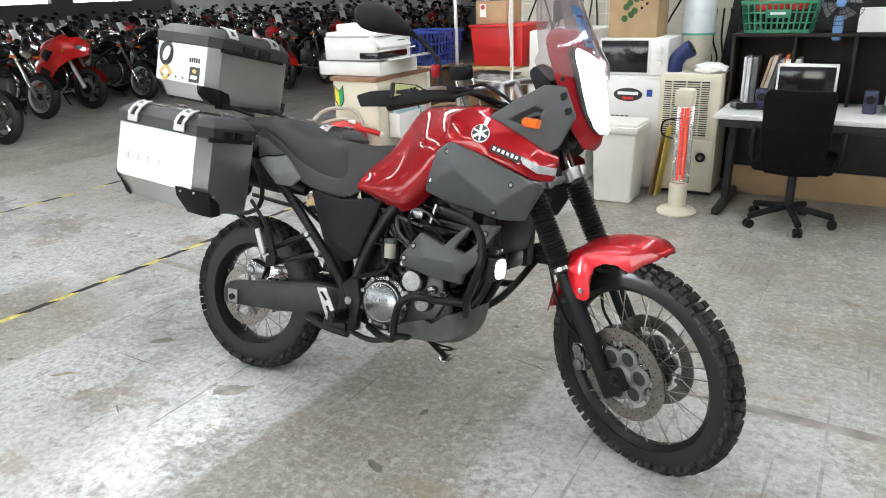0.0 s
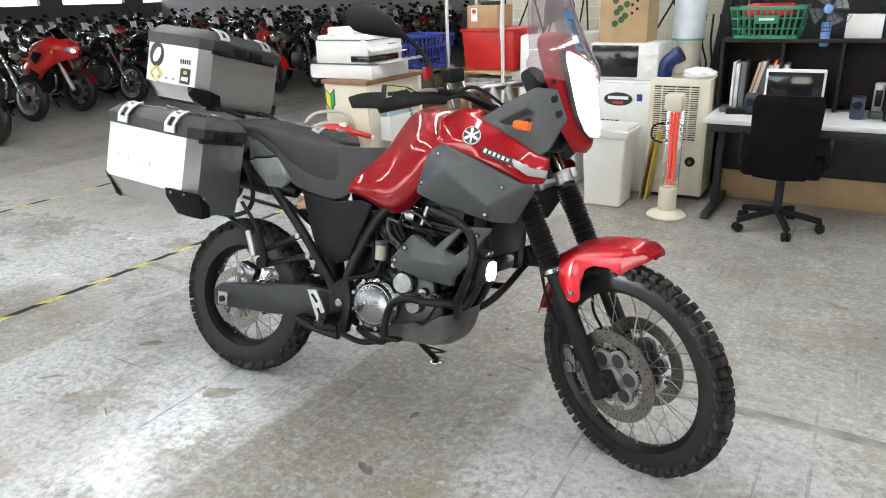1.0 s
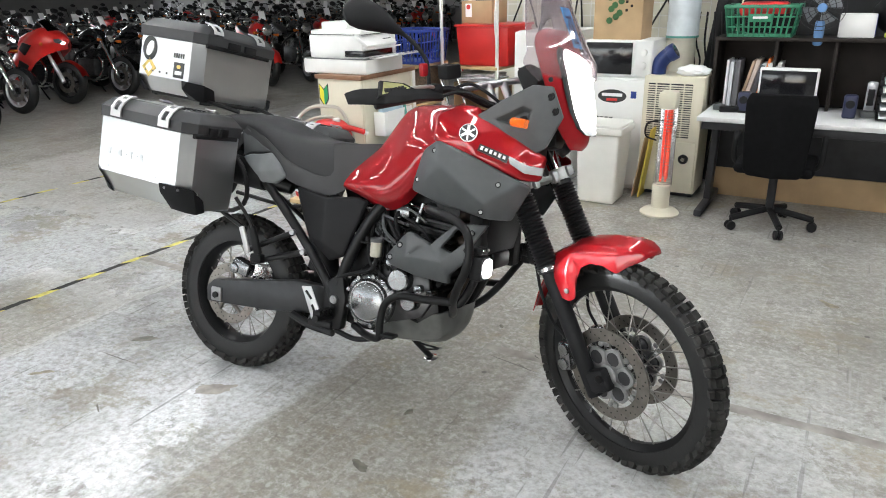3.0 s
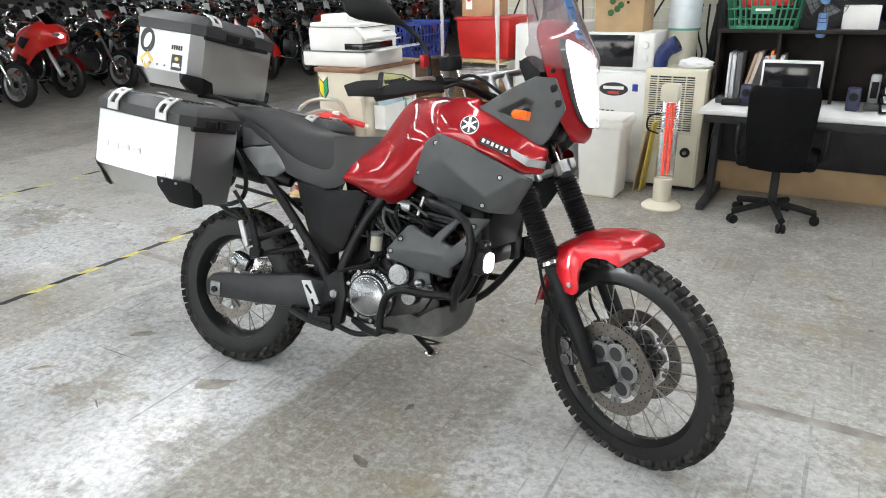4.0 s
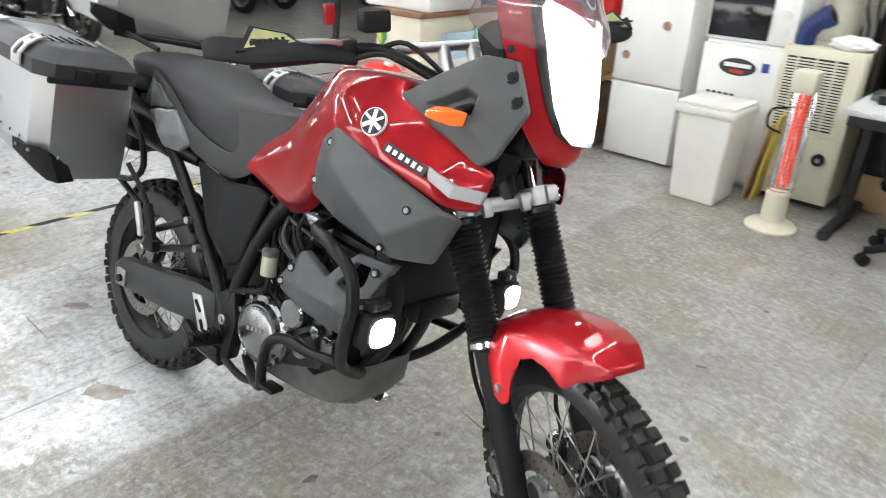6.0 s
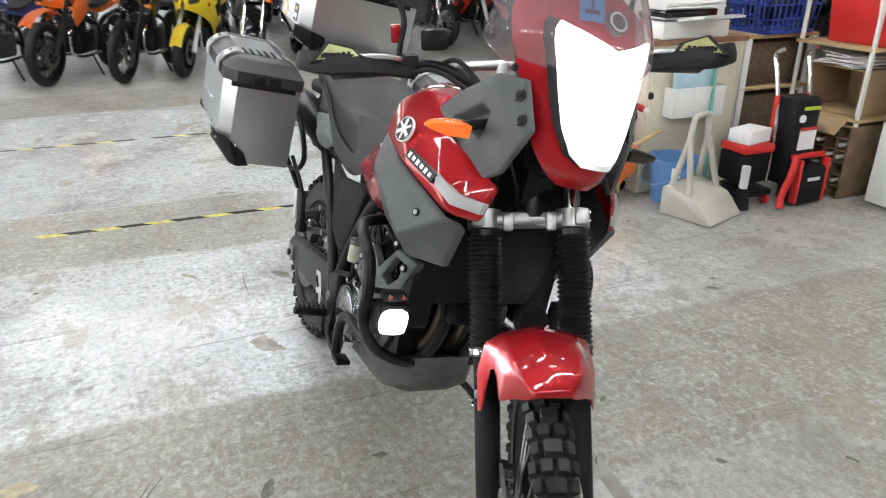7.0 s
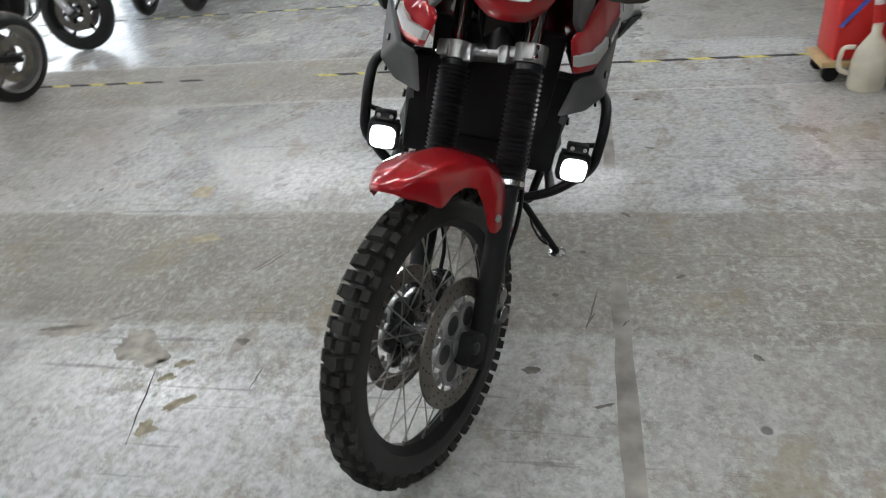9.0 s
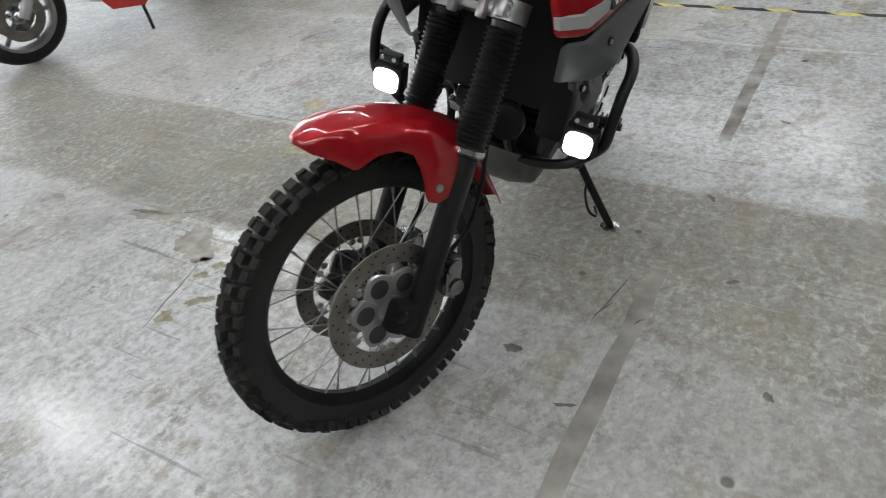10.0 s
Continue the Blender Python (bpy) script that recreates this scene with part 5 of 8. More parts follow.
for pts in ([(0.60, -0.13, 0.70), (0.66, -0.15, 0.62), (0.68, -0.15, 0.54), (0.74, -0.15, 0.50)], [(0.64, -0.12, 0.73), (0.70, -0.14, 0.66), (0.72, -0.14, 0.58), (0.66, -0.15, 0.50)],
            [(0.70, -0.11, 0.76), (0.74, -0.14, 0.68), (0.80, -0.15, 0.62)], [(0.62, -0.12, 0.64), (0.68, -0.13, 0.69), (0.76, -0.13, 0.69)], [(0.72, -0.185, 0.575), (0.70, -0.18, 0.53), (0.62, -0.17, 0.50), (0.56, -0.17, 0.48)],
            [(0.93, -0.13, 0.50), (0.96, -0.14, 0.56), (0.92, -0.15, 0.60)]):
    bm = bmesh.new()
    tube(bm, pts, 0.0075, 8, 5)
    both(part("hose", bm, BLACKP, bike))
wire = random.Random(21)
for k in range(16):
    x0, z0 = wire.uniform(0.60, 0.82), wire.uniform(0.68, 0.77)
    bm = bmesh.new()
    way = [(x0, wire.uniform(-0.14, -0.10), z0)]
    for i in range(4):
        x0, z0 = x0 + wire.uniform(-0.02, 0.09), z0 + wire.uniform(-0.085, 0.01)
        way.append((min(x0, 1.0), wire.uniform(-0.165, -0.12), max(z0, 0.48)))
    tube(bm, way, wire.uniform(0.003, 0.0065), 7, 5)
    part("wire", bm, (BLACKP, BLACKM, GREY)[k % 3], bike)
for x0, z0, r in ((0.70, 0.545, 0.012), (0.755, 0.56, 0.015), (0.905, 0.54, 0.017), (0.915, 0.475, 0.013), (0.775, 0.455, 0.010), (0.60, 0.49, 0.012)):
    bm = bmesh.new()
    rod(bm, (x0, -0.125, z0), (x0, -0.162, z0), r, r * 0.92, 16, 0.002)
    rod(bm, (x0, -0.162, z0), (x0, -0.168, z0), r * 0.55, n=6)
    part("engine_plug", bm, CASTM if r > 0.011 else BOLTM, bike)
bm = bmesh.new()
prism(bm, [(0.60, 0.47), (0.68, 0.535), (0.79, 0.555), (0.90, 0.52), (0.915, 0.44), (0.88, 0.38), (0.80, 0.355), (0.72, 0.33), (0.63, 0.34)], -0.136, -0.11, 0.008)
part("crankcase_cover", bm, material("dull_crankcase", (0.09, 0.09, 0.092), 0.35, 0.8, 0.3, 25, 0.2, 120), bike)
for s in (-0.035, 0.035):
    bm = bmesh.new()
    tube(bm, [(0.92, s, 0.66), (0.985, s, 0.63), (0.99, s, 0.54), (0.95, s, 0.45), (0.88, s * 1.5, 0.39)], 0.020, 12, 5)
    part("exhaust_pipe", bm, material("heated_pipe", (0.10, 0.078, 0.06), 0.45, 0.7, 0.3, 20), bike)
low = facets("engine_panel", [(0.755, -0.190, 0.584), (0.770, -0.190, 0.559), (0.873, -0.196, 0.535), (0.997, -0.200, 0.526), (1.001, -0.204, 0.558), (1.050, -0.205, 0.607), (1.057, -0.205, 0.635), (1.116, -0.205, 0.730),
    (1.015, -0.210, 0.728), (0.952, -0.208, 0.672), (0.926, -0.206, 0.645), (0.846, -0.200, 0.679), (0.830, -0.198, 0.673), (0.855, -0.228, 0.602), (0.978, -0.228, 0.600), (1.014, -0.209, 0.706), (0.966, -0.212, 0.643), (1.003, -0.212, 0.630), (1.040, -0.207, 0.664), (1.052, -0.206, 0.706)],
    [(0, 1, 13), (1, 2, 13), (2, 3, 14, 13), (3, 4, 14), (4, 5, 17, 14), (5, 6, 18, 17), (6, 7, 19, 18), (7, 8, 15, 19), (8, 9, 16, 15), (9, 10, 14, 16), (10, 13, 14), (14, 17, 16), (10, 11, 13), (11, 12, 13), (12, 0, 13)],
    GREY, bike, "grey plastic engine guard", thick=0.02, bevel=0.005)
both(low)
bolts(bike, [(0.818, -0.210, 0.632, 0), (0.780, -0.202, 0.586, 0), (1.072, -0.214, 0.702, 0)], 0.008)
# -- radiator --
bm = bmesh.new()
box(bm, (1.095, 0, 0.775), (0.035, 0.31, 0.30), 0.008, Matrix.Rotation(0.12, 4, "Y"))
rad = part("radiator", bm, BLACKP, bike, "black radiator behind the fork")
bm = bmesh.new()
rod(bm, (1.172, 0.085, 0.625), (1.20, 0.085, 0.632), 0.042, n=20, bevel=0.006)
rod(bm, (1.15, 0.085, 0.632), (1.18, 0.085, 0.628), 0.02, n=14)
part("horn", bm, BLACKP, bike)
bm = bmesh.new()
box(bm, (1.05, 0, 0.675), (0.06, 0.17, 0.11), 0.012)
part("oil_cooler", bm, BLACKP, bike)
for k in range(14):
    bm = bmesh.new()
    box(bm, (1.114 - 0.0024 * k, 0, 0.905 - 0.020 * k), (0.006, 0.29, 0.004), 0, Matrix.Rotation(0.12, 4, "Y"))
    part("radiator_fin", bm, BLACKM, rad)
for s in (-1, 1):
    bm = bmesh.new()
    box(bm, (1.075, s * 0.165, 0.69), (0.05, 0.07, 0.26), 0.012)
    part("radiator_shroud", bm, BLACKP, bike)
bm = bmesh.new()
box(bm, (1.08, 0, 0.60), (0.05, 0.16, 0.06), 0.015)
tube(bm, [(1.0, -0.05, 0.62), (1.035, -0.05, 0.56), (1.0, -0.05, 0.46), (0.93, -0.06, 0.37)], 0.016, 10, 4)
tube(bm, [(1.0, 0.05, 0.62), (1.035, 0.05, 0.56), (1.0, 0.05, 0.46), (0.93, 0.06, 0.37)], 0.016, 10, 4)
part("frame_cradle", bm, BLACKM, bike)
# -- crash bars and fog lamps --
FOGM = glowing("lit_fog_lamp", (0.97, 0.99, 1.0), 9.0)
for s in (-1, 1):
    bm = bmesh.new()
    tube(bm, [(0.90, s * 0.15, 0.765), (0.94, s * 0.265, 0.765), (1.02, s * 0.300, 0.757), (1.085, s * 0.303, 0.72), (1.105, s * 0.302, 0.655), (1.095, s * 0.298, 0.595), (1.065, s * 0.27, 0.54), (1.03, s * 0.22, 0.475), (1.0, s * 0.14, 0.425), (0.96, s * 0.07, 0.395), (0.90, s * 0.04, 0.37)], 0.0135, 12, 6)
    tube(bm, [(1.03, s * 0.22, 0.475), (0.93, s * 0.225, 0.468), (0.84, s * 0.222, 0.465), (0.785, s * 0.218, 0.43), (0.765, s * 0.212, 0.36), (0.76, s * 0.205, 0.305), (0.70, s * 0.18, 0.295), (0.62, s * 0.14, 0.31)], 0.0135, 12, 6)
    bar = part("crash_bar", bm, BLACKM, bike, "black tubular crash bar")
    bm = bmesh.new()
    c = Vector((1.140, s * 0.247, 0.604))
    box(bm, c + Vector((-0.018, 0, 0)), (0.045, 0.082, 0.078), 0.014)
    for k in range(4):
        box(bm, c + Vector((-0.045 - 0.006 * k, 0, 0)), (0.003, 0.07 - 0.006 * k, 0.066 - 0.006 * k), 0)
    box(bm, c + Vector((-0.02, 0, 0.052)), (0.03, 0.055, 0.022), 0.005)
    rod(bm, c + Vector((-0.02, s * -0.02, 0.055)), c + Vector((-0.05, s * 0.055, 0.055)), 0.007, n=10)
    fog = part("fog_lamp", bm, BLACKP, bike, "square auxiliary lamp, lit")
    bm = bmesh.new()
    ring = []
    for k in range(20):
        a = 2 * math.pi * (k + 0.5) / 20
        ca, sa = math.cos(a), math.sin(a)
        f = (abs(ca) ** 4 + abs(sa) ** 4) ** -0.25
        ring.append((0.032 * ca * f, 0.029 * sa * f))
    loft(bm, [[c + Vector((0.002, y, z)) for y, z in ring], [c + Vector((0.009, y, z)) for y, z in ring], [c + Vector((0.011, y * 0.9, z * 0.9)) for y, z in ring]])
    part("fog_lens", bm, FOGM, fog)
    beam = bpy.data.lights.new("fog_beam", "SPOT")
    beam.energy, beam.spot_size, beam.spot_blend, beam.shadow_soft_size, beam.color = 8.0, radians(75), 0.7, 0.02, (0.92, 0.97, 1.0)
    new("fog_beam", beam).matrix_basis = BIKE @ look(c + Vector((0.016, 0, 0)), c + Vector((1.0, 0, -0.12)))
    for dy in (-0.016, 0.016):
        bm = bmesh.new()
        rod(bm, c + Vector((-0.006, dy, 0.055)), c + Vector((0.0, dy, 0.055)), 0.006, n=8)
        part("bolt", bm, STEEL, fog)
# -- skid plate, pegs, pedals, stand --
bm = bmesh.new()
loft(bm, [[(x, -0.06 * f, zb - 0.010), (x, 0.06 * f, zb - 0.010), (x, 0.124 * f, zb + 0.010), (x, 0.134 * f, zt), (x, -0.134 * f, zt), (x, -0.124 * f, zb + 0.010)]
          for x, zb, zt, f in ((0.695, 0.285, 0.298, 1), (0.720, 0.280, 0.346, 1), (0.763, 0.281, 0.374, 1), (0.808, 0.283, 0.377, 1), (0.867, 0.288, 0.360, 1), (0.923, 0.299, 0.400, 1), (0.945, 0.306, 0.406, 0.92), (0.970, 0.332, 0.414, 0.74), (0.988, 0.374, 0.422, 0.56), (0.998, 0.412, 0.428, 0.42))])
bevelled(bm, [e for e in bm.edges if e.calc_face_angle(0) > 0.5], 0.002, 1)
part("skid_plate", bm, material("scuffed_grey_plastic", (0.085, 0.087, 0.082), 0.5, 0.1, 0.3, 15, 0.15, 100), bike, "scuffed grey skid plate")
for s in (-1, 1):
    bm = bmesh.new()
    rod(bm, (0.545, s * 0.17, 0.335), (0.545, s * 0.275, 0.345), 0.013, n=10, bevel=0.003)
    tube(bm, [(0.52, s * 0.15, 0.30), (0.545, s * 0.17, 0.335), (0.545, s * 0.20, 0.34)], 0.012, 8, 3)
    peg = part("foot_peg", bm, BLACKM, bike)
    for k in range(6):
        bm = bmesh.new()
        box(bm, (0.545, s * (0.19 + 0.015 * k), 0.36), (0.03, 0.005, 0.018), 0)
        part("peg_tooth", bm, BLACKM, peg)
    bm = bmesh.new()
    for x0, z0 in ((0.0, 0.0),):
        prism(bm, [(0.415, 0.425), (0.455, 0.43), (0.50, 0.345), (0.505, 0.30), (0.47, 0.305)], -0.002, 0.002, 0.001, Matrix.Translation((0, s * 0.180, 0)))
    heel = part("heel_plate", bm, LOOPM, bike, "pierced aluminium heel plate")
    bm = bmesh.new()
    for p, q in (((0.437, 0.412), (0.462, 0.385)), ((0.465, 0.365), (0.480, 0.338))):
        rod(bm, (p[0], s * 0.1835, p[1]), (q[0], s * 0.1835, q[1]), 0.0045, n=8)
    part("heel_slot", bm, BLACKP, heel)
bm = bmesh.new()
tube(bm, [(0.56, -0.165, 0.285), (0.65, -0.175, 0.272), (0.74, -0.185, 0.295), (0.79, -0.20, 0.315)], 0.010, 10, 5)
box(bm, (0.80, -0.205, 0.318), (0.05, 0.04, 0.012), 0.003)
part("brake_pedal", bm, BLACKM, bike)
bm = bmesh.new()
tube(bm, [(0.36, -0.15, 0.305), (0.45, -0.165, 0.285), (0.55, -0.165, 0.275)], 0.017, 10, 4)
box(bm, (0.50, -0.17, 0.30), (0.10, 0.03, 0.03), 0.008)
part("linkage_cover", bm, BLACKM, bike)
foot = Vector((0.704, 0.350, 0.0885))
upw = Vector((0, -0.2419, 0.9703))
bm = bmesh.new()
tube(bm, [(0.625, 0.135, 0.30), (0.66, 0.23, 0.205), foot + upw * 0.006], 0.0125, 12, 4)
stand = part("side_stand", bm, BLACKM, bike, "black steel side stand, folded out")
bm = bmesh.new()
rod(bm, foot - upw * 0.004, foot + upw * 0.006, 0.034, 0.031, 24, 0.002)
part("stand_foot", bm, STEEL, stand, "round bare metal foot")
bm = bmesh.new()
tube(bm, [(0.66, 0.235, 0.195), (0.70, 0.245, 0.175), (0.755, 0.275, 0.16), (0.76, 0.30, 0.15), (0.735, 0.30, 0.142), (0.70, 0.285, 0.14)], 0.0042, 8, 5)
part("stand_loop", bm, BLACKM, stand)


# -- luggage: panniers and a top case --
LIDM = material("dark_grey_lid_plastic", (0.030, 0.031, 0.033), 0.5, 0, 0.1, 15, 0.15, 300)

def lug_case(m, ln, dp, hb, hl, chamfer, side, label):
    """An aluminium case: outer face at y = 0, running back from x = 0 and inwards by dp; lid above z = 0."""
    bm = bmesh.new()
    k = 0.038
    def ring(z, o):
        return [(-ln + k + o, o, z), (-k - o, o, z), (-o, k + o, z), (-o, dp - o, z), (-ln + o, dp - o, z), (-ln + o, k + o, z)]
    base = [(x * 0.96 - 0.008, y + (chamfer if y < 0.1 else 0) * (1 if y < dp * 0.5 else 0), -hb) for x, y, z in ring(-hb, 0)]
    loft(bm, [base, ring(-hb + chamfer * 1.25, 0), ring(-0.002, 0)])
    bevelled(bm, [e for e in bm.edges if e.calc_face_angle(0) > 0.25], 0.004, 2)
    body = part("pannier" if side else "top_case", bm, ALU, bike, label)
    body.matrix_basis = m
    # lid rim in black, aluminium top
    bm = bmesh.new()
    loft(bm, [ring(0.0, -0.004), ring(hl * 0.5, -0.006), [(x * 0.97 - ln * 0.015, y * 0.90 + dp * 0.06, z) for x, y, z in ring(hl * 0.95, 0.012)], [(x * 0.96 - ln * 0.02, y * 0.86 + dp * 0.08, z) for x, y, z in ring(hl, 0.02)]])
    bevelled(bm, [e for e in bm.edges if e.calc_face_angle(0) > 0.25], 0.004, 2)
    lid = part("lid", bm, LIDM, body, "black plastic rimmed lid")
    bm = bmesh.new()
    a = [(-ln + 0.085, dp * 0.13, hl * 0.75), (-0.105, dp * 0.13, hl * 0.75), (-0.105, dp * 0.24, hl * 1.012), (-0.105, dp * 0.80, hl * 1.012), (-ln + 0.085, dp * 0.80, hl * 1.012), (-ln + 0.085, dp * 0.24, hl * 1.012)]
    v = [bm.verts.new(p) for p in a]
    bm.faces.new((v[2], v[3], v[4], v[5]))
    bmesh.ops.solidify(bm, geom=bm.faces[:], thickness=0.003)
    box(bm, ((-ln - 0.02) / 2, dp * 0.125, hl * 0.78), (ln - 0.19, 0.005, hl * 0.42), 0, Matrix.Rotation(-0.75, 4, "X"))
    part("lid_plate", bm, ALU, lid, "aluminium lid plate")
    for i in range(5):
        bm = bmesh.new()
        box(bm, (-0.14, dp * 0.30 + i * dp * 0.10, hl * 1.02), (0.075, dp * 0.035, 0.004), 0.0015)
        part("lid_rib", bm, BLACKP, lid)
    for x, inner in (((-ln + 0.115, False), (-0.105, False), (-ln + 0.115, True), (-0.105, True)) if side else ((0.085, False), (dp - 0.085, False))):
        bm = bmesh.new()
        path = [(-0.010, hl * 0.10), (-0.011, hl * 0.50), (0.004, hl * 0.80), (dp * 0.115, hl * 1.02), (dp * 0.20, hl * 1.10)]
        if not side:
            path = [(-0.006, hl * 0.60), (0.0, hl * 0.78), (0.018, hl * 0.96), (0.045, hl * 1.06), (0.060, hl * 1.08)]
        def strip(x0, x1, way):
            secs = []
            for i, (y, z) in enumerate(way):
                (ya, za), (yb, zb) = way[max(i - 1, 0)], way[min(i + 1, len(way) - 1)]
                d = math.hypot(yb - ya, zb - za)
                ny, nz = -(zb - za) / d * 0.005, (yb - ya) / d * 0.005
                secs.append([(x0, y, z), (x1, y, z), (x1, y + ny, z + nz), (x0, y + ny, z + nz)])
            loft(bm, secs)
        strip(x - 0.024, x - 0.011, path)
        strip(x + 0.011, x + 0.024, path)
        for i, j in ((0, 0.75), (2, 0.6), (3, 0.75)):
            (ya, za), (yb, zb) = path[i], path[i + 1]
            strip(x - 0.012, x + 0.012, [(ya, za), (ya + (yb - ya) * j, za + (zb - za) * j)])
        if inner:
            for q in bm.verts:
                q.co.y = dp - q.co.y
        if not side:
            for q in bm.verts:
                q.co.x, q.co.y = -q.co.y * 0.8, q.co.x
        part("lid_loop", bm, LOOPM, lid, "pale aluminium lashing loop")
    # latch on the front face, under the lid
    for i in (0, 1):
        bm = bmesh.new()
        box(bm, (0.008, dp * 0.42 + i * dp * 0.22, hl * 0.18), (0.012, dp * 0.16, 0.030), 0.004)
        part("latch", bm, BLACKP, lid)
    bm = bmesh.new()
    box(bm, (0.004, dp * 0.5, -0.004), (0.012, dp * 0.86, 0.016), 0.003)
    part("front_seal", bm, BLACKP, body)
    # black corner guards low on the outer face
    for x, w in ((-0.03, 0.11), (-ln + 0.02, 0.045)):
        bm = bmesh.new()
        g = 1.0 if side else 0.62
        z0, z1 = -hb + chamfer * 1.25 + (0.008 if side else 0.0), -hb - 0.004
        if w > 0.1:
            for p in ((-0.105 * g, -0.008, z0), (-0.034, -0.012, z0), (0.013, 0.032, z0 - 0.004), (0.012, 0.085, z1 + 0.045), (-0.095 * g, chamfer * 0.9, z1 + 0.004), (-0.095 * g, -0.008, z0 - 0.03), (0.004, chamfer + 0.004, z1 - 0.004), (0.004, 0.105, z1 + 0.002), (-0.095 * g, chamfer - 0.012, z1 - 0.002), (-0.02, chamfer - 0.015, z1 - 0.002), (-0.04, 0.10, z1 - 0.004)):
                bm.verts.new(p)
            bmesh.ops.convex_hull(bm, input=bm.verts[:])
        else:
            loft(bm, [[(-ln - 0.004, 0.03, z0), (-ln + 0.04, -0.005, z0), (-ln + 0.05, -0.005, z0 - 0.014)], [(-ln - 0.002, chamfer + 0.02, z1), (-ln + 0.045, chamfer * 0.96, z1), (-ln + 0.058, chamfer * 0.96, z1)]], closed=False, cap=False)
            bmesh.ops.solidify(bm, geom=bm.faces[:], thickness=0.005)
        part("corner_guard", bm, BLACKP, body)
    if side:
        for x, y, z in ((-0.075, -0.010, z0 - 0.012), (-0.020, -0.004, z0 - 0.010), (0.014, 0.055, z0 - 0.02)):
            bm = bmesh.new()
            bmesh.ops.create_uvsphere(bm, u_segments=10, v_segments=6, radius=0.0048, matrix=Matrix.Translation((x, y, z)))
            part("guard_bolt", bm, BOLTM, body)
    else:
        bm = bmesh.new()
        tube(bm, [(-0.02, 0.05, -hb - 0.012), (0.014, 0.09, -hb - 0.010), (0.016, dp * 0.5, -hb - 0.008), (0.016, dp - 0.03, -hb - 0.008), (0.014, dp - 0.005, -hb + 0.035)], 0.0085, 10, 5)
        part("case_rail", bm, BLACKP, body)
    for i in range(6):
        bm = bmesh.new()
        x = -0.075 - i * (ln - 0.13) / 5.5
        z = -hb + chamfer * 1.25 + 0.018
        rod(bm, (x, 0.001, z), (x, -0.0035, z), 0.0042, n=8)
        part("rivet", bm, STEEL, body)
    return body
PITCH = Matrix.Rotation(radians(6), 4, "Y")
pan = lug_case(Matrix.Translation((0.150, -0.478, 0.932)) @ PITCH, 0.445, 0.235, 0.265, 0.072, 0.062, True, "aluminium pannier with black lid rim")
pan2 = lug_case(Matrix.Translation((0.165, 0.520, 0.932)) @ PITCH @ Matrix.Diagonal((1, -1, 1, 1)), 0.445, 0.235, 0.225, 0.072, 0.062, True, "aluminium pannier with black lid rim")
top = lug_case(Matrix.Translation((-0.085, -0.205, 1.268)) @ PITCH, 0.335, 0.41, 0.205, 0.075, 0.046, False, "square aluminium top case with black lid rim")
def on_case(name, x, z, w, hgt, mat, body, lift=0.002, turn=0.0, shape="box"):
    bm = bmesh.new()
    if shape == "disc":
        rod(bm, (0, 0, 0), (0, -lift, 0), 0.5, n=28)
        bmesh.ops.scale(bm, vec=(w, 1, hgt), verts=bm.verts)
    else:
        box(bm, (0, -lift / 2, 0), (w, lift, hgt))
    bmesh.ops.transform(bm, matrix=Matrix.Translation((x, 0, z)) @ Matrix.Rotation(turn, 4, "Y"), verts=bm.verts)
    return part(name, bm, mat, body)
GOLD = material("gold_sticker", (0.62, 0.45, 0.12), 0.45, 0, 0.1, 40)
on_case("oval_sticker", -0.250, -0.046, 0.074, 0.092, STICKK, top, 0.0016, 0, "disc")
on_case("oval_sticker_figure", -0.248, -0.046, 0.034, 0.060, STICKW, top, 0.0026, 0.4, "disc")
on_case("diamond_sticker", -0.246, -0.118, 0.052, 0.052, GOLD, top, 0.0016, math.pi / 4)
on_case("diamond_figure", -0.246, -0.118, 0.026, 0.026, STICKW, top, 0.0026, math.pi / 4)
on_case("shield_sticker", -0.092, -0.112, 0.052, 0.058, STICKK, top, 0.0016)
on_case("shield_lettering", -0.092, -0.122, 0.034, 0.014, STICKW, top, 0.0026)
on_case("shield_sun", -0.092, -0.099, 0.020, 0.015, GOLD, top, 0.0027, 0, "disc")
for k in range(5):
    on_case("letter_bar", -0.120 + 0.0115 * k, -0.058, 0.0068, 0.017, STICKK, top, 0.0016)
for k in range(7):
    on_case("letter_bar", -0.36 + 0.026 * k, -0.115, 0.015, 0.004 if k % 2 else 0.024, material("faded_decal", (0.56, 0.57, 0.58), 0.5, 0.8), pan, 0.0012)
# luggage rack
bm = bmesh.new()
for s in (-1, 1):
    tube(bm, [(-0.42, s * 0.11, 1.09), (-0.25, s * 0.13, 1.075), (-0.08, s * 0.13, 1.055), (0.02, s * 0.10, 1.03)], 0.008, 8, 4)
    tube(bm, [(-0.28, s * 0.23, 0.90), (-0.05, s * 0.235, 0.885), (0.14, s * 0.235, 0.86), (0.16, s * 0.20, 0.72), (0.06, s * 0.21, 0.66), (-0.26, s * 0.225, 0.69)], 0.009, 8, 4)
    tube(bm, [(0.14, s * 0.235, 0.72), (0.19, s * 0.20, 0.62), (0.205, s * 0.19, 0.52)], 0.007, 8, 4)
rod(bm, (-0.40, -0.12, 1.085), (-0.40, 0.12, 1.085), 0.007, n=8)
rod(bm, (-0.12, -0.13, 1.06), (-0.12, 0.13, 1.06), 0.007, n=8)
box(bm, (-0.25, 0, 1.072), (0.30, 0.20, 0.012), 0.004, Matrix.Rotation(radians(6), 4, "Y"))
part("luggage_rack", bm, BLACKM, bike, "black tubular luggage rack")


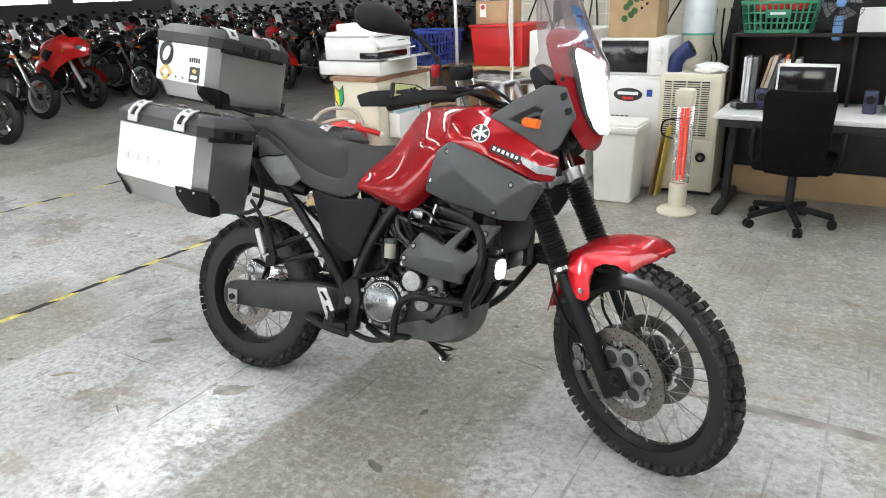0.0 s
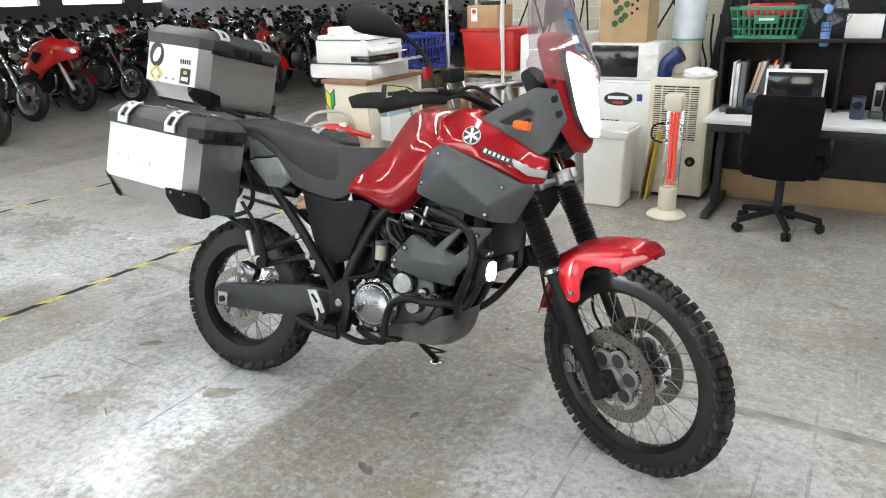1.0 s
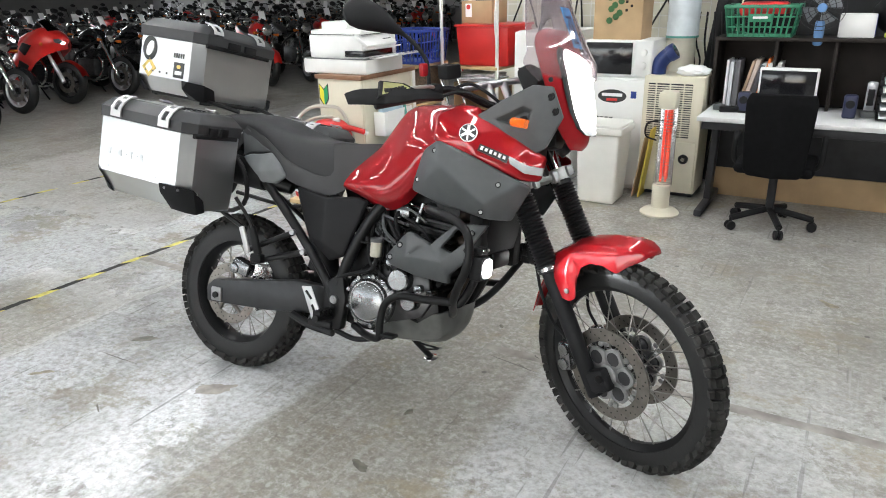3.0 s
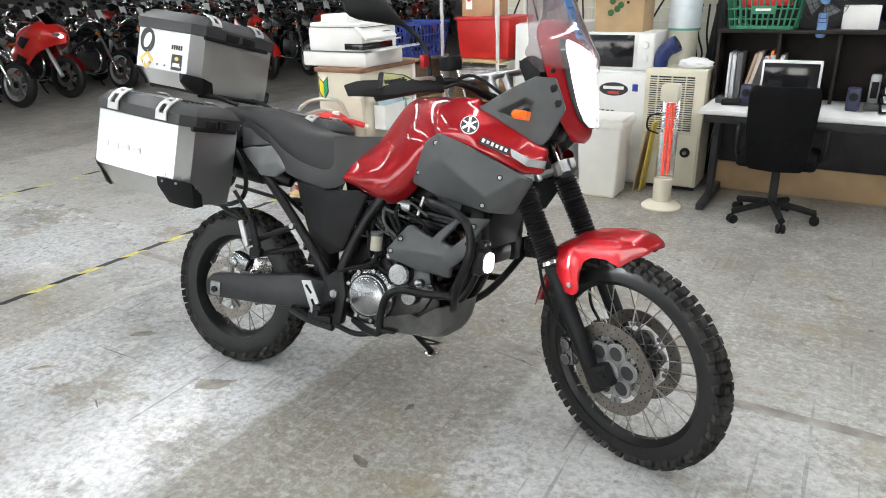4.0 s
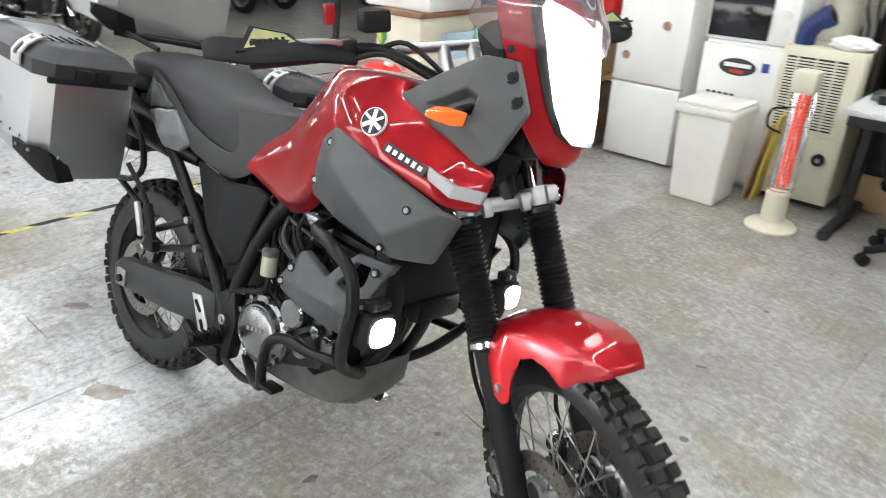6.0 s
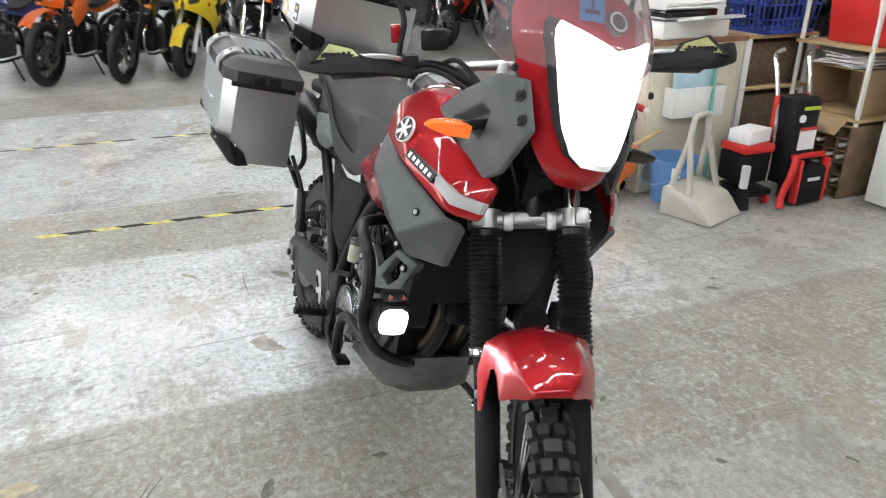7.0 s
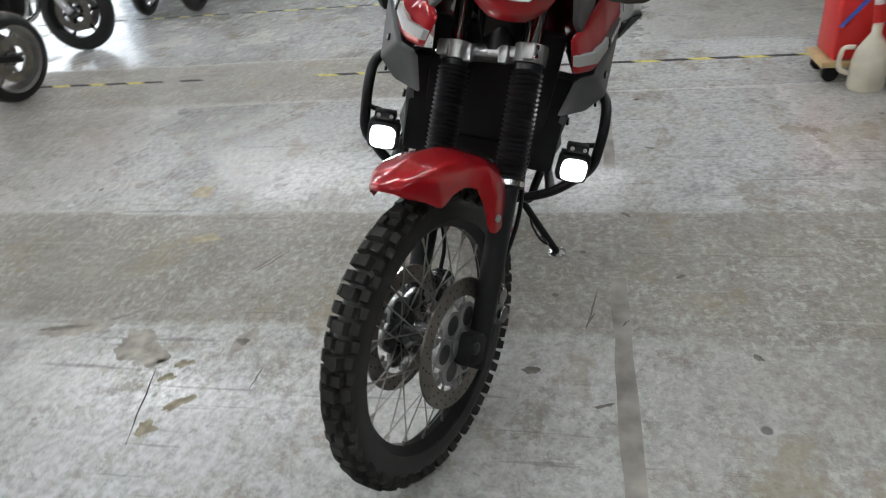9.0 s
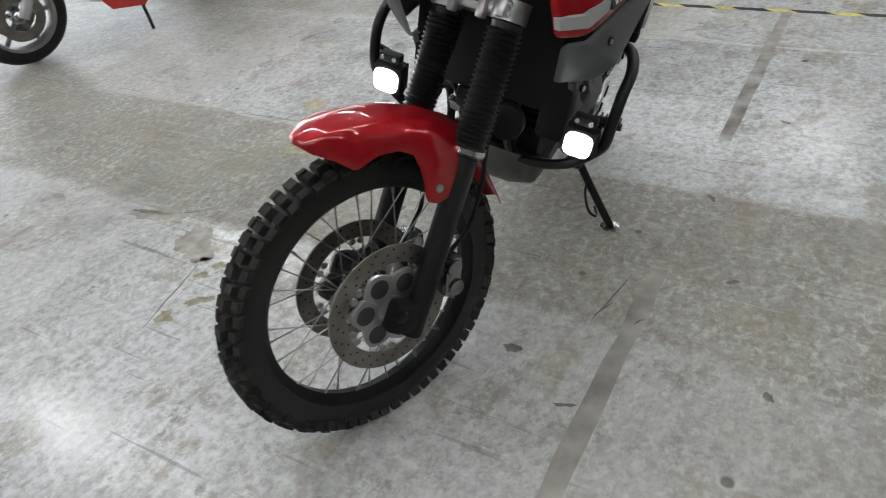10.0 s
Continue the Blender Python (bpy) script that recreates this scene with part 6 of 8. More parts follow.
# ---- the workshop corner: furniture and clutter ----
BROWN = material("dark_veneer", (0.022, 0.018, 0.016), 0.5, 0, 0.25, 6, 0.1, 60)
CARD = material("cardboard", (0.42, 0.29, 0.16), 0.8, 0, 0.12, 6, 0.1, 50)
WOODT = material("brown_wood_edge", (0.22, 0.11, 0.06), 0.5, 0, 0.25, 9)
PINE = material("pale_pine", (0.50, 0.36, 0.18), 0.55, 0, 0.15, 12)
REDP = material("red_plastic", (0.56, 0.022, 0.02), 0.38, 0, 0.06, 8)
BLUEP = material("blue_plastic", (0.02, 0.05, 0.28), 0.4, 0, 0.1, 8)
SKYP = material("pale_blue_plastic", (0.12, 0.26, 0.52), 0.45, 0, 0.08, 8)
GREENP = material("green_plastic", (0.03, 0.20, 0.11), 0.42, 0, 0.08, 8)
BEIGE = material("beige_plastic", (0.46, 0.44, 0.38), 0.5, 0, 0.08, 6, 0.1, 60)
TEAL = material("teal_paint", (0.10, 0.36, 0.30), 0.45, 0, 0.1, 10)
ORANGE = material("orange_cloth", (0.65, 0.16, 0.03), 0.85, 0, 0.2, 30, 0.4, 200)
WICK = material("wicker_weave", (0.10, 0.065, 0.04), 0.7, 0, 0.5, 60, 0.6, 90)
SCREENK = material("dark_screen", (0.012, 0.012, 0.014), 0.12)
DESKM = material("pale_desk_board", (0.62, 0.62, 0.62), 0.4, 0, 0.06, 5)
YELLP = material("yellow_card", (0.55, 0.42, 0.07), 0.7, 0, 0.15, 8)
MILK = material("milky_translucent_plastic", (0.70, 0.69, 0.64), 0.4, 0, 0.06, 5, 0.05, 50)
DARKG = material("dark_grey_metal", (0.032, 0.032, 0.035), 0.45, 0.2, 0.2, 10)
NETM = material("white_wire", (0.7, 0.7, 0.66), 0.4, 0.2, 0.1, 10)


for dark_m, spec in ((BROWN, 0.12), (DARKG, 0.2)):
    dark_m.node_tree.nodes["Principled BSDF"].inputs["Specular IOR Level"].default_value = spec


def at(name, u, v, z, label, cat, turn=0, group="", kind=""):
    return thing(name, ROOM @ pose(u, v, z, 0, 0, turn), label, cat, group, kind)


def pbox(name, parent, mat, c, s, bevel=0.004, m=None, label=""):
    bm = bmesh.new()
    box(bm, c, s, bevel, m)
    return part(name, bm, mat, parent, label)


def prod(name, parent, mat, a, b, r, r2=None, n=16, bevel=0.0, label=""):
    bm = bmesh.new()
    rod(bm, a, b, r, r2, n, bevel)
    return part(name, bm, mat, parent, label)


def ptube(name, parent, mat, pts, r, label="", n=8):
    bm = bmesh.new()
    tube(bm, pts, r, n, 5)
    return part(name, bm, mat, parent, label)


# partition wall with a wire grid
bm = bmesh.new()
box(bm, (-1.2, 6.35, 1.4), (3.8, 0.1, 2.8))
w = part("wall_partition", bm, material("cream_partition", (0.62, 0.60, 0.50), 0.7, 0, 0.06, 2))
w.matrix_basis = ROOM
tagged(w, "cream painted partition wall behind the clutter", "wall", kind="structure")
grid = at("wire_grid", -1.9, 6.22, 1.0, "white wire display grid hung with black cables", "wire grid")
for k in range(21):
    prod("upright_wire", grid, NETM, (-1.1 + 0.1 * k, 0, 0), (-1.1 + 0.1 * k, 0, 1.5), 0.004, n=6)
for k in range(16):
    prod("cross_wire", grid, NETM, (-1.1, -0.006, 0.1 * k), (0.9, -0.006, 0.1 * k), 0.004, n=6)
rnd = random.Random(5)
for k in range(16):
    x = -1.05 + 0.11 * k + rnd.uniform(-0.05, 0.05)
    ptube("cable", grid, BLACKP, [(x, -0.02, 1.45), (x + rnd.uniform(-0.06, 0.06), -0.03, 1.0), (x + rnd.uniform(-0.1, 0.1), -0.035, 0.5), (x + rnd.uniform(-0.08, 0.08), -0.03, 0.1)], 0.008 if k % 3 else 0.012)

# cabinet with printer
cab = at("cabinet", -2.83, 3.93, 0, "cream steel cabinet with a brown wooden top", "cabinet")
pbox("body", cab, CREAM, (-0.19, 0.33, 0.435), (0.38, 0.66, 0.87), 0.006)
pbox("top_board", cab, WOODT, (-0.19, 0.33, 0.885), (0.41, 0.69, 0.03), 0.004)
bm = bmesh.new()
bm.faces.new([bm.verts.new(p) for p in ((-0.365, -0.003, 0.83), (-0.33, -0.003, 0.79), (-0.33, -0.003, 0.68), (-0.365, -0.003, 0.735))])
part("sticker_yellow_half", bm, material("yellow_sticker", (0.75, 0.65, 0.03), 0.5), cab)
bm = bmesh.new()
bm.faces.new([bm.verts.new(p) for p in ((-0.33, -0.003, 0.79), (-0.295, -0.003, 0.83), (-0.295, -0.003, 0.735), (-0.33, -0.003, 0.68))])
part("sticker_green_half", bm, material("green_sticker", (0.02, 0.35, 0.12), 0.5), cab)
bm = bmesh.new()
bm.faces.new([bm.verts.new(p) for p in ((-0.373, -0.0015, 0.842), (-0.33, -0.0015, 0.80), (-0.287, -0.0015, 0.842), (-0.287, -0.0015, 0.728), (-0.33, -0.0015, 0.668), (-0.373, -0.0015, 0.728))])
part("sticker_rim", bm, STICKK, cab)
for v0 in (0.02, 0.64):
    pbox("edge_trim", cab, CREAM, (0.002, v0, 0.435), (0.008, 0.016, 0.86), 0.002)
tray = at("wall_tray", -2.826, 4.23, 0.47, "white plastic tray with pale blue papers on the cabinet side", "tray")
bm = bmesh.new()
box(bm, (0.05, 0, 0.006), (0.09, 0.36, 0.008), 0.002)
box(bm, (0.094, 0, 0.085), (0.006, 0.36, 0.17), 0.002)
box(bm, (0.05, -0.178, 0.085), (0.09, 0.006, 0.17), 0.002)
box(bm, (0.05, 0.178, 0.085), (0.09, 0.006, 0.17), 0.002)
part("bin", bm, WHITE, tray)
for k in range(9):
    pbox("rib", tray, WHITE, (0.098, 0, 0.03 + 0.014 * k), (0.003, 0.30, 0.004), 0)
pbox("paper_sheet", tray, material("pale_blue_paper", (0.42, 0.58, 0.66), 0.8), (0.035, 0.0, 0.16), (0.03, 0.29, 0.30), 0.003)
printer = at("printer", -3.04, 4.22, 0.9, "white office printer with paper tray pulled out", "printer")
pbox("base", printer, WHITE, (-0.06, 0, 0.05), (0.56, 0.46, 0.10), 0.012)
pbox("body", printer, WHITE, (-0.07, 0.02, 0.18), (0.48, 0.42, 0.17), 0.02)
pbox("scanner_lid", printer, WHITE, (-0.08, 0.03, 0.275), (0.45, 0.40, 0.035), 0.012)
pbox("output_slot", printer, SCREENK, (0.10, -0.02, 0.135), (0.16, 0.36, 0.04), 0.002)
pbox("feeder", printer, WHITE, (-0.14, 0.05, 0.315), (0.24, 0.30, 0.06), 0.014)
pbox("seam", printer, GREY, (-0.07, 0.02, 0.262), (0.484, 0.424, 0.004), 0)
pbox("seam", printer, GREY, (-0.06, 0.0, 0.101), (0.564, 0.464, 0.004), 0)
pbox("inner_tray", printer, WHITE, (0.17, -0.02, 0.165), (0.20, 0.32, 0.010), 0.003, Matrix.Rotation(-0.12, 4, "Y"))
pbox("control_panel", printer, WHITE, (0.185, -0.05, 0.225), (0.13, 0.36, 0.022), 0.006, Matrix.Rotation(0.6, 4, "Y"))
pbox("display", printer, DARKG, (0.178, 0.06, 0.237), (0.06, 0.10, 0.006), 0.001, Matrix.Rotation(0.5, 4, "Y"))
pbox("paper_tray", printer, WHITE, (0.30, 0.0, 0.115), (0.26, 0.28, 0.012), 0.003, Matrix.Rotation(-0.15, 4, "Y"))
pbox("paper", printer, STICKW, (0.30, 0.0, 0.125), (0.28, 0.21, 0.003), 0, Matrix.Rotation(-0.15, 4, "Y"))

# white framed shelf with wicker fronts, a blue basket on top
shelf = at("storage_shelf", -2.87, 4.93, 0, "white framed shelf with dark wicker boxes", "shelf")
for v0 in (-0.27, 0.25):
    pbox("upright", shelf, WHITE, (-0.01, v0, 0.435), (0.03, 0.045, 0.87), 0.003)
    pbox("upright", shelf, WHITE, (-0.36, v0, 0.435), (0.03, 0.045, 0.87), 0.003)
for z in (0.06, 0.57, 0.88):
    pbox("shelf_board", shelf, PINE, (-0.185, -0.01, z), (0.38, 0.56, 0.022), 0.003)
for z in (0.30, 0.715):
    pbox("wicker_box", shelf, WICK, (-0.19, -0.01, z), (0.34, 0.46, 0.46 if z < 0.5 else 0.26), 0.015)


def slotted_basket(name, u, v, z, su, sv, sh, mat, label, turn=0, rows=3, cols=9):
    b = at(name, u, v, z, label, "basket", turn)
    t0 = 0.86
    pbox("bottom", b, mat, (0, 0, 0.006), (su * t0, sv * t0, 0.01), 0.002)
    for sx, sy, ln, wide in ((0, -1, su, True), (0, 1, su, True), (-1, 0, sv, False), (1, 0, sv, False)):
        for k in range(cols + 1):
            f = -0.5 + k / cols
            lo = ((f * su * t0, sy * sv * t0 / 2) if wide else (sx * su * t0 / 2, f * sv * t0))
            hi = ((f * su, sy * sv / 2) if wide else (sx * su / 2, f * sv))
            prod("slat", b, mat, (lo[0], lo[1], 0.0), (hi[0], hi[1], sh), 0.0062, n=6)
    for i, f in enumerate([0.0, 1.0] + [(r + 1) / (rows) for r in range(rows - 1)]):
        s0 = t0 + (1 - t0) * f
        h = 0.022 if i < 2 else 0.009
        a, c = su * s0 / 2, sv * s0 / 2
        zz = max(h / 2, sh * f)
        bm = bmesh.new()
        for x0, y0, sx, sy in ((0, -c, 2 * a, 0.008), (0, c, 2 * a, 0.008), (-a, 0, 0.008, 2 * c), (a, 0, 0.008, 2 * c)):
            box(bm, (x0, y0, zz), (sx + 0.008, sy, h), 0.002)
        part("band" if i > 1 else "rim", bm, mat, b)
    return b
bb = slotted_basket("laundry_basket", -3.0, 4.93, 0.894, 0.36, 0.42, 0.25, BLUEP, "blue plastic slotted basket with folded sheets on the shelf")
prod("roll", bb, BLACKP, (0.05, -0.1, 0.1), (0.05, 0.12, 0.16), 0.06, n=18, bevel=0.01)

# pipe rack with red tub, boxes and a bottle crate
rack = at("pipe_rack", -2.54, 5.25, 0, "white metal pipe rack", "rack")
for x in (-0.27, 0.22):
    for y in (-0.24, 0.26):
        prod("post", rack, NETM, (x, y, 0), (x, y, 2.3), 0.014, n=12)
pbox("shelf_board", rack, PINE, (-0.025, 0.01, 0.855), (0.54, 0.54, 0.02), 0.003)
pbox("shelf_board", rack, PINE, (-0.025, 0.01, 0.462), (0.54, 0.54, 0.018), 0.003)
ptube("cord", rack, WHITE, [(0.22, -0.26, 2.2), (0.235, -0.262, 1.6), (0.21, -0.26, 1.2), (0.24, -0.262, 0.9), (0.22, -0.26, 0.5)], 0.006)
tub = at("storage_tub", -2.48, 5.27, 0.866, "bright red plastic storage tub", "tub")
bm = bmesh.new()
loft(bm, [[(-0.205, -0.20, 0), (0.22, -0.20, 0), (0.22, 0.2, 0), (-0.205, 0.2, 0)], [(-0.22, -0.23, 0.30), (0.24, -0.23, 0.30), (0.24, 0.23, 0.30), (-0.22, 0.23, 0.30)]])
bevelled(bm, bm.edges[:], 0.012, 3)
part("body", bm, REDP, tub)
pbox("rim", tub, REDP, (0.01, 0, 0.305), (0.48, 0.49, 0.02), 0.006)
cb = at("cardboard_box", -2.575, 5.30, 1.182, "small brown cardboard box with a red printed mark", "box")
pbox("carton", cb, CARD, (0, 0, 0.085), (0.27, 0.28, 0.17), 0.004)
pbox("label", cb, STICKW, (-0.07, -0.1415, 0.10), (0.055, 0.002, 0.10), 0)
bm = bmesh.new()
rod(bm, (-0.07, -0.142, 0.125), (-0.07, -0.1445, 0.125), 0.018, n=20)
part("printed_mark", bm, REDP, cb)
pbox("clutter_tool", cb, DARKG, (0.02, -0.02, 0.185), (0.16, 0.08, 0.03), 0.01, Matrix.Rotation(0.3, 4, "Z"))
ob2 = at("open_carton", -2.53, 5.17, 0.472, "open cardboard carton lying on its side", "box")
for c, s in (((0, 0.02, 0.006), (0.36, 0.34, 0.006)), ((0, 0.02, 0.262), (0.36, 0.34, 0.006)), ((-0.18, 0.02, 0.135), (0.006, 0.34, 0.26)), ((0.18, 0.02, 0.135), (0.006, 0.34, 0.26)), ((0, 0.19, 0.135), (0.36, 0.006, 0.26))):
    pbox("panel", ob2, CARD, c, s, 0.001)
pbox("flap", ob2, CARD, (0.0, -0.21, -0.045), (0.33, 0.005, 0.13), 0.001, Matrix.Rotation(-0.75, 4, "X"))
mags = at("magazine_stack", -2.52, 5.16, 0.742, "loose stack of magazines and papers on the carton", "papers")
for k in range(7):
    pbox("magazine", mags, material("printed_paper", (0.55 + 0.03 * (k % 3), 0.55, 0.56), 0.6, 0, 0.4, 18), (rnd.uniform(-0.03, 0.05), rnd.uniform(-0.05, 0.0), 0.006 + 0.009 * k), (0.30, 0.22, 0.008), 0.001, Matrix.Rotation(rnd.uniform(-0.3, 0.3), 4, "Z"))
CRATEW = material("brown_crate_wood", (0.17, 0.11, 0.065), 0.7, 0, 0.3, 10, 0.2, 60)
crate = at("bottle_crate", -2.50, 5.12, 0.0, "brown wooden bottle crate with empty bottles lying in it", "crate")
for k in range(6):
    pbox("divider", crate, CRATEW, (-0.19 + 0.076 * k, 0.0, 0.215), (0.008, 0.30, 0.43), 0.001)
for k in range(7):
    pbox("shelf_slat", crate, CRATEW, (0, 0, 0.004 + 0.0705 * k), (0.39, 0.30, 0.008), 0.001)
for i in range(5):
    for k in range(6):
        if (i * 7 + k * 3) % 5 < 3:
            bm = bmesh.new()
            x, z = -0.152 + 0.076 * i, 0.04 + 0.0705 * k
            rod(bm, (x, -0.05, z), (x, -0.165, z), 0.012, n=10)
            rod(bm, (x, 0.12, z), (x, -0.05, z), 0.028, n=12, bevel=0.008)
            part("bottle", bm, material("pale_bottle", (0.55, 0.56, 0.55), 0.25), crate)


# fridges, microwave, boxes
fr = at("refrigerator", -1.96, 5.08, 0, "tall white two-door refrigerator", "refrigerator")
pbox("body", fr, WHITE, (0, 0.29, 0.57), (0.47, 0.53, 1.13), 0.01)
pbox("door", fr, WHITE, (0, 0.0, 0.255), (0.47, 0.05, 0.47), 0.012)
up = pbox("door", fr, WHITE, (0, 0.0, 0.815), (0.47, 0.05, 0.63), 0.012)
for z in (0.78, 0.86):
    pbox("grip_slot", up, SCREENK, (-0.17, -0.026, z), (0.055, 0.004, 0.012), 0)
bm = bmesh.new()
for x, z in ((-0.155, 0.66), (0.09, 0.86)):
    rod(bm, (x, -0.025, z), (x, -0.03, z), 0.026, n=20)
part("round_magnet", bm, material("brown_magnet", (0.30, 0.16, 0.12), 0.5, 0, 0.3, 40), up)
mini = at("small_refrigerator", -1.40, 5.08, 0, "small white refrigerator with an oval dark badge", "refrigerator")
pbox("body", mini, WHITE, (0, 0.24, 0.41), (0.46, 0.44, 0.82), 0.01)
d = pbox("door", mini, WHITE, (0, 0.0, 0.42), (0.46, 0.045, 0.77), 0.012)
bm = bmesh.new()
rod(bm, (0, -0.0225, 0), (0, -0.028, 0), 0.5, n=32)
bmesh.ops.scale(bm, vec=(0.21, 1, 0.095), verts=bm.verts)
bmesh.ops.translate(bm, vec=(-0.01, 0, 0.69), verts=bm.verts)
part("badge", bm, STICKK, d)
pbox("badge_bar", d, STICKW, (-0.01, -0.029, 0.70), (0.15, 0.002, 0.022), 0)
pbox("badge_red", d, REDP, (-0.01, -0.029, 0.665), (0.08, 0.002, 0.018), 0)
pbox("small_shield", d, BLUEP, (0.145, -0.0235, 0.705), (0.04, 0.002, 0.05), 0.001)
for k in range(5):
    pbox("letter_bar", d, STICKK, (-0.15 + 0.035 * k, -0.0235, 0.525), (0.024, 0.002, 0.028), 0)
mw = at("microwave", -1.40, 5.28, 0.822, "white microwave oven with dark glass door", "microwave")
pbox("body", mw, WHITE, (0, 0.0, 0.128), (0.50, 0.36, 0.255), 0.01)
pbox("door", mw, SCREENK, (-0.065, -0.183, 0.13), (0.34, 0.012, 0.22), 0.004)
pbox("panel", mw, WHITE, (0.19, -0.184, 0.13), (0.11, 0.012, 0.235), 0.004)
for z in (0.175, 0.085):
    prod("knob", mw, WHITE, (0.19, -0.19, z), (0.19, -0.212, z), 0.024, n=20, bevel=0.004)
carton = at("tall_carton", -1.43, 5.28, 1.078, "tall brown carton printed with dark green leaves", "box")
pbox("carton", carton, CARD, (0, 0, 0.22), (0.35, 0.28, 0.44), 0.004)
for k in range(11):
    bm = bmesh.new()
    rod(bm, (-0.06 + 0.035 * (k % 3) + 0.01 * (k % 2), -0.1405, 0.13 + 0.026 * k), (-0.06 + 0.035 * (k % 3) + 0.01 * (k % 2), -0.1425, 0.13 + 0.026 * k), 0.024, n=7)
    part("printed_leaf", bm, material("green_print", (0.03, 0.10, 0.03), 0.7), carton)
for k in range(8):
    pbox("print_bar", carton, BROWN, (0.06 + 0.035 * (k % 2), -0.1415, 0.20 + 0.028 * k), (0.018, 0.002, 0.018), 0)
bn = at("lidded_bin", -1.36, 4.76, 0, "milky white plastic bin with a lid", "bin")
bm = bmesh.new()
loft(bm, [[(-0.13, -0.13, 0), (0.13, -0.13, 0), (0.13, 0.13, 0), (-0.13, 0.13, 0)], [(-0.155, -0.15, 0.50), (0.155, -0.15, 0.50), (0.155, 0.15, 0.50), (-0.155, 0.15, 0.50)]])
bevelled(bm, bm.edges[:], 0.02, 3)
part("body", bm, MILK, bn)
pbox("rim", bn, MILK, (0, 0, 0.515), (0.345, 0.335, 0.05), 0.016)
pbox("lid", bn, MILK, (0, 0, 0.548), (0.32, 0.31, 0.02), 0.009)
yl = at("leaning_board", -1.13, 4.95, 0, "yellow and brown boards leaning beside the bin", "board")
pbox("yellow_sheet", yl, YELLP, (0.03, 0.05, 0.25), (0.012, 0.20, 0.50), 0.002, Matrix.Rotation(0.12, 4, "Y"))
pbox("brown_sheet", yl, CARD, (-0.01, 0.05, 0.22), (0.01, 0.22, 0.44), 0.002, Matrix.Rotation(0.15, 4, "Y"))

# room heater with louvres, halogen heater, duct, elbow
ff = at("room_heater", -0.975, 5.03, 0, "cream cabinet heater with louvred grille", "heater")
pbox("body", ff, CREAM, (0, 0.16, 0.44), (0.41, 0.32, 0.82), 0.012)
pbox("plinth", ff, DARKG, (0, 0.17, 0.016), (0.38, 0.28, 0.03), 0.003)
pbox("grille_back", ff, DARKG, (-0.02, -0.001, 0.615), (0.30, 0.006, 0.37), 0.002)
for k in range(23):
    pbox("louvre", ff, CREAM, (-0.02, -0.007, 0.445 + 0.0155 * k), (0.30, 0.008, 0.008), 0.001)
for x in (-0.115, -0.02, 0.075):
    pbox("grille_bar", ff, CREAM, (x, -0.009, 0.615), (0.008, 0.010, 0.37), 0.001)
dr = pbox("lower_door", ff, CREAM, (-0.0, -0.006, 0.22), (0.38, 0.012, 0.36), 0.004)
pbox("slot", dr, SCREENK, (-0.15, -0.0135, 0.30), (0.012, 0.004, 0.10), 0)
prod("knob", dr, BLACKP, (0.115, -0.012, 0.285), (0.115, -0.035, 0.285), 0.034, n=24, bevel=0.006)
prod("knob_cap", dr, STEEL, (0.115, -0.035, 0.285), (0.115, -0.037, 0.285), 0.014, n=16)
rag = at("paper_towel", -0.90, 5.12, 0.85, "crumpled white paper towel on the heater", "towel")
bm = bmesh.new()
bmesh.ops.create_icosphere(bm, subdivisions=3, radius=0.1)
for vv in bm.verts:
    vv.co = Vector((vv.co.x * 1.1, vv.co.y * 0.7, max(-0.03, vv.co.z * 0.42))) * (1 + 0.25 * noise.noise(vv.co * 22))
bmesh.ops.translate(bm, vec=(0.03, 0, 0.03), verts=bm.verts)
part("sheet", bm, STICKW, rag)
hh = at("halogen_heater", -0.90, 4.60, 0, "cream upright electric heater, glowing red", "heater")
bm = bmesh.new()
lathe(bm, [(0.0, 0.0), (0.125, 0.0), (0.128, 0.012), (0.11, 0.03), (0.06, 0.045), (0.055, 0.05)], 40, Matrix.Rotation(math.pi / 2, 4, "X"))
part("base", bm, CREAM, hh)
prod("column", hh, CREAM, (0, 0, 0.04), (0, 0, 0.20), 0.058, n=28, bevel=0.01)
pbox("head", hh, CREAM, (0, 0, 0.755), (0.115, 0.11, 0.11), 0.02)
pbox("reflector", hh, STEEL, (0, 0.045, 0.45), (0.11, 0.012, 0.52), 0.004)
prod("element", hh, glowing("hot_element", (1.0, 0.05, 0.02), 0.28), (-0.012, 0.0, 0.22), (-0.012, 0.0, 0.69), 0.008, n=12)
prod("element", hh, glowing("warm_element", (1.0, 0.09, 0.04), 0.15), (0.018, 0.01, 0.22), (0.018, 0.01, 0.69), 0.008, n=12)
for k in range(26):
    bm = bmesh.new()
    tube(bm, [(-0.056, 0.045, 0.21 + 0.0186 * k), (-0.052, -0.02, 0.21 + 0.0186 * k), (0, -0.052, 0.21 + 0.0186 * k), (0.052, -0.02, 0.21 + 0.0186 * k), (0.056, 0.045, 0.21 + 0.0186 * k)], 0.0016, 5, 3)
    part("guard_wire", bm, STEEL, hh)
ptube("handle", hh, BLACKP, [(-0.05, 0.0, 0.62), (-0.12, -0.02, 0.60), (-0.125, -0.02, 0.52), (-0.06, 0.0, 0.49)], 0.006)
duct = at("white_duct", -1.05, 5.50, 0, "white and cream plastic duct standing against the wall", "duct")
prod("lower_pipe", duct, material("cream_pipe", (0.66, 0.62, 0.52), 0.45), (0, 0, 0), (0, 0, 1.10), 0.10, n=32)
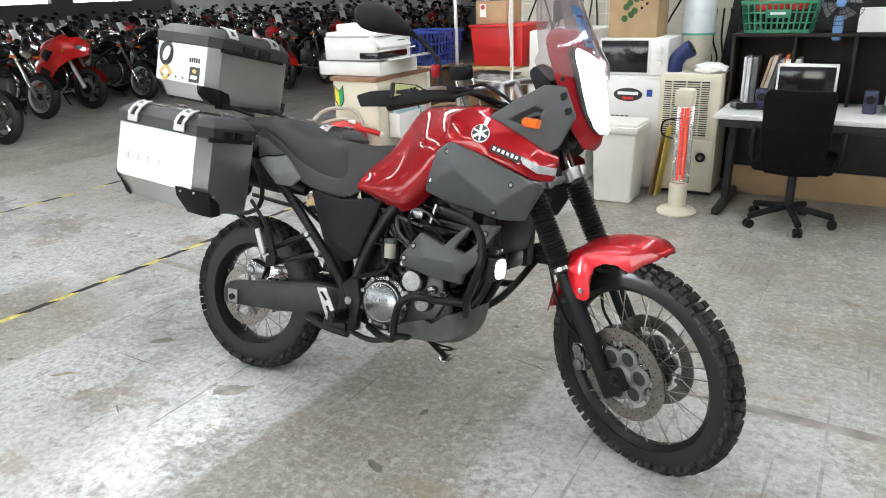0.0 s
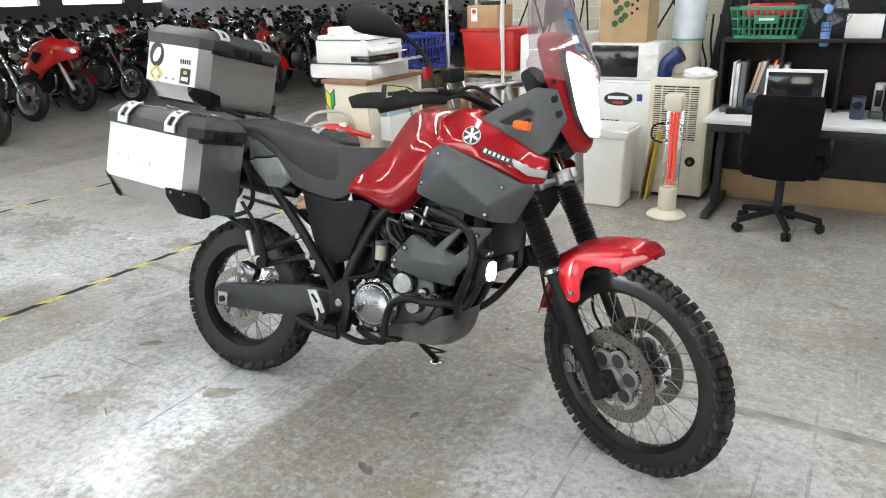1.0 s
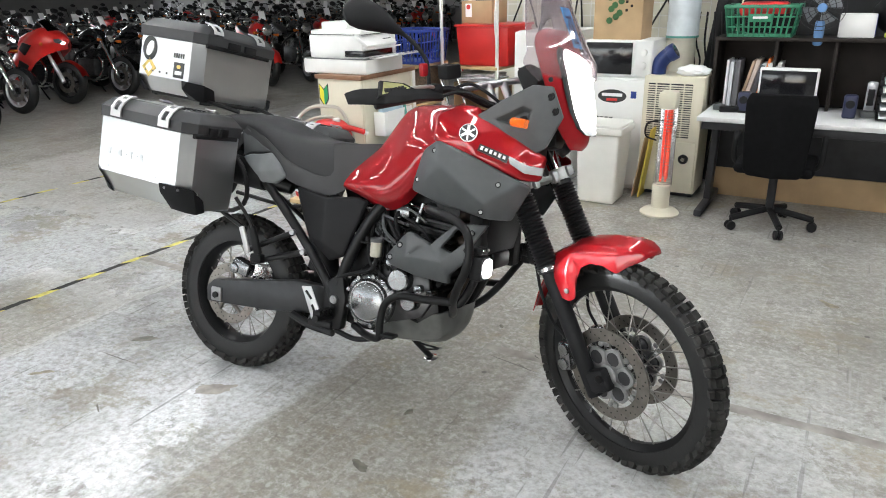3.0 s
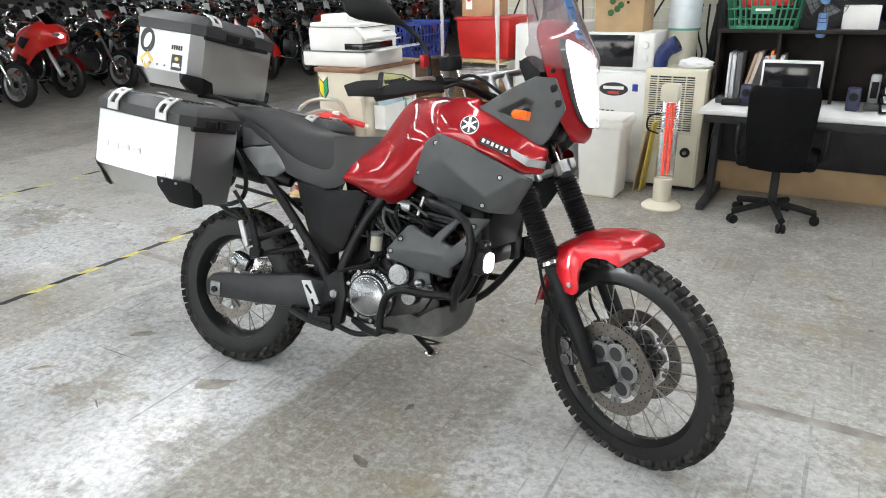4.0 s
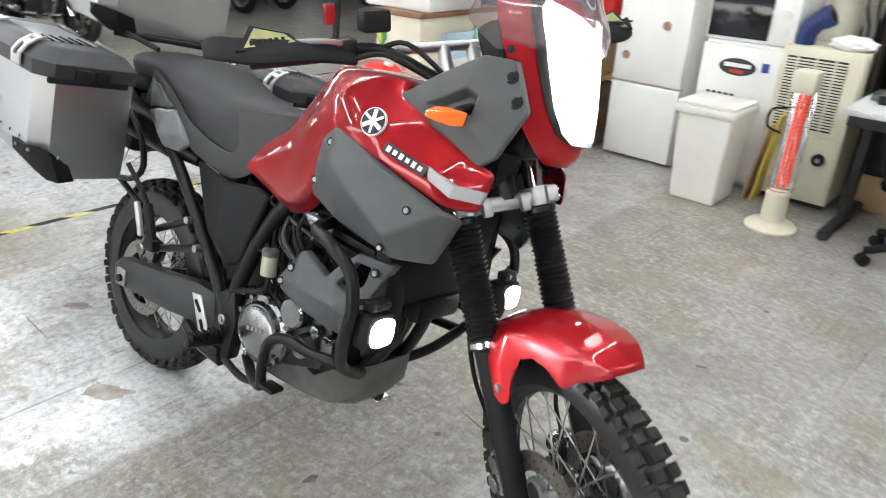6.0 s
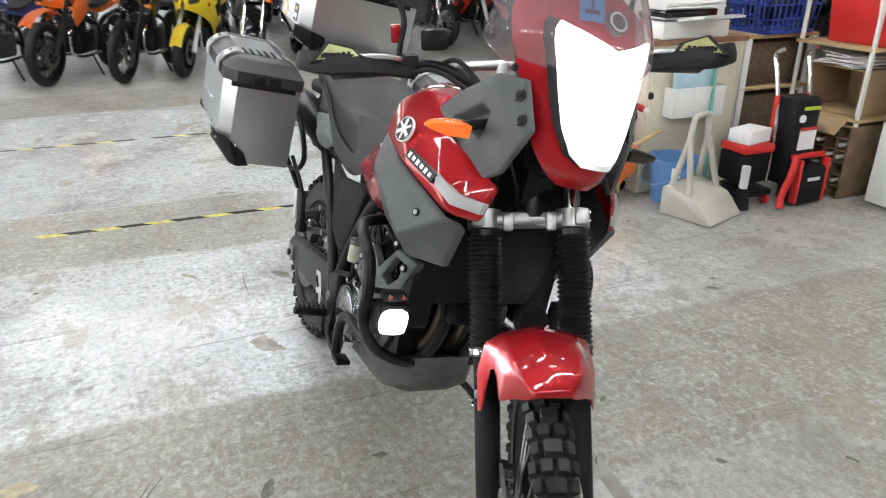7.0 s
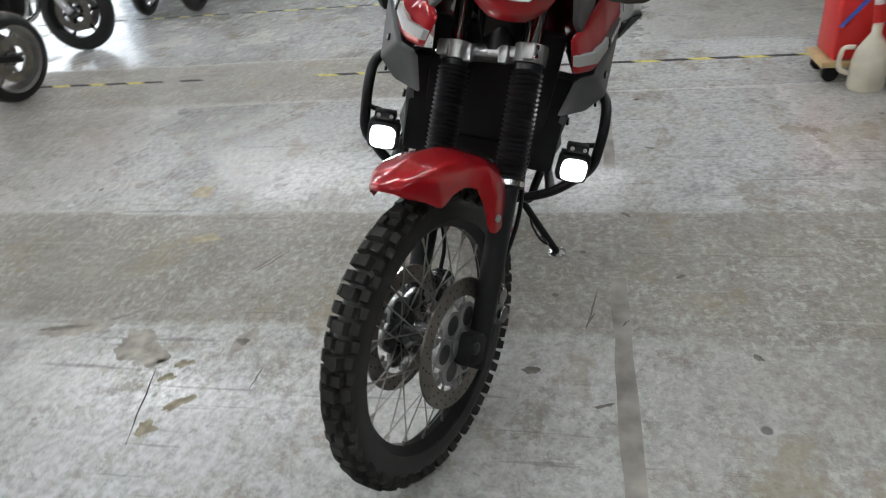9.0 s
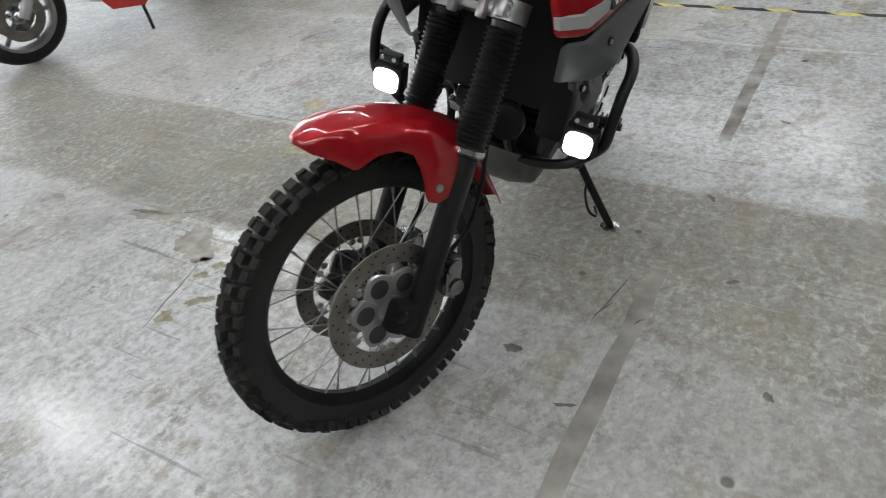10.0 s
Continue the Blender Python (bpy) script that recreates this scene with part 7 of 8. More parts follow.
prod("upper_pipe", duct, material("pale_blue_pipe", (0.62, 0.68, 0.72), 0.35), (0, 0, 1.08), (0, 0, 2.2), 0.112, n=32)
prod("ring", duct, TEAL, (0, 0, 1.075), (0, 0, 1.09), 0.115, n=32)
NAVYP = material("navy_plastic", (0.006, 0.022, 0.11), 0.35, 0, 0.1, 8)
el = at("pipe_elbow", -1.06, 5.14, 0.85, "dark blue plastic pipe elbow on the heater", "pipe")
bm = bmesh.new()
tube(bm, [(-0.055, 0, 0.0), (-0.05, 0, 0.06), (-0.015, 0, 0.115), (0.045, 0, 0.155)], 0.052, 20, 5)
part("bend", bm, NAVYP, el)
bm = bmesh.new()
rod(bm, (0.01, 0, 0.135), (0.055, 0, 0.163), 0.058, n=24, bevel=0.004)
part("collar", bm, NAVYP, el)
prod("opening", el, SCREENK, (0.0545, 0, 0.1625), (0.0558, 0, 0.1633), 0.045, n=24)
# dark tubes and bags leaning behind
lean = at("rolled_mats", -0.80, 5.62, 0, "dark rolled mats and cables leaning on the wall", "mats")
for k in range(4):
    prod("roll", lean, BLACKP, (-0.16 + 0.09 * k, 0, 0.0), (-0.02 + 0.09 * k, 0.12, 1.35 + 0.12 * (k % 2)), 0.045, n=14, bevel=0.01)
for k in range(6):
    ptube("cable", lean, BLACKP, [(-0.2 + 0.05 * k, -0.05, 1.25), (-0.22 + 0.06 * k, -0.06, 1.05), (-0.16 + 0.04 * k, -0.05, 0.9), (-0.2 + 0.05 * k, -0.05, 0.75)], 0.007)

# desk, hutch and what stands on them
desk = at("desk", 0.12, 4.97, 0, "pale topped steel office desk with dark frame", "desk")
pbox("worktop", desk, DESKM, (0.0, 0.0, 0.640), (1.70, 0.66, 0.03), 0.006)
pbox("apron", desk, DARKG, (0.0, -0.30, 0.60), (1.64, 0.03, 0.05), 0.004)
pbox("back_panel", desk, DARKG, (0.0, 0.30, 0.36), (1.60, 0.02, 0.48), 0.003)
pbox("kick_board", desk, CARD, (0.0, 0.28, 0.10), (1.60, 0.02, 0.20), 0.003)
for x in (-0.78, 0.78):
    pbox("foot", desk, DARKG, (x, -0.02, 0.025), (0.05, 0.66, 0.045), 0.01)
    pbox("leg", desk, DARKG, (x, 0.02, 0.33), (0.045, 0.09, 0.58), 0.008, Matrix.Rotation(-0.12, 4, "X"))
    pbox("arm", desk, DARKG, (x, -0.02, 0.605), (0.045, 0.56, 0.035), 0.006)
hutch = at("desk_hutch", 0.05, 5.26, 0.655, "dark brown open hutch shelf on the desk", "shelf")
for x in (-0.79, -0.42, -0.08, 0.40, 0.78):
    pbox("upright", hutch, BROWN, (x, 0.0, 0.215), (0.02, 0.26, 0.43), 0.002)
pbox("top_board", hutch, BROWN, (0, 0, 0.44), (1.60, 0.28, 0.022), 0.002)
pbox("back_board", hutch, BROWN, (0, 0.135, 0.215), (1.58, 0.012, 0.43), 0.001)
bk = [((0.60, 0.60, 0.62), 0.30), ((0.52, 0.53, 0.55), 0.29), ((0.1, 0.1, 0.11), 0.30), ((0.42, 0.30, 0.2), 0.30), ((0.5, 0.42, 0.36), 0.31), ((0.06, 0.06, 0.07), 0.28), ((0.75, 0.17, 0.02), 0.32), ((0.62, 0.62, 0.62), 0.28), ((0.66, 0.66, 0.66), 0.29), ((0.5, 0.5, 0.52), 0.27), ((0.68, 0.68, 0.66), 0.29)]
x = -0.715
for k, (col, hgt) in enumerate(bk):
    wdt = 0.022 + 0.009 * (k % 3)
    ang = 0.0 if k < 3 else (0.22 if k < 7 else 0.04)
    f = at("file_folder", 0.05 + x + wdt / 2, 5.24, 0.657, "thin upright document folder among others on the shelf", "folder", 0, "folders on the hutch")
    pbox("cover", f, material("folder_card", col, 0.6, 0, 0.08, 14), (hgt / 2 * math.sin(ang), 0, hgt / 2), (wdt * 0.8, 0.21, hgt), 0.002, Matrix.Rotation(ang, 4, "Y"))
    x += wdt
mon = at("monitor", -0.265, 5.02, 0.655, "white framed flat monitor with a dark screen", "monitor")
pbox("frame", mon, WHITE, (0, 0, 0.165), (0.345, 0.03, 0.225), 0.008)
pbox("screen", mon, SCREENK, (0, -0.0165, 0.16), (0.318, 0.004, 0.198), 0.001)
pbox("stand", mon, DARKG, (0, 0.03, 0.03), (0.12, 0.10, 0.06), 0.01)
for u, hgt in ((-0.50, 0.13), (0.10, 0.14)):
    sp = at("desk_speaker", u, 4.93, 0.655, "small dark blue-black desk speaker", "speaker")
    pbox("box", sp, material("dark_blue_plastic", (0.02, 0.025, 0.06), 0.35), (0, 0, hgt / 2), (0.075, 0.07, hgt), 0.014)
    prod("cone", sp, BLACKP, (0, -0.035, hgt * 0.62), (0, -0.039, hgt * 0.62), 0.025, n=20)
ms = at("desk_clutter", -0.58, 4.88, 0.655, "black stapler, cables and small tools on the desk", "clutter")
pbox("stapler", ms, BLACKP, (0, 0, 0.02), (0.12, 0.04, 0.04), 0.01, Matrix.Rotation(0.3, 4, "Z"))
pbox("calculator", ms, GREY, (-0.07, 0.06, 0.02), (0.07, 0.05, 0.035), 0.006)
ptube("cable", ms, BLACKP, [(0.05, 0.0, 0.008), (0.11, -0.03, 0.012), (0.16, 0.02, 0.01), (0.12, 0.06, 0.01), (0.08, 0.02, 0.02)], 0.007)
ph = at("cordless_phone", 0.20, 5.0, 0.655, "grey cordless phone standing in its cradle", "phone")
pbox("cradle", ph, GREY, (0, 0, 0.02), (0.08, 0.08, 0.04), 0.01)
pbox("handset", ph, material("silver_plastic", (0.4, 0.4, 0.42), 0.35, 0.3), (0, 0.01, 0.12), (0.055, 0.03, 0.19), 0.012, Matrix.Rotation(0.15, 4, "X"))
pbox("keys", ph, BLACKP, (0, -0.008, 0.12), (0.036, 0.008, 0.10), 0.002, Matrix.Rotation(0.15, 4, "X"))
lt = at("letter_trays", 0.36, 5.0, 0.655, "stack of dark letter trays with white papers", "trays")
for k in range(5):
    pbox("tray", lt, BLACKP, (0, 0, 0.01 + 0.05 * k), (0.24, 0.28, 0.008), 0.002)
    pbox("paper", lt, STICKW, (0, -0.01, 0.024 + 0.05 * k), (0.21, 0.27, 0.014), 0.002)
    for xx in (-0.115, 0.115):
        pbox("tray_post", lt, BLACKP, (xx, 0.1, 0.03 + 0.05 * k), (0.012, 0.02, 0.05), 0.001)
jb = at("white_box_and_papers", -0.22, 5.24, 0.657, "small white boxes and papers in the hutch", "box")
pbox("carton", jb, WHITE, (-0.06, 0, 0.03), (0.09, 0.1, 0.06), 0.004)
pbox("carton", jb, STICKW, (0.07, 0, 0.04), (0.10, 0.12, 0.012), 0.002, Matrix.Rotation(-0.3, 4, "Y"))
pbox("pot", jb, BROWN, (-0.12, 0.0, 0.045), (0.05, 0.05, 0.09), 0.008)
bag = slotted_basket("shopping_basket", -0.49, 5.27, 1.107, 0.44, 0.30, 0.19, GREENP, "green plastic shopping basket with red contents", rows=3, cols=12)
pbox("front_plate", bag, GREENP, (0.0, -0.150, 0.12), (0.14, 0.012, 0.05), 0.002, Matrix.Rotation(0.1, 4, "X"))
pbox("plate_mark", bag, STICKW, (0.0, -0.158, 0.122), (0.09, 0.003, 0.014), 0, Matrix.Rotation(0.1, 4, "X"))
pbox("packet", bag, REDP, (0.0, 0.02, 0.17), (0.30, 0.18, 0.09), 0.03)
pbox("packet", bag, BLACKP, (0.05, 0.0, 0.08), (0.30, 0.20, 0.12), 0.03)
SMOKY = material("smoky_blade", (0.25, 0.26, 0.28), 0.2)
fan = at("clip_fan", -0.145, 5.16, 1.107, "small clear-bladed desk fan with a blue stand", "fan")
bm = bmesh.new()
for rr in (0.03, 0.055, 0.08, 0.098):
    lathe(bm, [(rr - 0.0015, -0.0015), (rr + 0.0015, -0.0015), (rr + 0.0015, 0.0015), (rr - 0.0015, 0.0015)], 36, Matrix.Translation((0, -0.02, 0.13)), closed=True)
for k in range(18):
    a = 2 * math.pi * k / 18
    rod(bm, (0.015 * math.cos(a), -0.022, 0.13 + 0.015 * math.sin(a)), (0.098 * math.cos(a), -0.018, 0.13 + 0.098 * math.sin(a)), 0.001, n=4)
part("cage", bm, DARKG, fan)
prod("hub", fan, SKYP, (0, 0, 0.13), (0, -0.03, 0.13), 0.02, n=18, bevel=0.004)
for k in range(4):
    bm = bmesh.new()
    a = math.pi / 2 * k + 0.4
    loft(bm, [[(0.015 * math.cos(a + d), 0.0 + 0.01 * d, 0.13 + 0.015 * math.sin(a + d)) for d in (-0.5, 0.5)], [(0.085 * math.cos(a + d), 0.0 + 0.014 * d, 0.13 + 0.085 * math.sin(a + d)) for d in (-0.45, 0.55)]], closed=False, cap=False)
    bmesh.ops.solidify(bm, geom=bm.faces[:], thickness=0.002)
    part("blade", bm, SMOKY, fan)
pbox("stand", fan, SKYP, (0, 0.01, 0.02), (0.04, 0.05, 0.11), 0.01)
fan.matrix_basis = fan.matrix_basis @ Matrix.Diagonal((1.38, 1.38, 1.38, 1))
wb = at("white_carton", 0.06, 5.28, 1.107, "white carton on top of the hutch", "box")
pbox("carton", wb, WHITE, (0, 0, 0.07), (0.20, 0.16, 0.14), 0.004)
pbox("blue_side", wb, BLUEP, (0.101, 0, 0.07), (0.004, 0.15, 0.13), 0.001)
bg = at("black_bag", 0.42, 5.30, 1.107, "black bags heaped on the hutch", "bag")
bm = bmesh.new()
bmesh.ops.create_icosphere(bm, subdivisions=4, radius=0.22)
for vv in bm.verts:
    vv.co = Vector((vv.co.x * 1.2, vv.co.y * 0.55, max(-0.13, vv.co.z * 0.75))) * (1 + 0.3 * noise.noise(vv.co * 6))
bmesh.ops.translate(bm, vec=(0, 0, 0.14), verts=bm.verts)
part("sack", bm, BLACKP, bg)
pbox("yellow_tags", bg, material("acid_yellow", (0.55, 0.6, 0.08), 0.5), (-0.16, -0.13, 0.02), (0.10, 0.03, 0.03), 0.008)
bm = bmesh.new()
box(bm, (0.45, 5.75, 1.4), (2.2, 0.08, 2.8))
w = part("wall_dark_panel", bm, material("dark_curtain", (0.016, 0.016, 0.017), 0.95, 0, 0.3, 3))
w.matrix_basis = ROOM
tagged(w, "dark grey panel wall behind the desk", "wall", kind="structure")

chair = at("office_chair", -0.235, 4.62, 0, "black mesh-backed swivel office chair at the desk", "office chair")
bm = bmesh.new()
loft(bm, [[(-w2, -0.19 - 0.02 * (1 - abs(z - 0.6) * 2) + cx, z), (0, -0.235 + cx * 0.5, z), (w2, -0.19 - 0.02 * (1 - abs(z - 0.6) * 2) + cx, z), (w2, -0.165 + cx, z), (0, -0.205 + cx * 0.5, z), (-w2, -0.165 + cx, z)] for z, w2, cx in ((0.36, 0.14, 0.01), (0.40, 0.165, 0.0), (0.62, 0.18, -0.01), (0.80, 0.188, 0.0), (0.845, 0.17, 0.012))])
bevelled(bm, bm.edges[:], 0.01, 3)
BLACKC = material("black_mesh_cloth", (0.006, 0.006, 0.0065), 0.9, 0, 0.2, 30, 0.4, 500)
BLACKC.node_tree.nodes["Principled BSDF"].inputs["Specular IOR Level"].default_value = 0.08
part("backrest", bm, BLACKC, chair)
pbox("seat", chair, BLACKC, (0, 0.02, 0.40), (0.44, 0.42, 0.07), 0.03)
prod("gas_column", chair, DARKG, (0, 0, 0.10), (0, 0, 0.37), 0.025, n=18)
for x in (-0.24, 0.24):
    ptube("armrest", chair, BLACKP, [(x * 0.8, 0.02, 0.38), (x, 0.0, 0.42), (x * 1.02, 0.0, 0.55), (x, 0.08, 0.58)], 0.018)
for k in range(5):
    a = 2 * math.pi * k / 5 - math.pi / 2 + 0.35
    c, s = math.cos(a), math.sin(a)
    bm = bmesh.new()
    tube(bm, [(0.03 * c, 0.03 * s, 0.115), (0.15 * c, 0.15 * s, 0.095), (0.25 * c, 0.25 * s, 0.075)], 0.02, 10, 4)
    lg = part("base_arm", bm, BLACKP, chair)
    bm = bmesh.new()
    for o in (-0.014, 0.014):
        rod(bm, (0.25 * c - s * o - s * 0.009, 0.25 * s + c * o + c * 0.009, 0.028), (0.25 * c - s * o + s * 0.009, 0.25 * s + c * o - c * 0.009, 0.028), 0.028, n=18, bevel=0.003)
    rod(bm, (0.25 * c, 0.25 * s, 0.03), (0.25 * c, 0.25 * s, 0.08), 0.008, n=8)
    part("castor", bm, BLACKP, lg)

# floor clutter before the cabinet
bu = at("bucket", -2.68, 4.06, 0, "pale blue plastic bucket with a bail handle", "bucket")
bm = bmesh.new()
lathe(bm, [(0.0, 0.004), (0.105, 0.0), (0.108, 0.01), (0.138, 0.25), (0.148, 0.252), (0.148, 0.262), (0.134, 0.262), (0.104, 0.014), (0.0, 0.012)], 40, Matrix.Rotation(math.pi / 2, 4, "X"))
part("pail", bm, SKYP, bu)
ptube("bail", bu, SKYP, [(-0.145, 0.0, 0.235), (-0.13, -0.10, 0.17), (-0.05, -0.165, 0.125), (0.05, -0.165, 0.125), (0.13, -0.10, 0.17), (0.145, 0, 0.235)], 0.005)
pbox("white_label", bu, STICKW, (0.115, -0.065, 0.20), (0.004, 0.05, 0.06), 0.001, Matrix.Rotation(-0.5, 4, "Z"))
dp = at("standing_dustpan", -2.44, 4.05, 0, "beige upright plastic dustpan with arched handle", "dustpan", 20)
bm = bmesh.new()
prism(bm, [(0.19, 0.004), (0.195, 0.012), (0.10, 0.12), (-0.09, 0.175), (-0.12, 0.16), (-0.12, 0.004)], -0.165, 0.165, 0.008)
part("pan", bm, BEIGE, dp)
for x0 in (0.03, -0.08):
    bm = bmesh.new()
    tube(bm, [(x0, -0.15, 0.11), (x0, -0.135, 0.17), (-0.03, -0.09, 0.44), (-0.03, -0.075, 0.52), (-0.03, -0.055, 0.55), (-0.03, 0.055, 0.55), (-0.03, 0.075, 0.52), (-0.03, 0.09, 0.44), (x0, 0.135, 0.17), (x0, 0.15, 0.11)], 0.017, 10, 4)
    part("arched_handle", bm, BEIGE, dp)
br = at("broom", -2.66, 4.30, 0, "teal handled broom leaning on the cabinet", "broom")
prod("stick", br, TEAL, (0.10, -0.10, 0.10), (-0.13, 0.06, 0.80), 0.011, n=12)
pbox("brush_head", br, material("dark_bristle", (0.1, 0.07, 0.04), 0.9), (0.11, -0.11, 0.06), (0.06, 0.22, 0.12), 0.01)
fc = at("can_dolly", -3.02, 3.70, 0, "yellow wooden dolly on small black wheels", "dolly")
pbox("deck", fc, PINE, (0, 0, 0.095), (0.28, 0.46, 0.03), 0.004)
for x in (-0.1, 0.1):
    for y in (-0.17, 0.17):
        prod("castor", fc, BLACKP, (x - 0.012, y, 0.04), (x + 0.012, y, 0.04), 0.04, n=18, bevel=0.004)
for k, (y, hgt) in enumerate(((-0.10, 0.49), (0.10, 0.50))):
    can = at("fuel_can", -3.02, 3.70 + y, 0.111, "red plastic fuel can with blue strap", "fuel can", 0, "fuel cans on the dolly")
    bm = bmesh.new()
    loft(bm, [[(-0.13 * f, -0.088 * f, z), (0.13 * f, -0.088 * f, z), (0.13 * f, 0.088 * f, z), (-0.13 * f, 0.088 * f, z)] for z, f in ((0, 0.95), (0.03, 1.0), (hgt * 0.8, 1.0), (hgt * 0.95, 0.8), (hgt, 0.55))])
    bevelled(bm, bm.edges[:], 0.016, 3)
    part("tank", bm, REDP, can)
    prod("cap", can, WHITE, (0.06, 0, hgt - 0.03), (0.06, 0, hgt + 0.015), 0.026, n=20, bevel=0.004)
    pbox("strap", can, material("blue_strap", (0.03, 0.09, 0.45), 0.6), (0.02, -0.02, hgt * 0.48), (0.235, 0.168, 0.02), 0.004, Matrix.Rotation(0.9, 4, "X"))
    if k == 0:
        continue
    ptube("spout", can, REDP, [(0.10, 0.0, hgt * 0.92), (0.16, 0.05, hgt * 0.88), (0.21, 0.11, hgt * 0.82)], 0.019)
    prod("spout_tip", can, WHITE, (0.21, 0.11, hgt * 0.82), (0.225, 0.13, hgt * 0.80), 0.017, n=14, bevel=0.003)
jug = at("oil_jug", -2.80, 3.66, 0, "cream plastic oil jug with a red spout", "jug")
bm = bmesh.new()
lathe(bm, [(0.0, 0.0), (0.075, 0.0), (0.082, 0.012), (0.082, 0.14), (0.07, 0.19), (0.035, 0.25), (0.022, 0.27), (0.022, 0.32), (0.0, 0.32)], 32, Matrix.Rotation(math.pi / 2, 4, "X"))
part("body", bm, material("cream_plastic", (0.62, 0.58, 0.47), 0.45), jug)
prod("spout", jug, REDP, (0, 0, 0.32), (-0.01, -0.01, 0.40), 0.024, 0.018, n=16)
prod("spout_cap", jug, WHITE, (-0.01, -0.01, 0.40), (-0.012, -0.012, 0.425), 0.02, n=16, bevel=0.003)
ptube("grip", jug, material("cream_grip", (0.62, 0.58, 0.47), 0.45), [(-0.02, -0.07, 0.20), (-0.03, -0.12, 0.19), (-0.03, -0.125, 0.10), (-0.02, -0.08, 0.07)], 0.012)
rg = at("orange_rag", -2.79, 3.80, 0, "orange rag hung over a wooden handle", "rag")
prod("stick", rg, PINE, (0.0, -0.05, 0.28), (0.02, 0.22, 0.40), 0.014, n=10)
bm = bmesh.new()
bmesh.ops.create_icosphere(bm, subdivisions=4, radius=0.075)
for vv in bm.verts:
    vv.co = Vector((vv.co.x * 0.7, vv.co.y * 0.9, vv.co.z * (0.75 if vv.co.z > 0 else 2.2))) * (1 + 0.35 * noise.noise(vv.co * 25))
bmesh.ops.translate(bm, vec=(0.02, -0.01, 0.29), verts=bm.verts)
part("cloth", bm, ORANGE, rg)
prod("support", rg, PINE, (0.0, -0.03, 0.0), (0.0, -0.03, 0.30), 0.012, n=8)
hz = at("white_hose", -3.05, 3.92, 0, "white plastic hose and tubes curved over the cans", "hose")
ptube("hose", hz, BEIGE, [(-0.16, -0.3, 0.02), (-0.18, -0.28, 0.48), (-0.14, -0.2, 0.66), (-0.06, -0.06, 0.69), (0.08, 0.0, 0.60), (0.15, 0.05, 0.02)], 0.013)
ptube("hose", hz, BEIGE, [(-0.17, -0.36, 0.02), (-0.19, -0.35, 0.42), (-0.13, -0.26, 0.58), (-0.02, -0.08, 0.62), (0.14, -0.02, 0.50), (0.16, 0.0, 0.02)], 0.011)

# jump starter, hand trolley, small stools
tr = at("hand_trolley", -2.50, 4.68, 0, "silver hand trolley with black and red battery charger", "trolley")
for y in (-0.10, 0.14):
    ptube("rail", tr, STEEL, [(0.02, y, 0.02), (0.02, y, 0.45), (-0.03, y, 0.70), (-0.07, y, 0.82), (-0.02, y, 0.86)], 0.012)
pbox("charger", tr, BLACKP, (0.06, 0.0, 0.36), (0.16, 0.18, 0.50), 0.02)
for y in (-0.105, 0.105):
    pbox("red_side", tr, REDP, (0.0, y, 0.36), (0.03, 0.022, 0.50), 0.008)
pbox("paper_label", tr, STICKW, (0.142, 0.02, 0.38), (0.003, 0.12, 0.12), 0)
pbox("label_band", tr, REDP, (0.144, 0.02, 0.44), (0.002, 0.12, 0.018), 0)
pbox("yellow_label", tr, material("yellow_green_label", (0.5, 0.6, 0.05), 0.5), (0.142, 0.02, 0.555), (0.003, 0.12, 0.02), 0)
prod("gauge", tr, STICKW, (0.138, -0.04, 0.50), (0.146, -0.04, 0.50), 0.022, n=18)
js = at("jump_starter", -2.36, 4.71, 0, "black and red jump starter with thick red clamps", "jump starter")
pbox("body", js, BLACKP, (0, 0.02, 0.12), (0.14, 0.22, 0.22), 0.02)
for y in (-0.08, 0.12):
    pbox("red_cheek", js, REDP, (0.05, y, 0.15), (0.05, 0.025, 0.26), 0.01)
pbox("handle", js, REDP, (0.01, 0.02, 0.285), (0.035, 0.24, 0.03), 0.012)
pbox("mark_bar", js, STICKW, (0.0715, 0.03, 0.16), (0.002, 0.09, 0.02), 0)
ptube("red_clamp", js, REDP, [(0.05, -0.11, 0.30), (0.07, -0.15, 0.20), (0.06, -0.18, 0.08), (0.08, -0.20, 0.015)], 0.02)
sl = at("mechanic_stool", -2.52, 4.42, 0, "low black work stool with a red seat", "stool")
pbox("seat", sl, REDP, (0.02, 0, 0.335), (0.20, 0.22, 0.05), 0.015)
pbox("drawer", sl, BLACKP, (0.01, 0, 0.22), (0.18, 0.20, 0.17), 0.01)
pbox("base", sl, BLACKP, (0.02, 0, 0.08), (0.24, 0.24, 0.04), 0.012)
for x in (-0.08, 0.11):
    for y in (-0.1, 0.1):
        prod("castor", sl, REDP if x > 0 else BLACKP, (x, y - 0.011, 0.032), (x, y + 0.011, 0.032), 0.032, n=16, bevel=0.003)
        prod("castor_stem", sl, STEEL, (x, y, 0.03), (x, y, 0.07), 0.008, n=8)
bxx = at("white_parts_box", -2.50, 4.42, 0.361, "small white paper box on the stool", "box")
pbox("carton", bxx, STICKW, (0, 0, 0.04), (0.14, 0.20, 0.075), 0.004, Matrix.Rotation(0.25, 4, "Z"))
tp = at("torch", -2.40, 4.34, 0, "white and black work torch standing by the stool", "torch")
prod("barrel", tp, WHITE, (0, 0, 0.12), (0, 0, 0.25), 0.024, n=18, bevel=0.004)
prod("foot", tp, BLACKP, (0, 0, 0.0), (0, 0, 0.12), 0.05, 0.03, n=18)


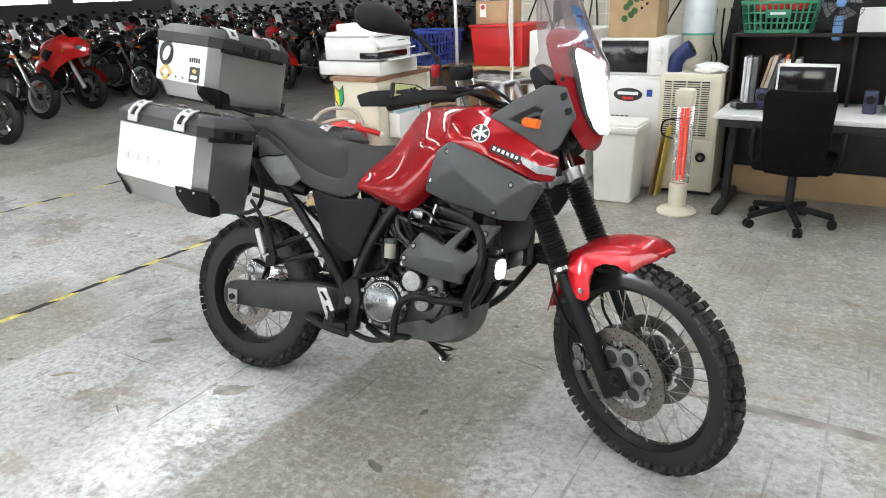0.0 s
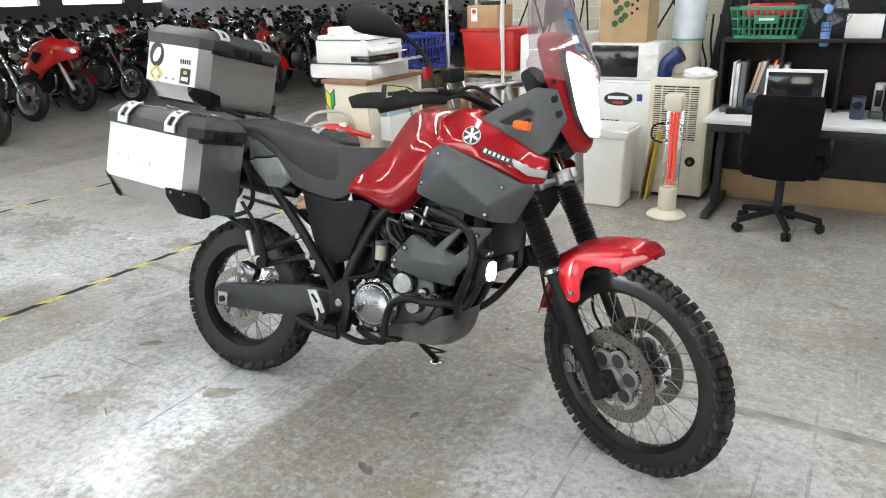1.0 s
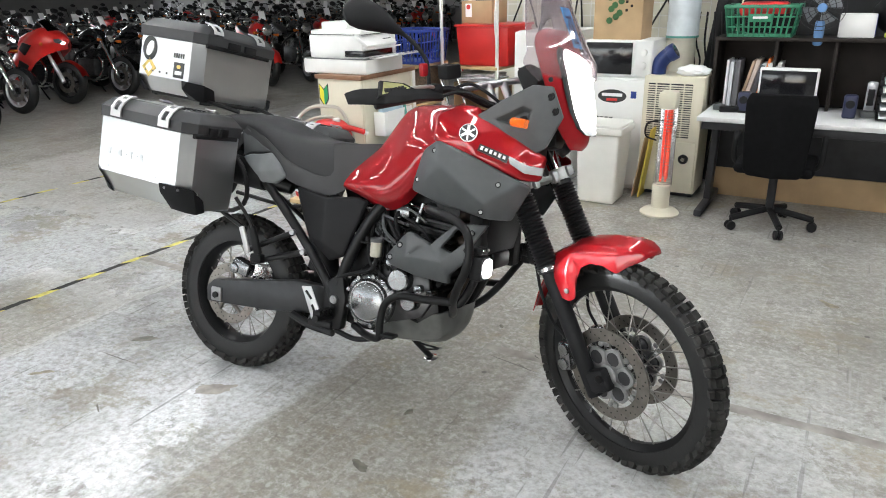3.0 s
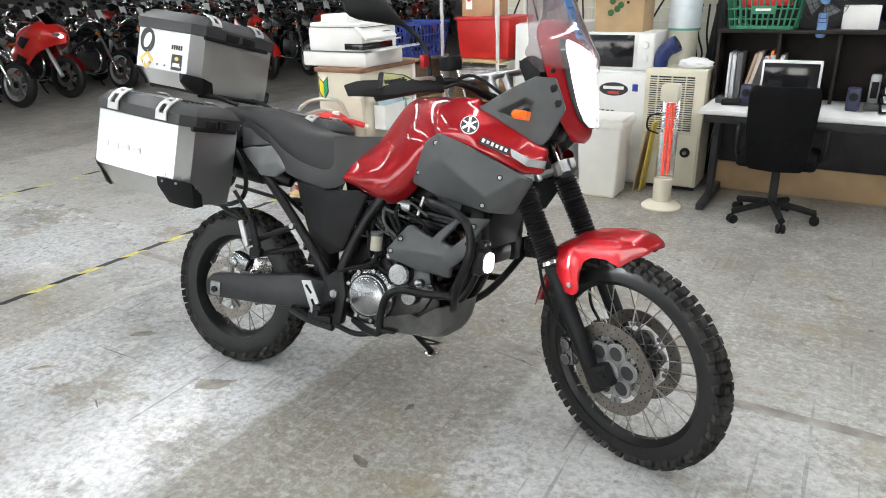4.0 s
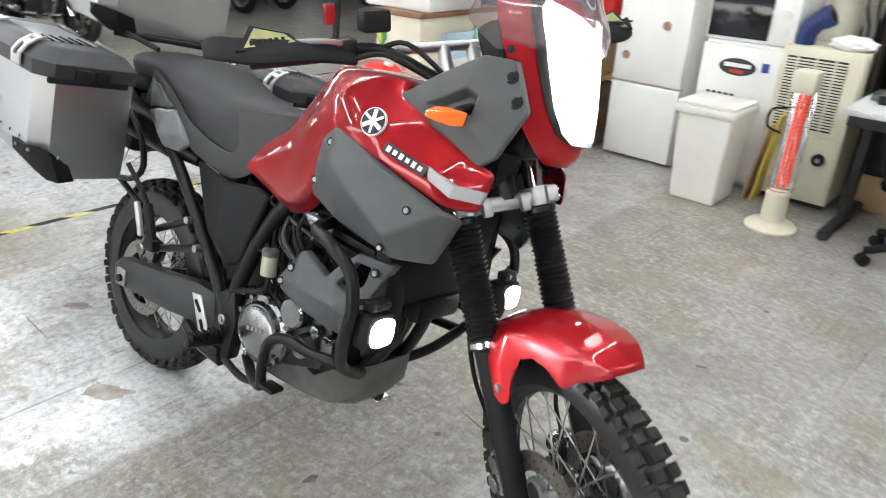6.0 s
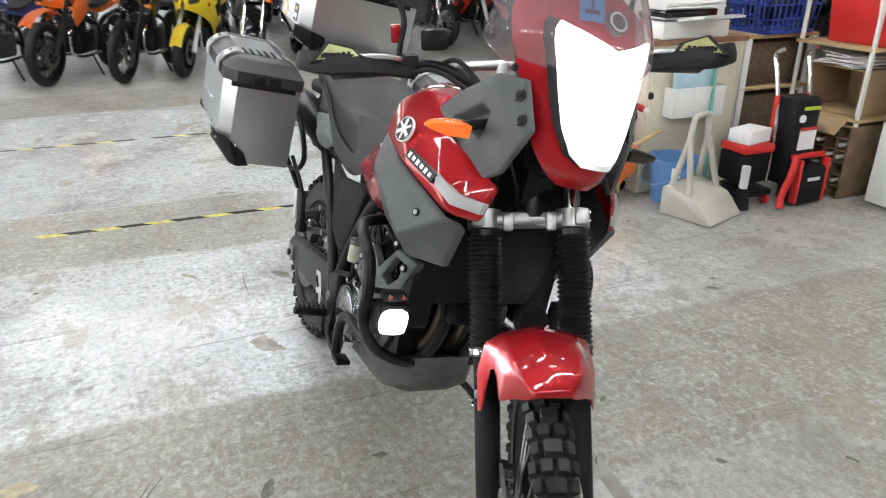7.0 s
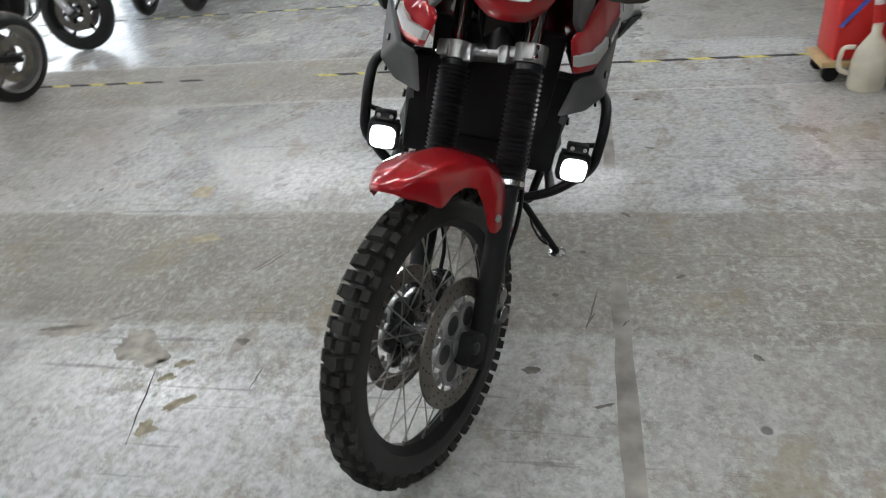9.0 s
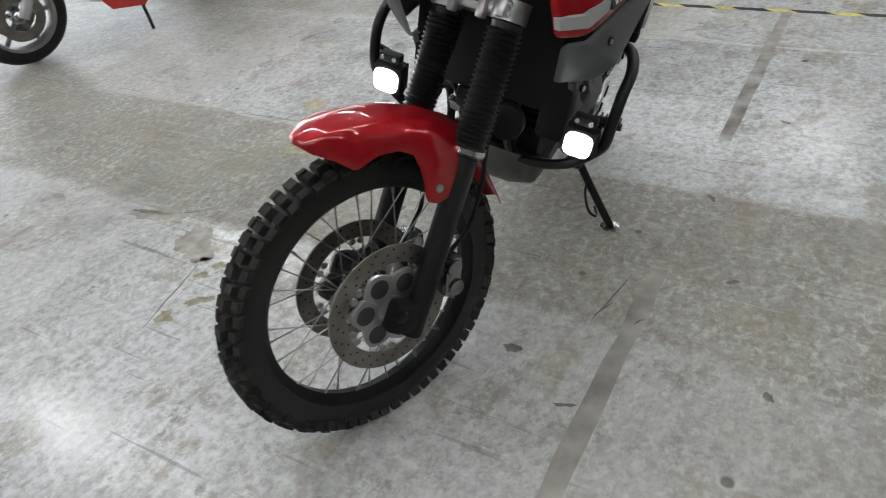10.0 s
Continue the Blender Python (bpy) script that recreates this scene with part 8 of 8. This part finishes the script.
# ---- parked motorcycles ----
SILV = material("silver_paint", (0.5, 0.5, 0.52), 0.3, 0.6, 0.05, 5, coat=0.5)
YELB = material("yellow_paint", (0.75, 0.55, 0.02), 0.35, 0, 0.05, 5, coat=0.5)
ORAB = material("orange_paint", (0.75, 0.14, 0.01), 0.35, 0, 0.05, 5, coat=0.4)
BLUB = material("blue_paint", (0.02, 0.04, 0.22), 0.3, 0.3, 0.05, 5, coat=0.6)
WHIB = material("white_paint", (0.75, 0.75, 0.75), 0.3, 0, 0.03, 5, coat=0.6)
BLAB = material("black_paint", (0.012, 0.012, 0.014), 0.2, 0.1, 0.1, 5, coat=0.8)
REDB = material("bright_red_paint", (0.55, 0.015, 0.012), 0.3, 0.1, 0.05, 5, coat=0.8)
DARKCAST = material("grimy_engine_casting", (0.06, 0.06, 0.062), 0.4, 0.5, 0.3, 18, 0.2, 120)
TAGM = material("price_card", (0.75, 0.75, 0.76), 0.5, 0, 0.05, 20)


def road_wheel(parent, c, R, w, rim_r, rim_mat, spoked):
    wh = new("wheel")
    wh.parent = parent
    wh.location = c
    bm = bmesh.new()
    prof = [(rim_r + (R - rim_r) * math.sin(math.pi * k / 12) ** 0.7, -w / 2 * math.cos(math.pi * k / 12)) for k in range(13)]
    lathe(bm, prof, 40)
    part("tyre", bm, RUBBER, wh)
    bm = bmesh.new()
    lathe(bm, [(rim_r + 0.006, -w * 0.42), (rim_r + 0.006, w * 0.42), (rim_r - 0.015, w * 0.36), (rim_r - 0.024, 0.0), (rim_r - 0.015, -w * 0.36)], 40, closed=True)
    n = 18 if spoked else 6
    for k in range(n):
        a = 2 * math.pi * k / n
        rod(bm, (0.03 * math.cos(a), 0.012 if k % 2 else -0.012, 0.03 * math.sin(a)), ((rim_r - 0.015) * math.cos(a + 0.1), 0, (rim_r - 0.015) * math.sin(a + 0.1)), 0.003 if spoked else 0.014, n=6)
    part("rim", bm, rim_mat, wh)
    bm = bmesh.new()
    lathe(bm, [(0.03, -0.05), (0.045, -0.05), (0.045, 0.05), (0.03, 0.05)], 20, closed=True)
    part("hub", bm, CASTM, wh)
    for s in (-1, 1):
        bm = bmesh.new()
        lathe(bm, [(0.085, -0.002), (0.145, -0.002), (0.145, 0.002), (0.085, 0.002)], 36, Matrix.Translation((0, s * 0.065, 0)), closed=True)
        part("brake_disc", bm, DISCM, wh)
    return wh


def parked_bike(m, style, paint, rim_mat, label, lamp_on=False):
    """A parked motorcycle: origin on the floor under the front wheel, x ahead, leaning on its stand."""
    b = thing("parked_motorcycle", m @ pose(0, 0, 0, -8, 0, 0), label, "motorcycle", "parked motorcycles")
    dirt, sport = style == "dirt", style == "sport"
    R = 0.34 if dirt else 0.30
    rr = 0.262 if dirt else 0.215
    road_wheel(b, (0, 0, R), R, 0.09 if dirt else 0.115, rr, rim_mat, dirt)
    road_wheel(b, (-1.40, 0, R - 0.01), R - 0.01, 0.12 if dirt else 0.17, rr - 0.03 if dirt else rr, rim_mat, dirt)
    top = Vector((-0.36, 0, 0.98 if dirt else 0.88))
    for s in (-1, 1):
        bm = bmesh.new()
        rod(bm, (0, s * 0.105, R), Vector((0, s * 0.105, R)).lerp(top + Vector((0, s * 0.105, 0)), 0.5), 0.03, n=14)
        rod(bm, Vector((0, s * 0.105, R)).lerp(top + Vector((0, s * 0.105, 0)), 0.45), top + Vector((0, s * 0.105, 0)), 0.022, n=14)
        part("fork_leg", bm, CHROME if style == "naked" else (SILV if sport else BLACKP), b)
    bm = bmesh.new()
    fr0 = R + 0.035 if not dirt else R + 0.16
    a0, a1 = (math.radians(20), math.radians(150)) if not dirt else (math.radians(45), math.radians(125))
    rings = []
    for k in range(11):
        a = a0 + (a1 - a0) * k / 10
        c = Vector((fr0 * math.cos(a), 0, R + fr0 * math.sin(a)))
        rings.append([c + Vector((-0.02 * math.cos(a), y, -0.02 * math.sin(a) - abs(y) * 0.4)) for y in (-0.065, -0.03, 0, 0.03, 0.065)])
    loft(bm, rings, closed=False, cap=False)
    bmesh.ops.solidify(bm, geom=bm.faces[:], thickness=0.005)
    part("front_fender", bm, paint, b)
    # tank, seat, tail
    bm = bmesh.new()
    zt = 0.95 if not dirt else 0.98
    loft(bm, [[(x, w * math.sin(2 * math.pi * k / 12), zc + h * math.cos(2 * math.pi * k / 12)) for k in range(12)] for x, w, zc, h in ((-0.40, 0.10, zt - 0.10, 0.06), (-0.46, 0.15, zt - 0.06, 0.11), (-0.58, 0.165, zt - 0.06, 0.12), (-0.72, 0.14, zt - 0.09, 0.10), (-0.82, 0.09, zt - 0.14, 0.05))])
    part("fuel_tank", bm, paint, b)
    bm = bmesh.new()
    loft(bm, [[(x, w * math.sin(2 * math.pi * k / 10), zc + h * math.cos(2 * math.pi * k / 10)) for k in range(10)] for x, w, zc, h in ((-0.78, 0.09, 0.80, 0.03), (-0.92, 0.14, 0.79, 0.045), (-1.10, 0.13, 0.82, 0.05), (-1.32, 0.11, 0.87, 0.04), (-1.45, 0.07, 0.90, 0.025))])
    part("seat", bm, SEATM, b)
    bm = bmesh.new()
    loft(bm, [[(x, -w, z0), (x, w, z0), (x, w * 0.8, z1), (x, -w * 0.8, z1)] for x, w, z0, z1 in ((-1.0, 0.10, 0.70, 0.78), (-1.35, 0.10, 0.76, 0.86), (-1.62, 0.05, 0.86, 0.92))])
    part("tail", bm, paint, b)
    bm = bmesh.new()
    box(bm, (-0.62, 0, 0.42), (0.36, 0.30, 0.26), 0.04)
    part("engine", bm, DARKCAST if style == "naked" else BLACKM, b)
    bm = bmesh.new()
    rings = []
    for k in range(6):
        for gx, dz in ((0.085, 0.0), (0.10, 0.005), (0.10, 0.014), (0.085, 0.019)):
            rings.append([(-0.52 + sx * gx, sy * (gx + 0.03), 0.54 + 0.028 * k + dz) for sx, sy in ((-1, -1), (1, -1), (1, 1), (-1, 1))])
    loft(bm, rings)
    part("cylinder", bm, BLACKM, b)
    bm = bmesh.new()
    for s in (-0.08, 0.08):
        tube(bm, [(-0.42, s, 0.60), (-0.34, s, 0.48), (-0.40, s, 0.30), (-0.62, s, 0.24), (-0.95, s * 1.2, 0.26)], 0.019, 10, 4)
    rod(bm, (-0.95, -0.14, 0.30), (-1.45, -0.17, 0.42), 0.045, 0.052, 16, 0.006)
    part("exhaust", bm, CHROME, b)
    bm = bmesh.new()
    for s in (-0.13, 0.13):
        tube(bm, [(-0.36, s * 0.4, 0.86), (-0.55, s, 0.72), (-0.85, s, 0.58), (-0.92, s, 0.38)], 0.022, 8, 3)
        tube(bm, [(-0.90, s * 0.9, 0.40), (-1.15, s * 0.9, 0.36), (-1.40, s * 0.9, R)], 0.024, 8, 3)
    part("frame", bm, BLACKM, b)
    hz = 1.0 if style != "dirt" else 1.12
    bm = bmesh.new()
    tube(bm, [(-0.48, -0.37, hz + 0.02), (-0.42, -0.22, hz + 0.03), (-0.38, -0.07, hz - 0.02), (-0.38, 0.07, hz - 0.02), (-0.42, 0.22, hz + 0.03), (-0.48, 0.37, hz + 0.02)], 0.012, 8, 4)
    part("handlebar", bm, BLACKM if dirt else CHROME, b)
    for s in (-1, 1):
        bm = bmesh.new()
        rod(bm, (-0.45, s * 0.28, hz + 0.03), (-0.50, s * 0.38, hz + 0.02), 0.019, n=10)
        part("grip", bm, RUBBER, b)
        if not dirt:
            bm = bmesh.new()
            tube(bm, [(-0.42, s * 0.22, hz + 0.03), (-0.40, s * 0.27, hz + 0.14), (-0.42, s * 0.33, hz + 0.18)], 0.006, 6, 3)
            mir = part("mirror_stem", bm, BLACKM, b)
            bm = bmesh.new()
            bmesh.ops.create_uvsphere(bm, u_segments=12, v_segments=8, radius=1.0, matrix=Matrix.Translation((-0.42, s * 0.36, hz + 0.19)) @ Matrix.Diagonal((0.022, 0.065, 0.04, 1)))
            part("mirror_head", bm, BLACKP if paint is not SILV else CHROME, mir)
        bm = bmesh.new()
        rod(bm, (-0.27, s * 0.12, 0.82), (-0.25, s * 0.21, 0.82), 0.01, 0.026, 12, 0.004)
        part("turn_signal", bm, AMBER, b)
    if sport:
        FAIR = [(0.05, (0.02, 0.84), (0.03, 0.80), (0.02, 0.765)), (-0.05, (0.10, 0.93), (0.13, 0.85), (0.09, 0.735)), (-0.20, (0.14, 1.00), (0.20, 0.90), (0.15, 0.68)), (-0.36, (0.14, 1.03), (0.225, 0.90), (0.20, 0.58)),
                (-0.52, (0.16, 0.95), (0.225, 0.80), (0.20, 0.42)), (-0.70, (0.17, 0.80), (0.215, 0.62), (0.17, 0.30)), (-0.86, (0.15, 0.62), (0.18, 0.48), (0.14, 0.28))]
        grid_skin("nose_fairing", [[(x, -u0[0], u0[1]), (x + 0.015, -u0[0] * 0.5, u0[1] + 0.03), (x + 0.02, 0, u0[1] + 0.04), (x + 0.015, u0[0] * 0.5, u0[1] + 0.03), (x, u0[0], u0[1])] for x, u0, m0, l0 in FAIR[:4]], paint, b, "", 3, 3, 0.005)
        for s in (-1, 1):
            grid_skin("side_fairing", [[(x, s * u0[0], u0[1]), (x, s * m0[0], m0[1]), (x, s * l0[0], l0[1])] for x, u0, m0, l0 in FAIR], paint, b, "", 3, 4, 0.005)
            bm = bmesh.new()
            prism(bm, [(-0.40, 0.80), (-0.56, 0.84), (-0.64, 0.74), (-0.54, 0.66)], s * 0.205, s * 0.236, 0.006)
            part("side_vent", bm, BLACKM, b)
            bm = bmesh.new()
            prism(bm, [(-0.50, 0.52), (-0.66, 0.60), (-0.72, 0.46), (-0.60, 0.40)], s * 0.195, s * 0.224, 0.006)
            part("side_vent", bm, BLACKM, b)
            bm = bmesh.new()
            for p in ((0.035, 0.045, 0.845), (-0.03, 0.100, 0.90), (-0.075, 0.155, 0.885), (-0.05, 0.150, 0.845), (0.02, 0.075, 0.82)):
                for o in (0.0, -0.03):
                    bm.verts.new((p[0] + o, s * (p[1] + o * 0.3), p[2]))
            bmesh.ops.convex_hull(bm, input=bm.verts[:])
            part("headlight", bm, CHROME, b)
        bm = bmesh.new()
        loft(bm, [[(-0.16, -0.15, 1.0), (-0.12, 0, 1.02), (-0.16, 0.15, 1.0)], [(-0.36, -0.12, 1.14), (-0.33, 0, 1.18), (-0.36, 0.12, 1.14)]], closed=False, cap=False)
        bmesh.ops.solidify(bm, geom=bm.faces[:], thickness=0.004)
        part("windscreen", bm, SCREENK, b)
    elif dirt:
        bm = bmesh.new()
        prism(bm, [(-0.22, 0.80), (-0.34, 1.12), (-0.30, 1.12), (-0.16, 0.90)], -0.11, 0.11, 0.012)
        part("number_plate_mask", bm, paint, b)
        bm = bmesh.new()
        rod(bm, (-0.19, 0, 0.93), (-0.16, 0, 0.935), 0.06, n=20, bevel=0.006)
        part("headlight", bm, CHROME, b)
        for s in (-1, 1):
            bm = bmesh.new()
            prism(bm, [(-0.36, 0.95), (-0.55, 0.95), (-0.62, 0.78), (-0.36, 0.62), (-0.28, 0.74)], s * 0.15, s * 0.175, 0.006)
            part("radiator_shroud", bm, paint, b)
    else:
        bm = bmesh.new()
        lathe(bm, [(0.0, 0.10), (0.04, 0.09), (0.075, 0.05), (0.09, 0.0), (0.09, -0.012)], 28, Matrix.Translation((-0.22, 0, 0.88)) @ Matrix.Rotation(math.pi / 2, 4, "Z"))
        part("headlight_shell", bm, CHROME if rim_mat is not BLACKM else BLAB, b)
        bm = bmesh.new()
        lathe(bm, [(0.0, -0.028), (0.05, -0.022), (0.082, -0.010), (0.088, 0.0)], 28, Matrix.Translation((-0.21, 0, 0.88)) @ Matrix.Rotation(math.pi / 2, 4, "Z"))
        part("headlight_lens", bm, CHROME, b)
        for s in (-0.06, 0.06):
            bm = bmesh.new()
            rod(bm, (-0.30, s, 1.0), (-0.27, s, 1.03), 0.038, n=18, bevel=0.005)
            part("instrument", bm, BLACKP, b)
    bm = bmesh.new()
    tube(bm, [(-0.72, 0.12, 0.26), (-0.70, 0.22, 0.10), (-0.69, 0.26, 0.045)], 0.011, 8, 3)
    part("side_stand", bm, BLACKM, b)
    bm = bmesh.new()
    box(bm, (-0.33, -0.05, hz + 0.10), (0.004, 0.11, 0.15), 0.001, Matrix.Rotation(-0.4, 4, "Y") @ Matrix.Rotation(0.15, 4, "X"))
    part("price_card", bm, TAGM, b)
    return b


def spot(u, v, heading):
    return ROOM @ pose(u, v, 0, 0, 0, heading)
KIT = [
    parked_bike(spot(-8.15, 0.10, -24), "dirt", ORAB, BLACKM, "orange off-road motorcycle parked in a row"),
    parked_bike(spot(-8.05, 0.87, -22), "dirt", BLAB, BLACKM, "black trail motorcycle parked in a row"),
    parked_bike(spot(-8.15, 1.50, -20), "sport", YELB, BLACKM, "yellow faired motorcycle parked in a row"),
    parked_bike(spot(-8.05, -0.73, -26), "naked", BLUB, CHROME, "dark blue naked motorcycle with bright wheels, parked"),
    parked_bike(spot(-9.65, 6.05, 12), "sport", REDB, BLACKM, "bright red faired sport motorcycle parked in a row"),
    parked_bike(spot(-9.45, 5.22, 10), "naked", BLAB, SILV, "black naked motorcycle with silver wheels, parked"),
    parked_bike(spot(-1.74, -1.62, -8), "sport", WHIB, CARRM, "white and red faired motorcycle parked in a row"),
    parked_bike(spot(-8.2, 8.6, -25), "naked", REDB, BLACKM, "red naked motorcycle with round headlight, parked"),
    parked_bike(spot(-8.1, -1.48, -26), "naked", BLAB, CHROME, "black roadster motorcycle with chrome parts, parked"),
]
rnd = random.Random(11)
PLACES = [(-4.35, -1.72, 100, 4), (-5.55, -1.85, 5, 8), (-5.6, -1.35, 5, 1), (-8.1, -2.3, -24, 1), (-8.1, -3.1, -24, 5), (-8.2, 2.25, -10, 5), (-8.2, 3.05, 4, 1), (-8.15, 4.0, 10, 8), (-9.6, 6.9, 10, 5), (-9.7, 7.7, 10, 8)]
for k in range(7):
    PLACES.append((-8.0 - 0.05 * k, 9.35 + 0.72 * k, -25, (5, 7, 8, 1, 5, 8, 7)[k]))
for k in range(14):
    PLACES.append((-11.6 + rnd.uniform(-0.15, 0.15), -2.5 + 0.85 * k, 5 - 1.5 * k, (8, 5, 1, 8, 5, 3, 8, 5, 8, 1, 7, 5, 8, 5)[k]))
for k in range(16):
    PLACES.append((-13.9 + rnd.uniform(-0.2, 0.2), -1.0 + 0.85 * k, -10 + rnd.uniform(-6, 6), (5, 8, 8, 3, 5, 8, 1, 5, 8, 5, 7, 8, 5, 4, 8, 5)[k]))
for k in range(8):
    PLACES.append((-10.6 - 0.3 * k, 9.6 + 0.75 * k, -30, (8, 5, 8, 7, 5, 8, 5, 8)[k]))
for k in range(15):
    PLACES.append((-21.5 + 0.88 * k, 17.2 + rnd.uniform(-0.2, 0.2), -75, (8, 5, 7, 8, 5, 1, 8, 5, 8, 7, 5, 8, 4, 5, 8)[k]))
for k in range(13):
    PLACES.append((-20.5 + 0.9 * k, 14.9 + rnd.uniform(-0.2, 0.2), -75, (5, 8, 5, 7, 8, 5, 8, 1, 5, 8, 5, 7, 8)[k]))
for k in range(8):
    PLACES.append((-18.0 + rnd.uniform(-0.2, 0.2), 6.6 + 0.9 * k, -20, (8, 5, 7, 8, 5, 8, 5, 8)[k]))
for u, v, hd, k in PLACES:
    copy_thing(KIT[k], spot(u, v, hd + rnd.uniform(-4, 4)) @ pose(0, 0, 0, -8, 0, 0))
# red lower fairing panel of the white bike, with plain lettering bars
for s in (-1, 1):
    bm = bmesh.new()
    prism(bm, [(-0.34, 0.42), (-0.48, 0.23), (-0.70, 0.19), (-0.88, 0.34), (-0.78, 0.44)], s * 0.212, s * 0.224, 0.004)
    low = part("lower_fairing", bm, REDB, KIT[6])
    for k in range(6):
        bm = bmesh.new()
        box(bm, (-0.47 - 0.055 * k, s * 0.2255, 0.33), (0.034, 0.003, 0.05), 0)
        part("letter_bar", bm, STICKW, low)
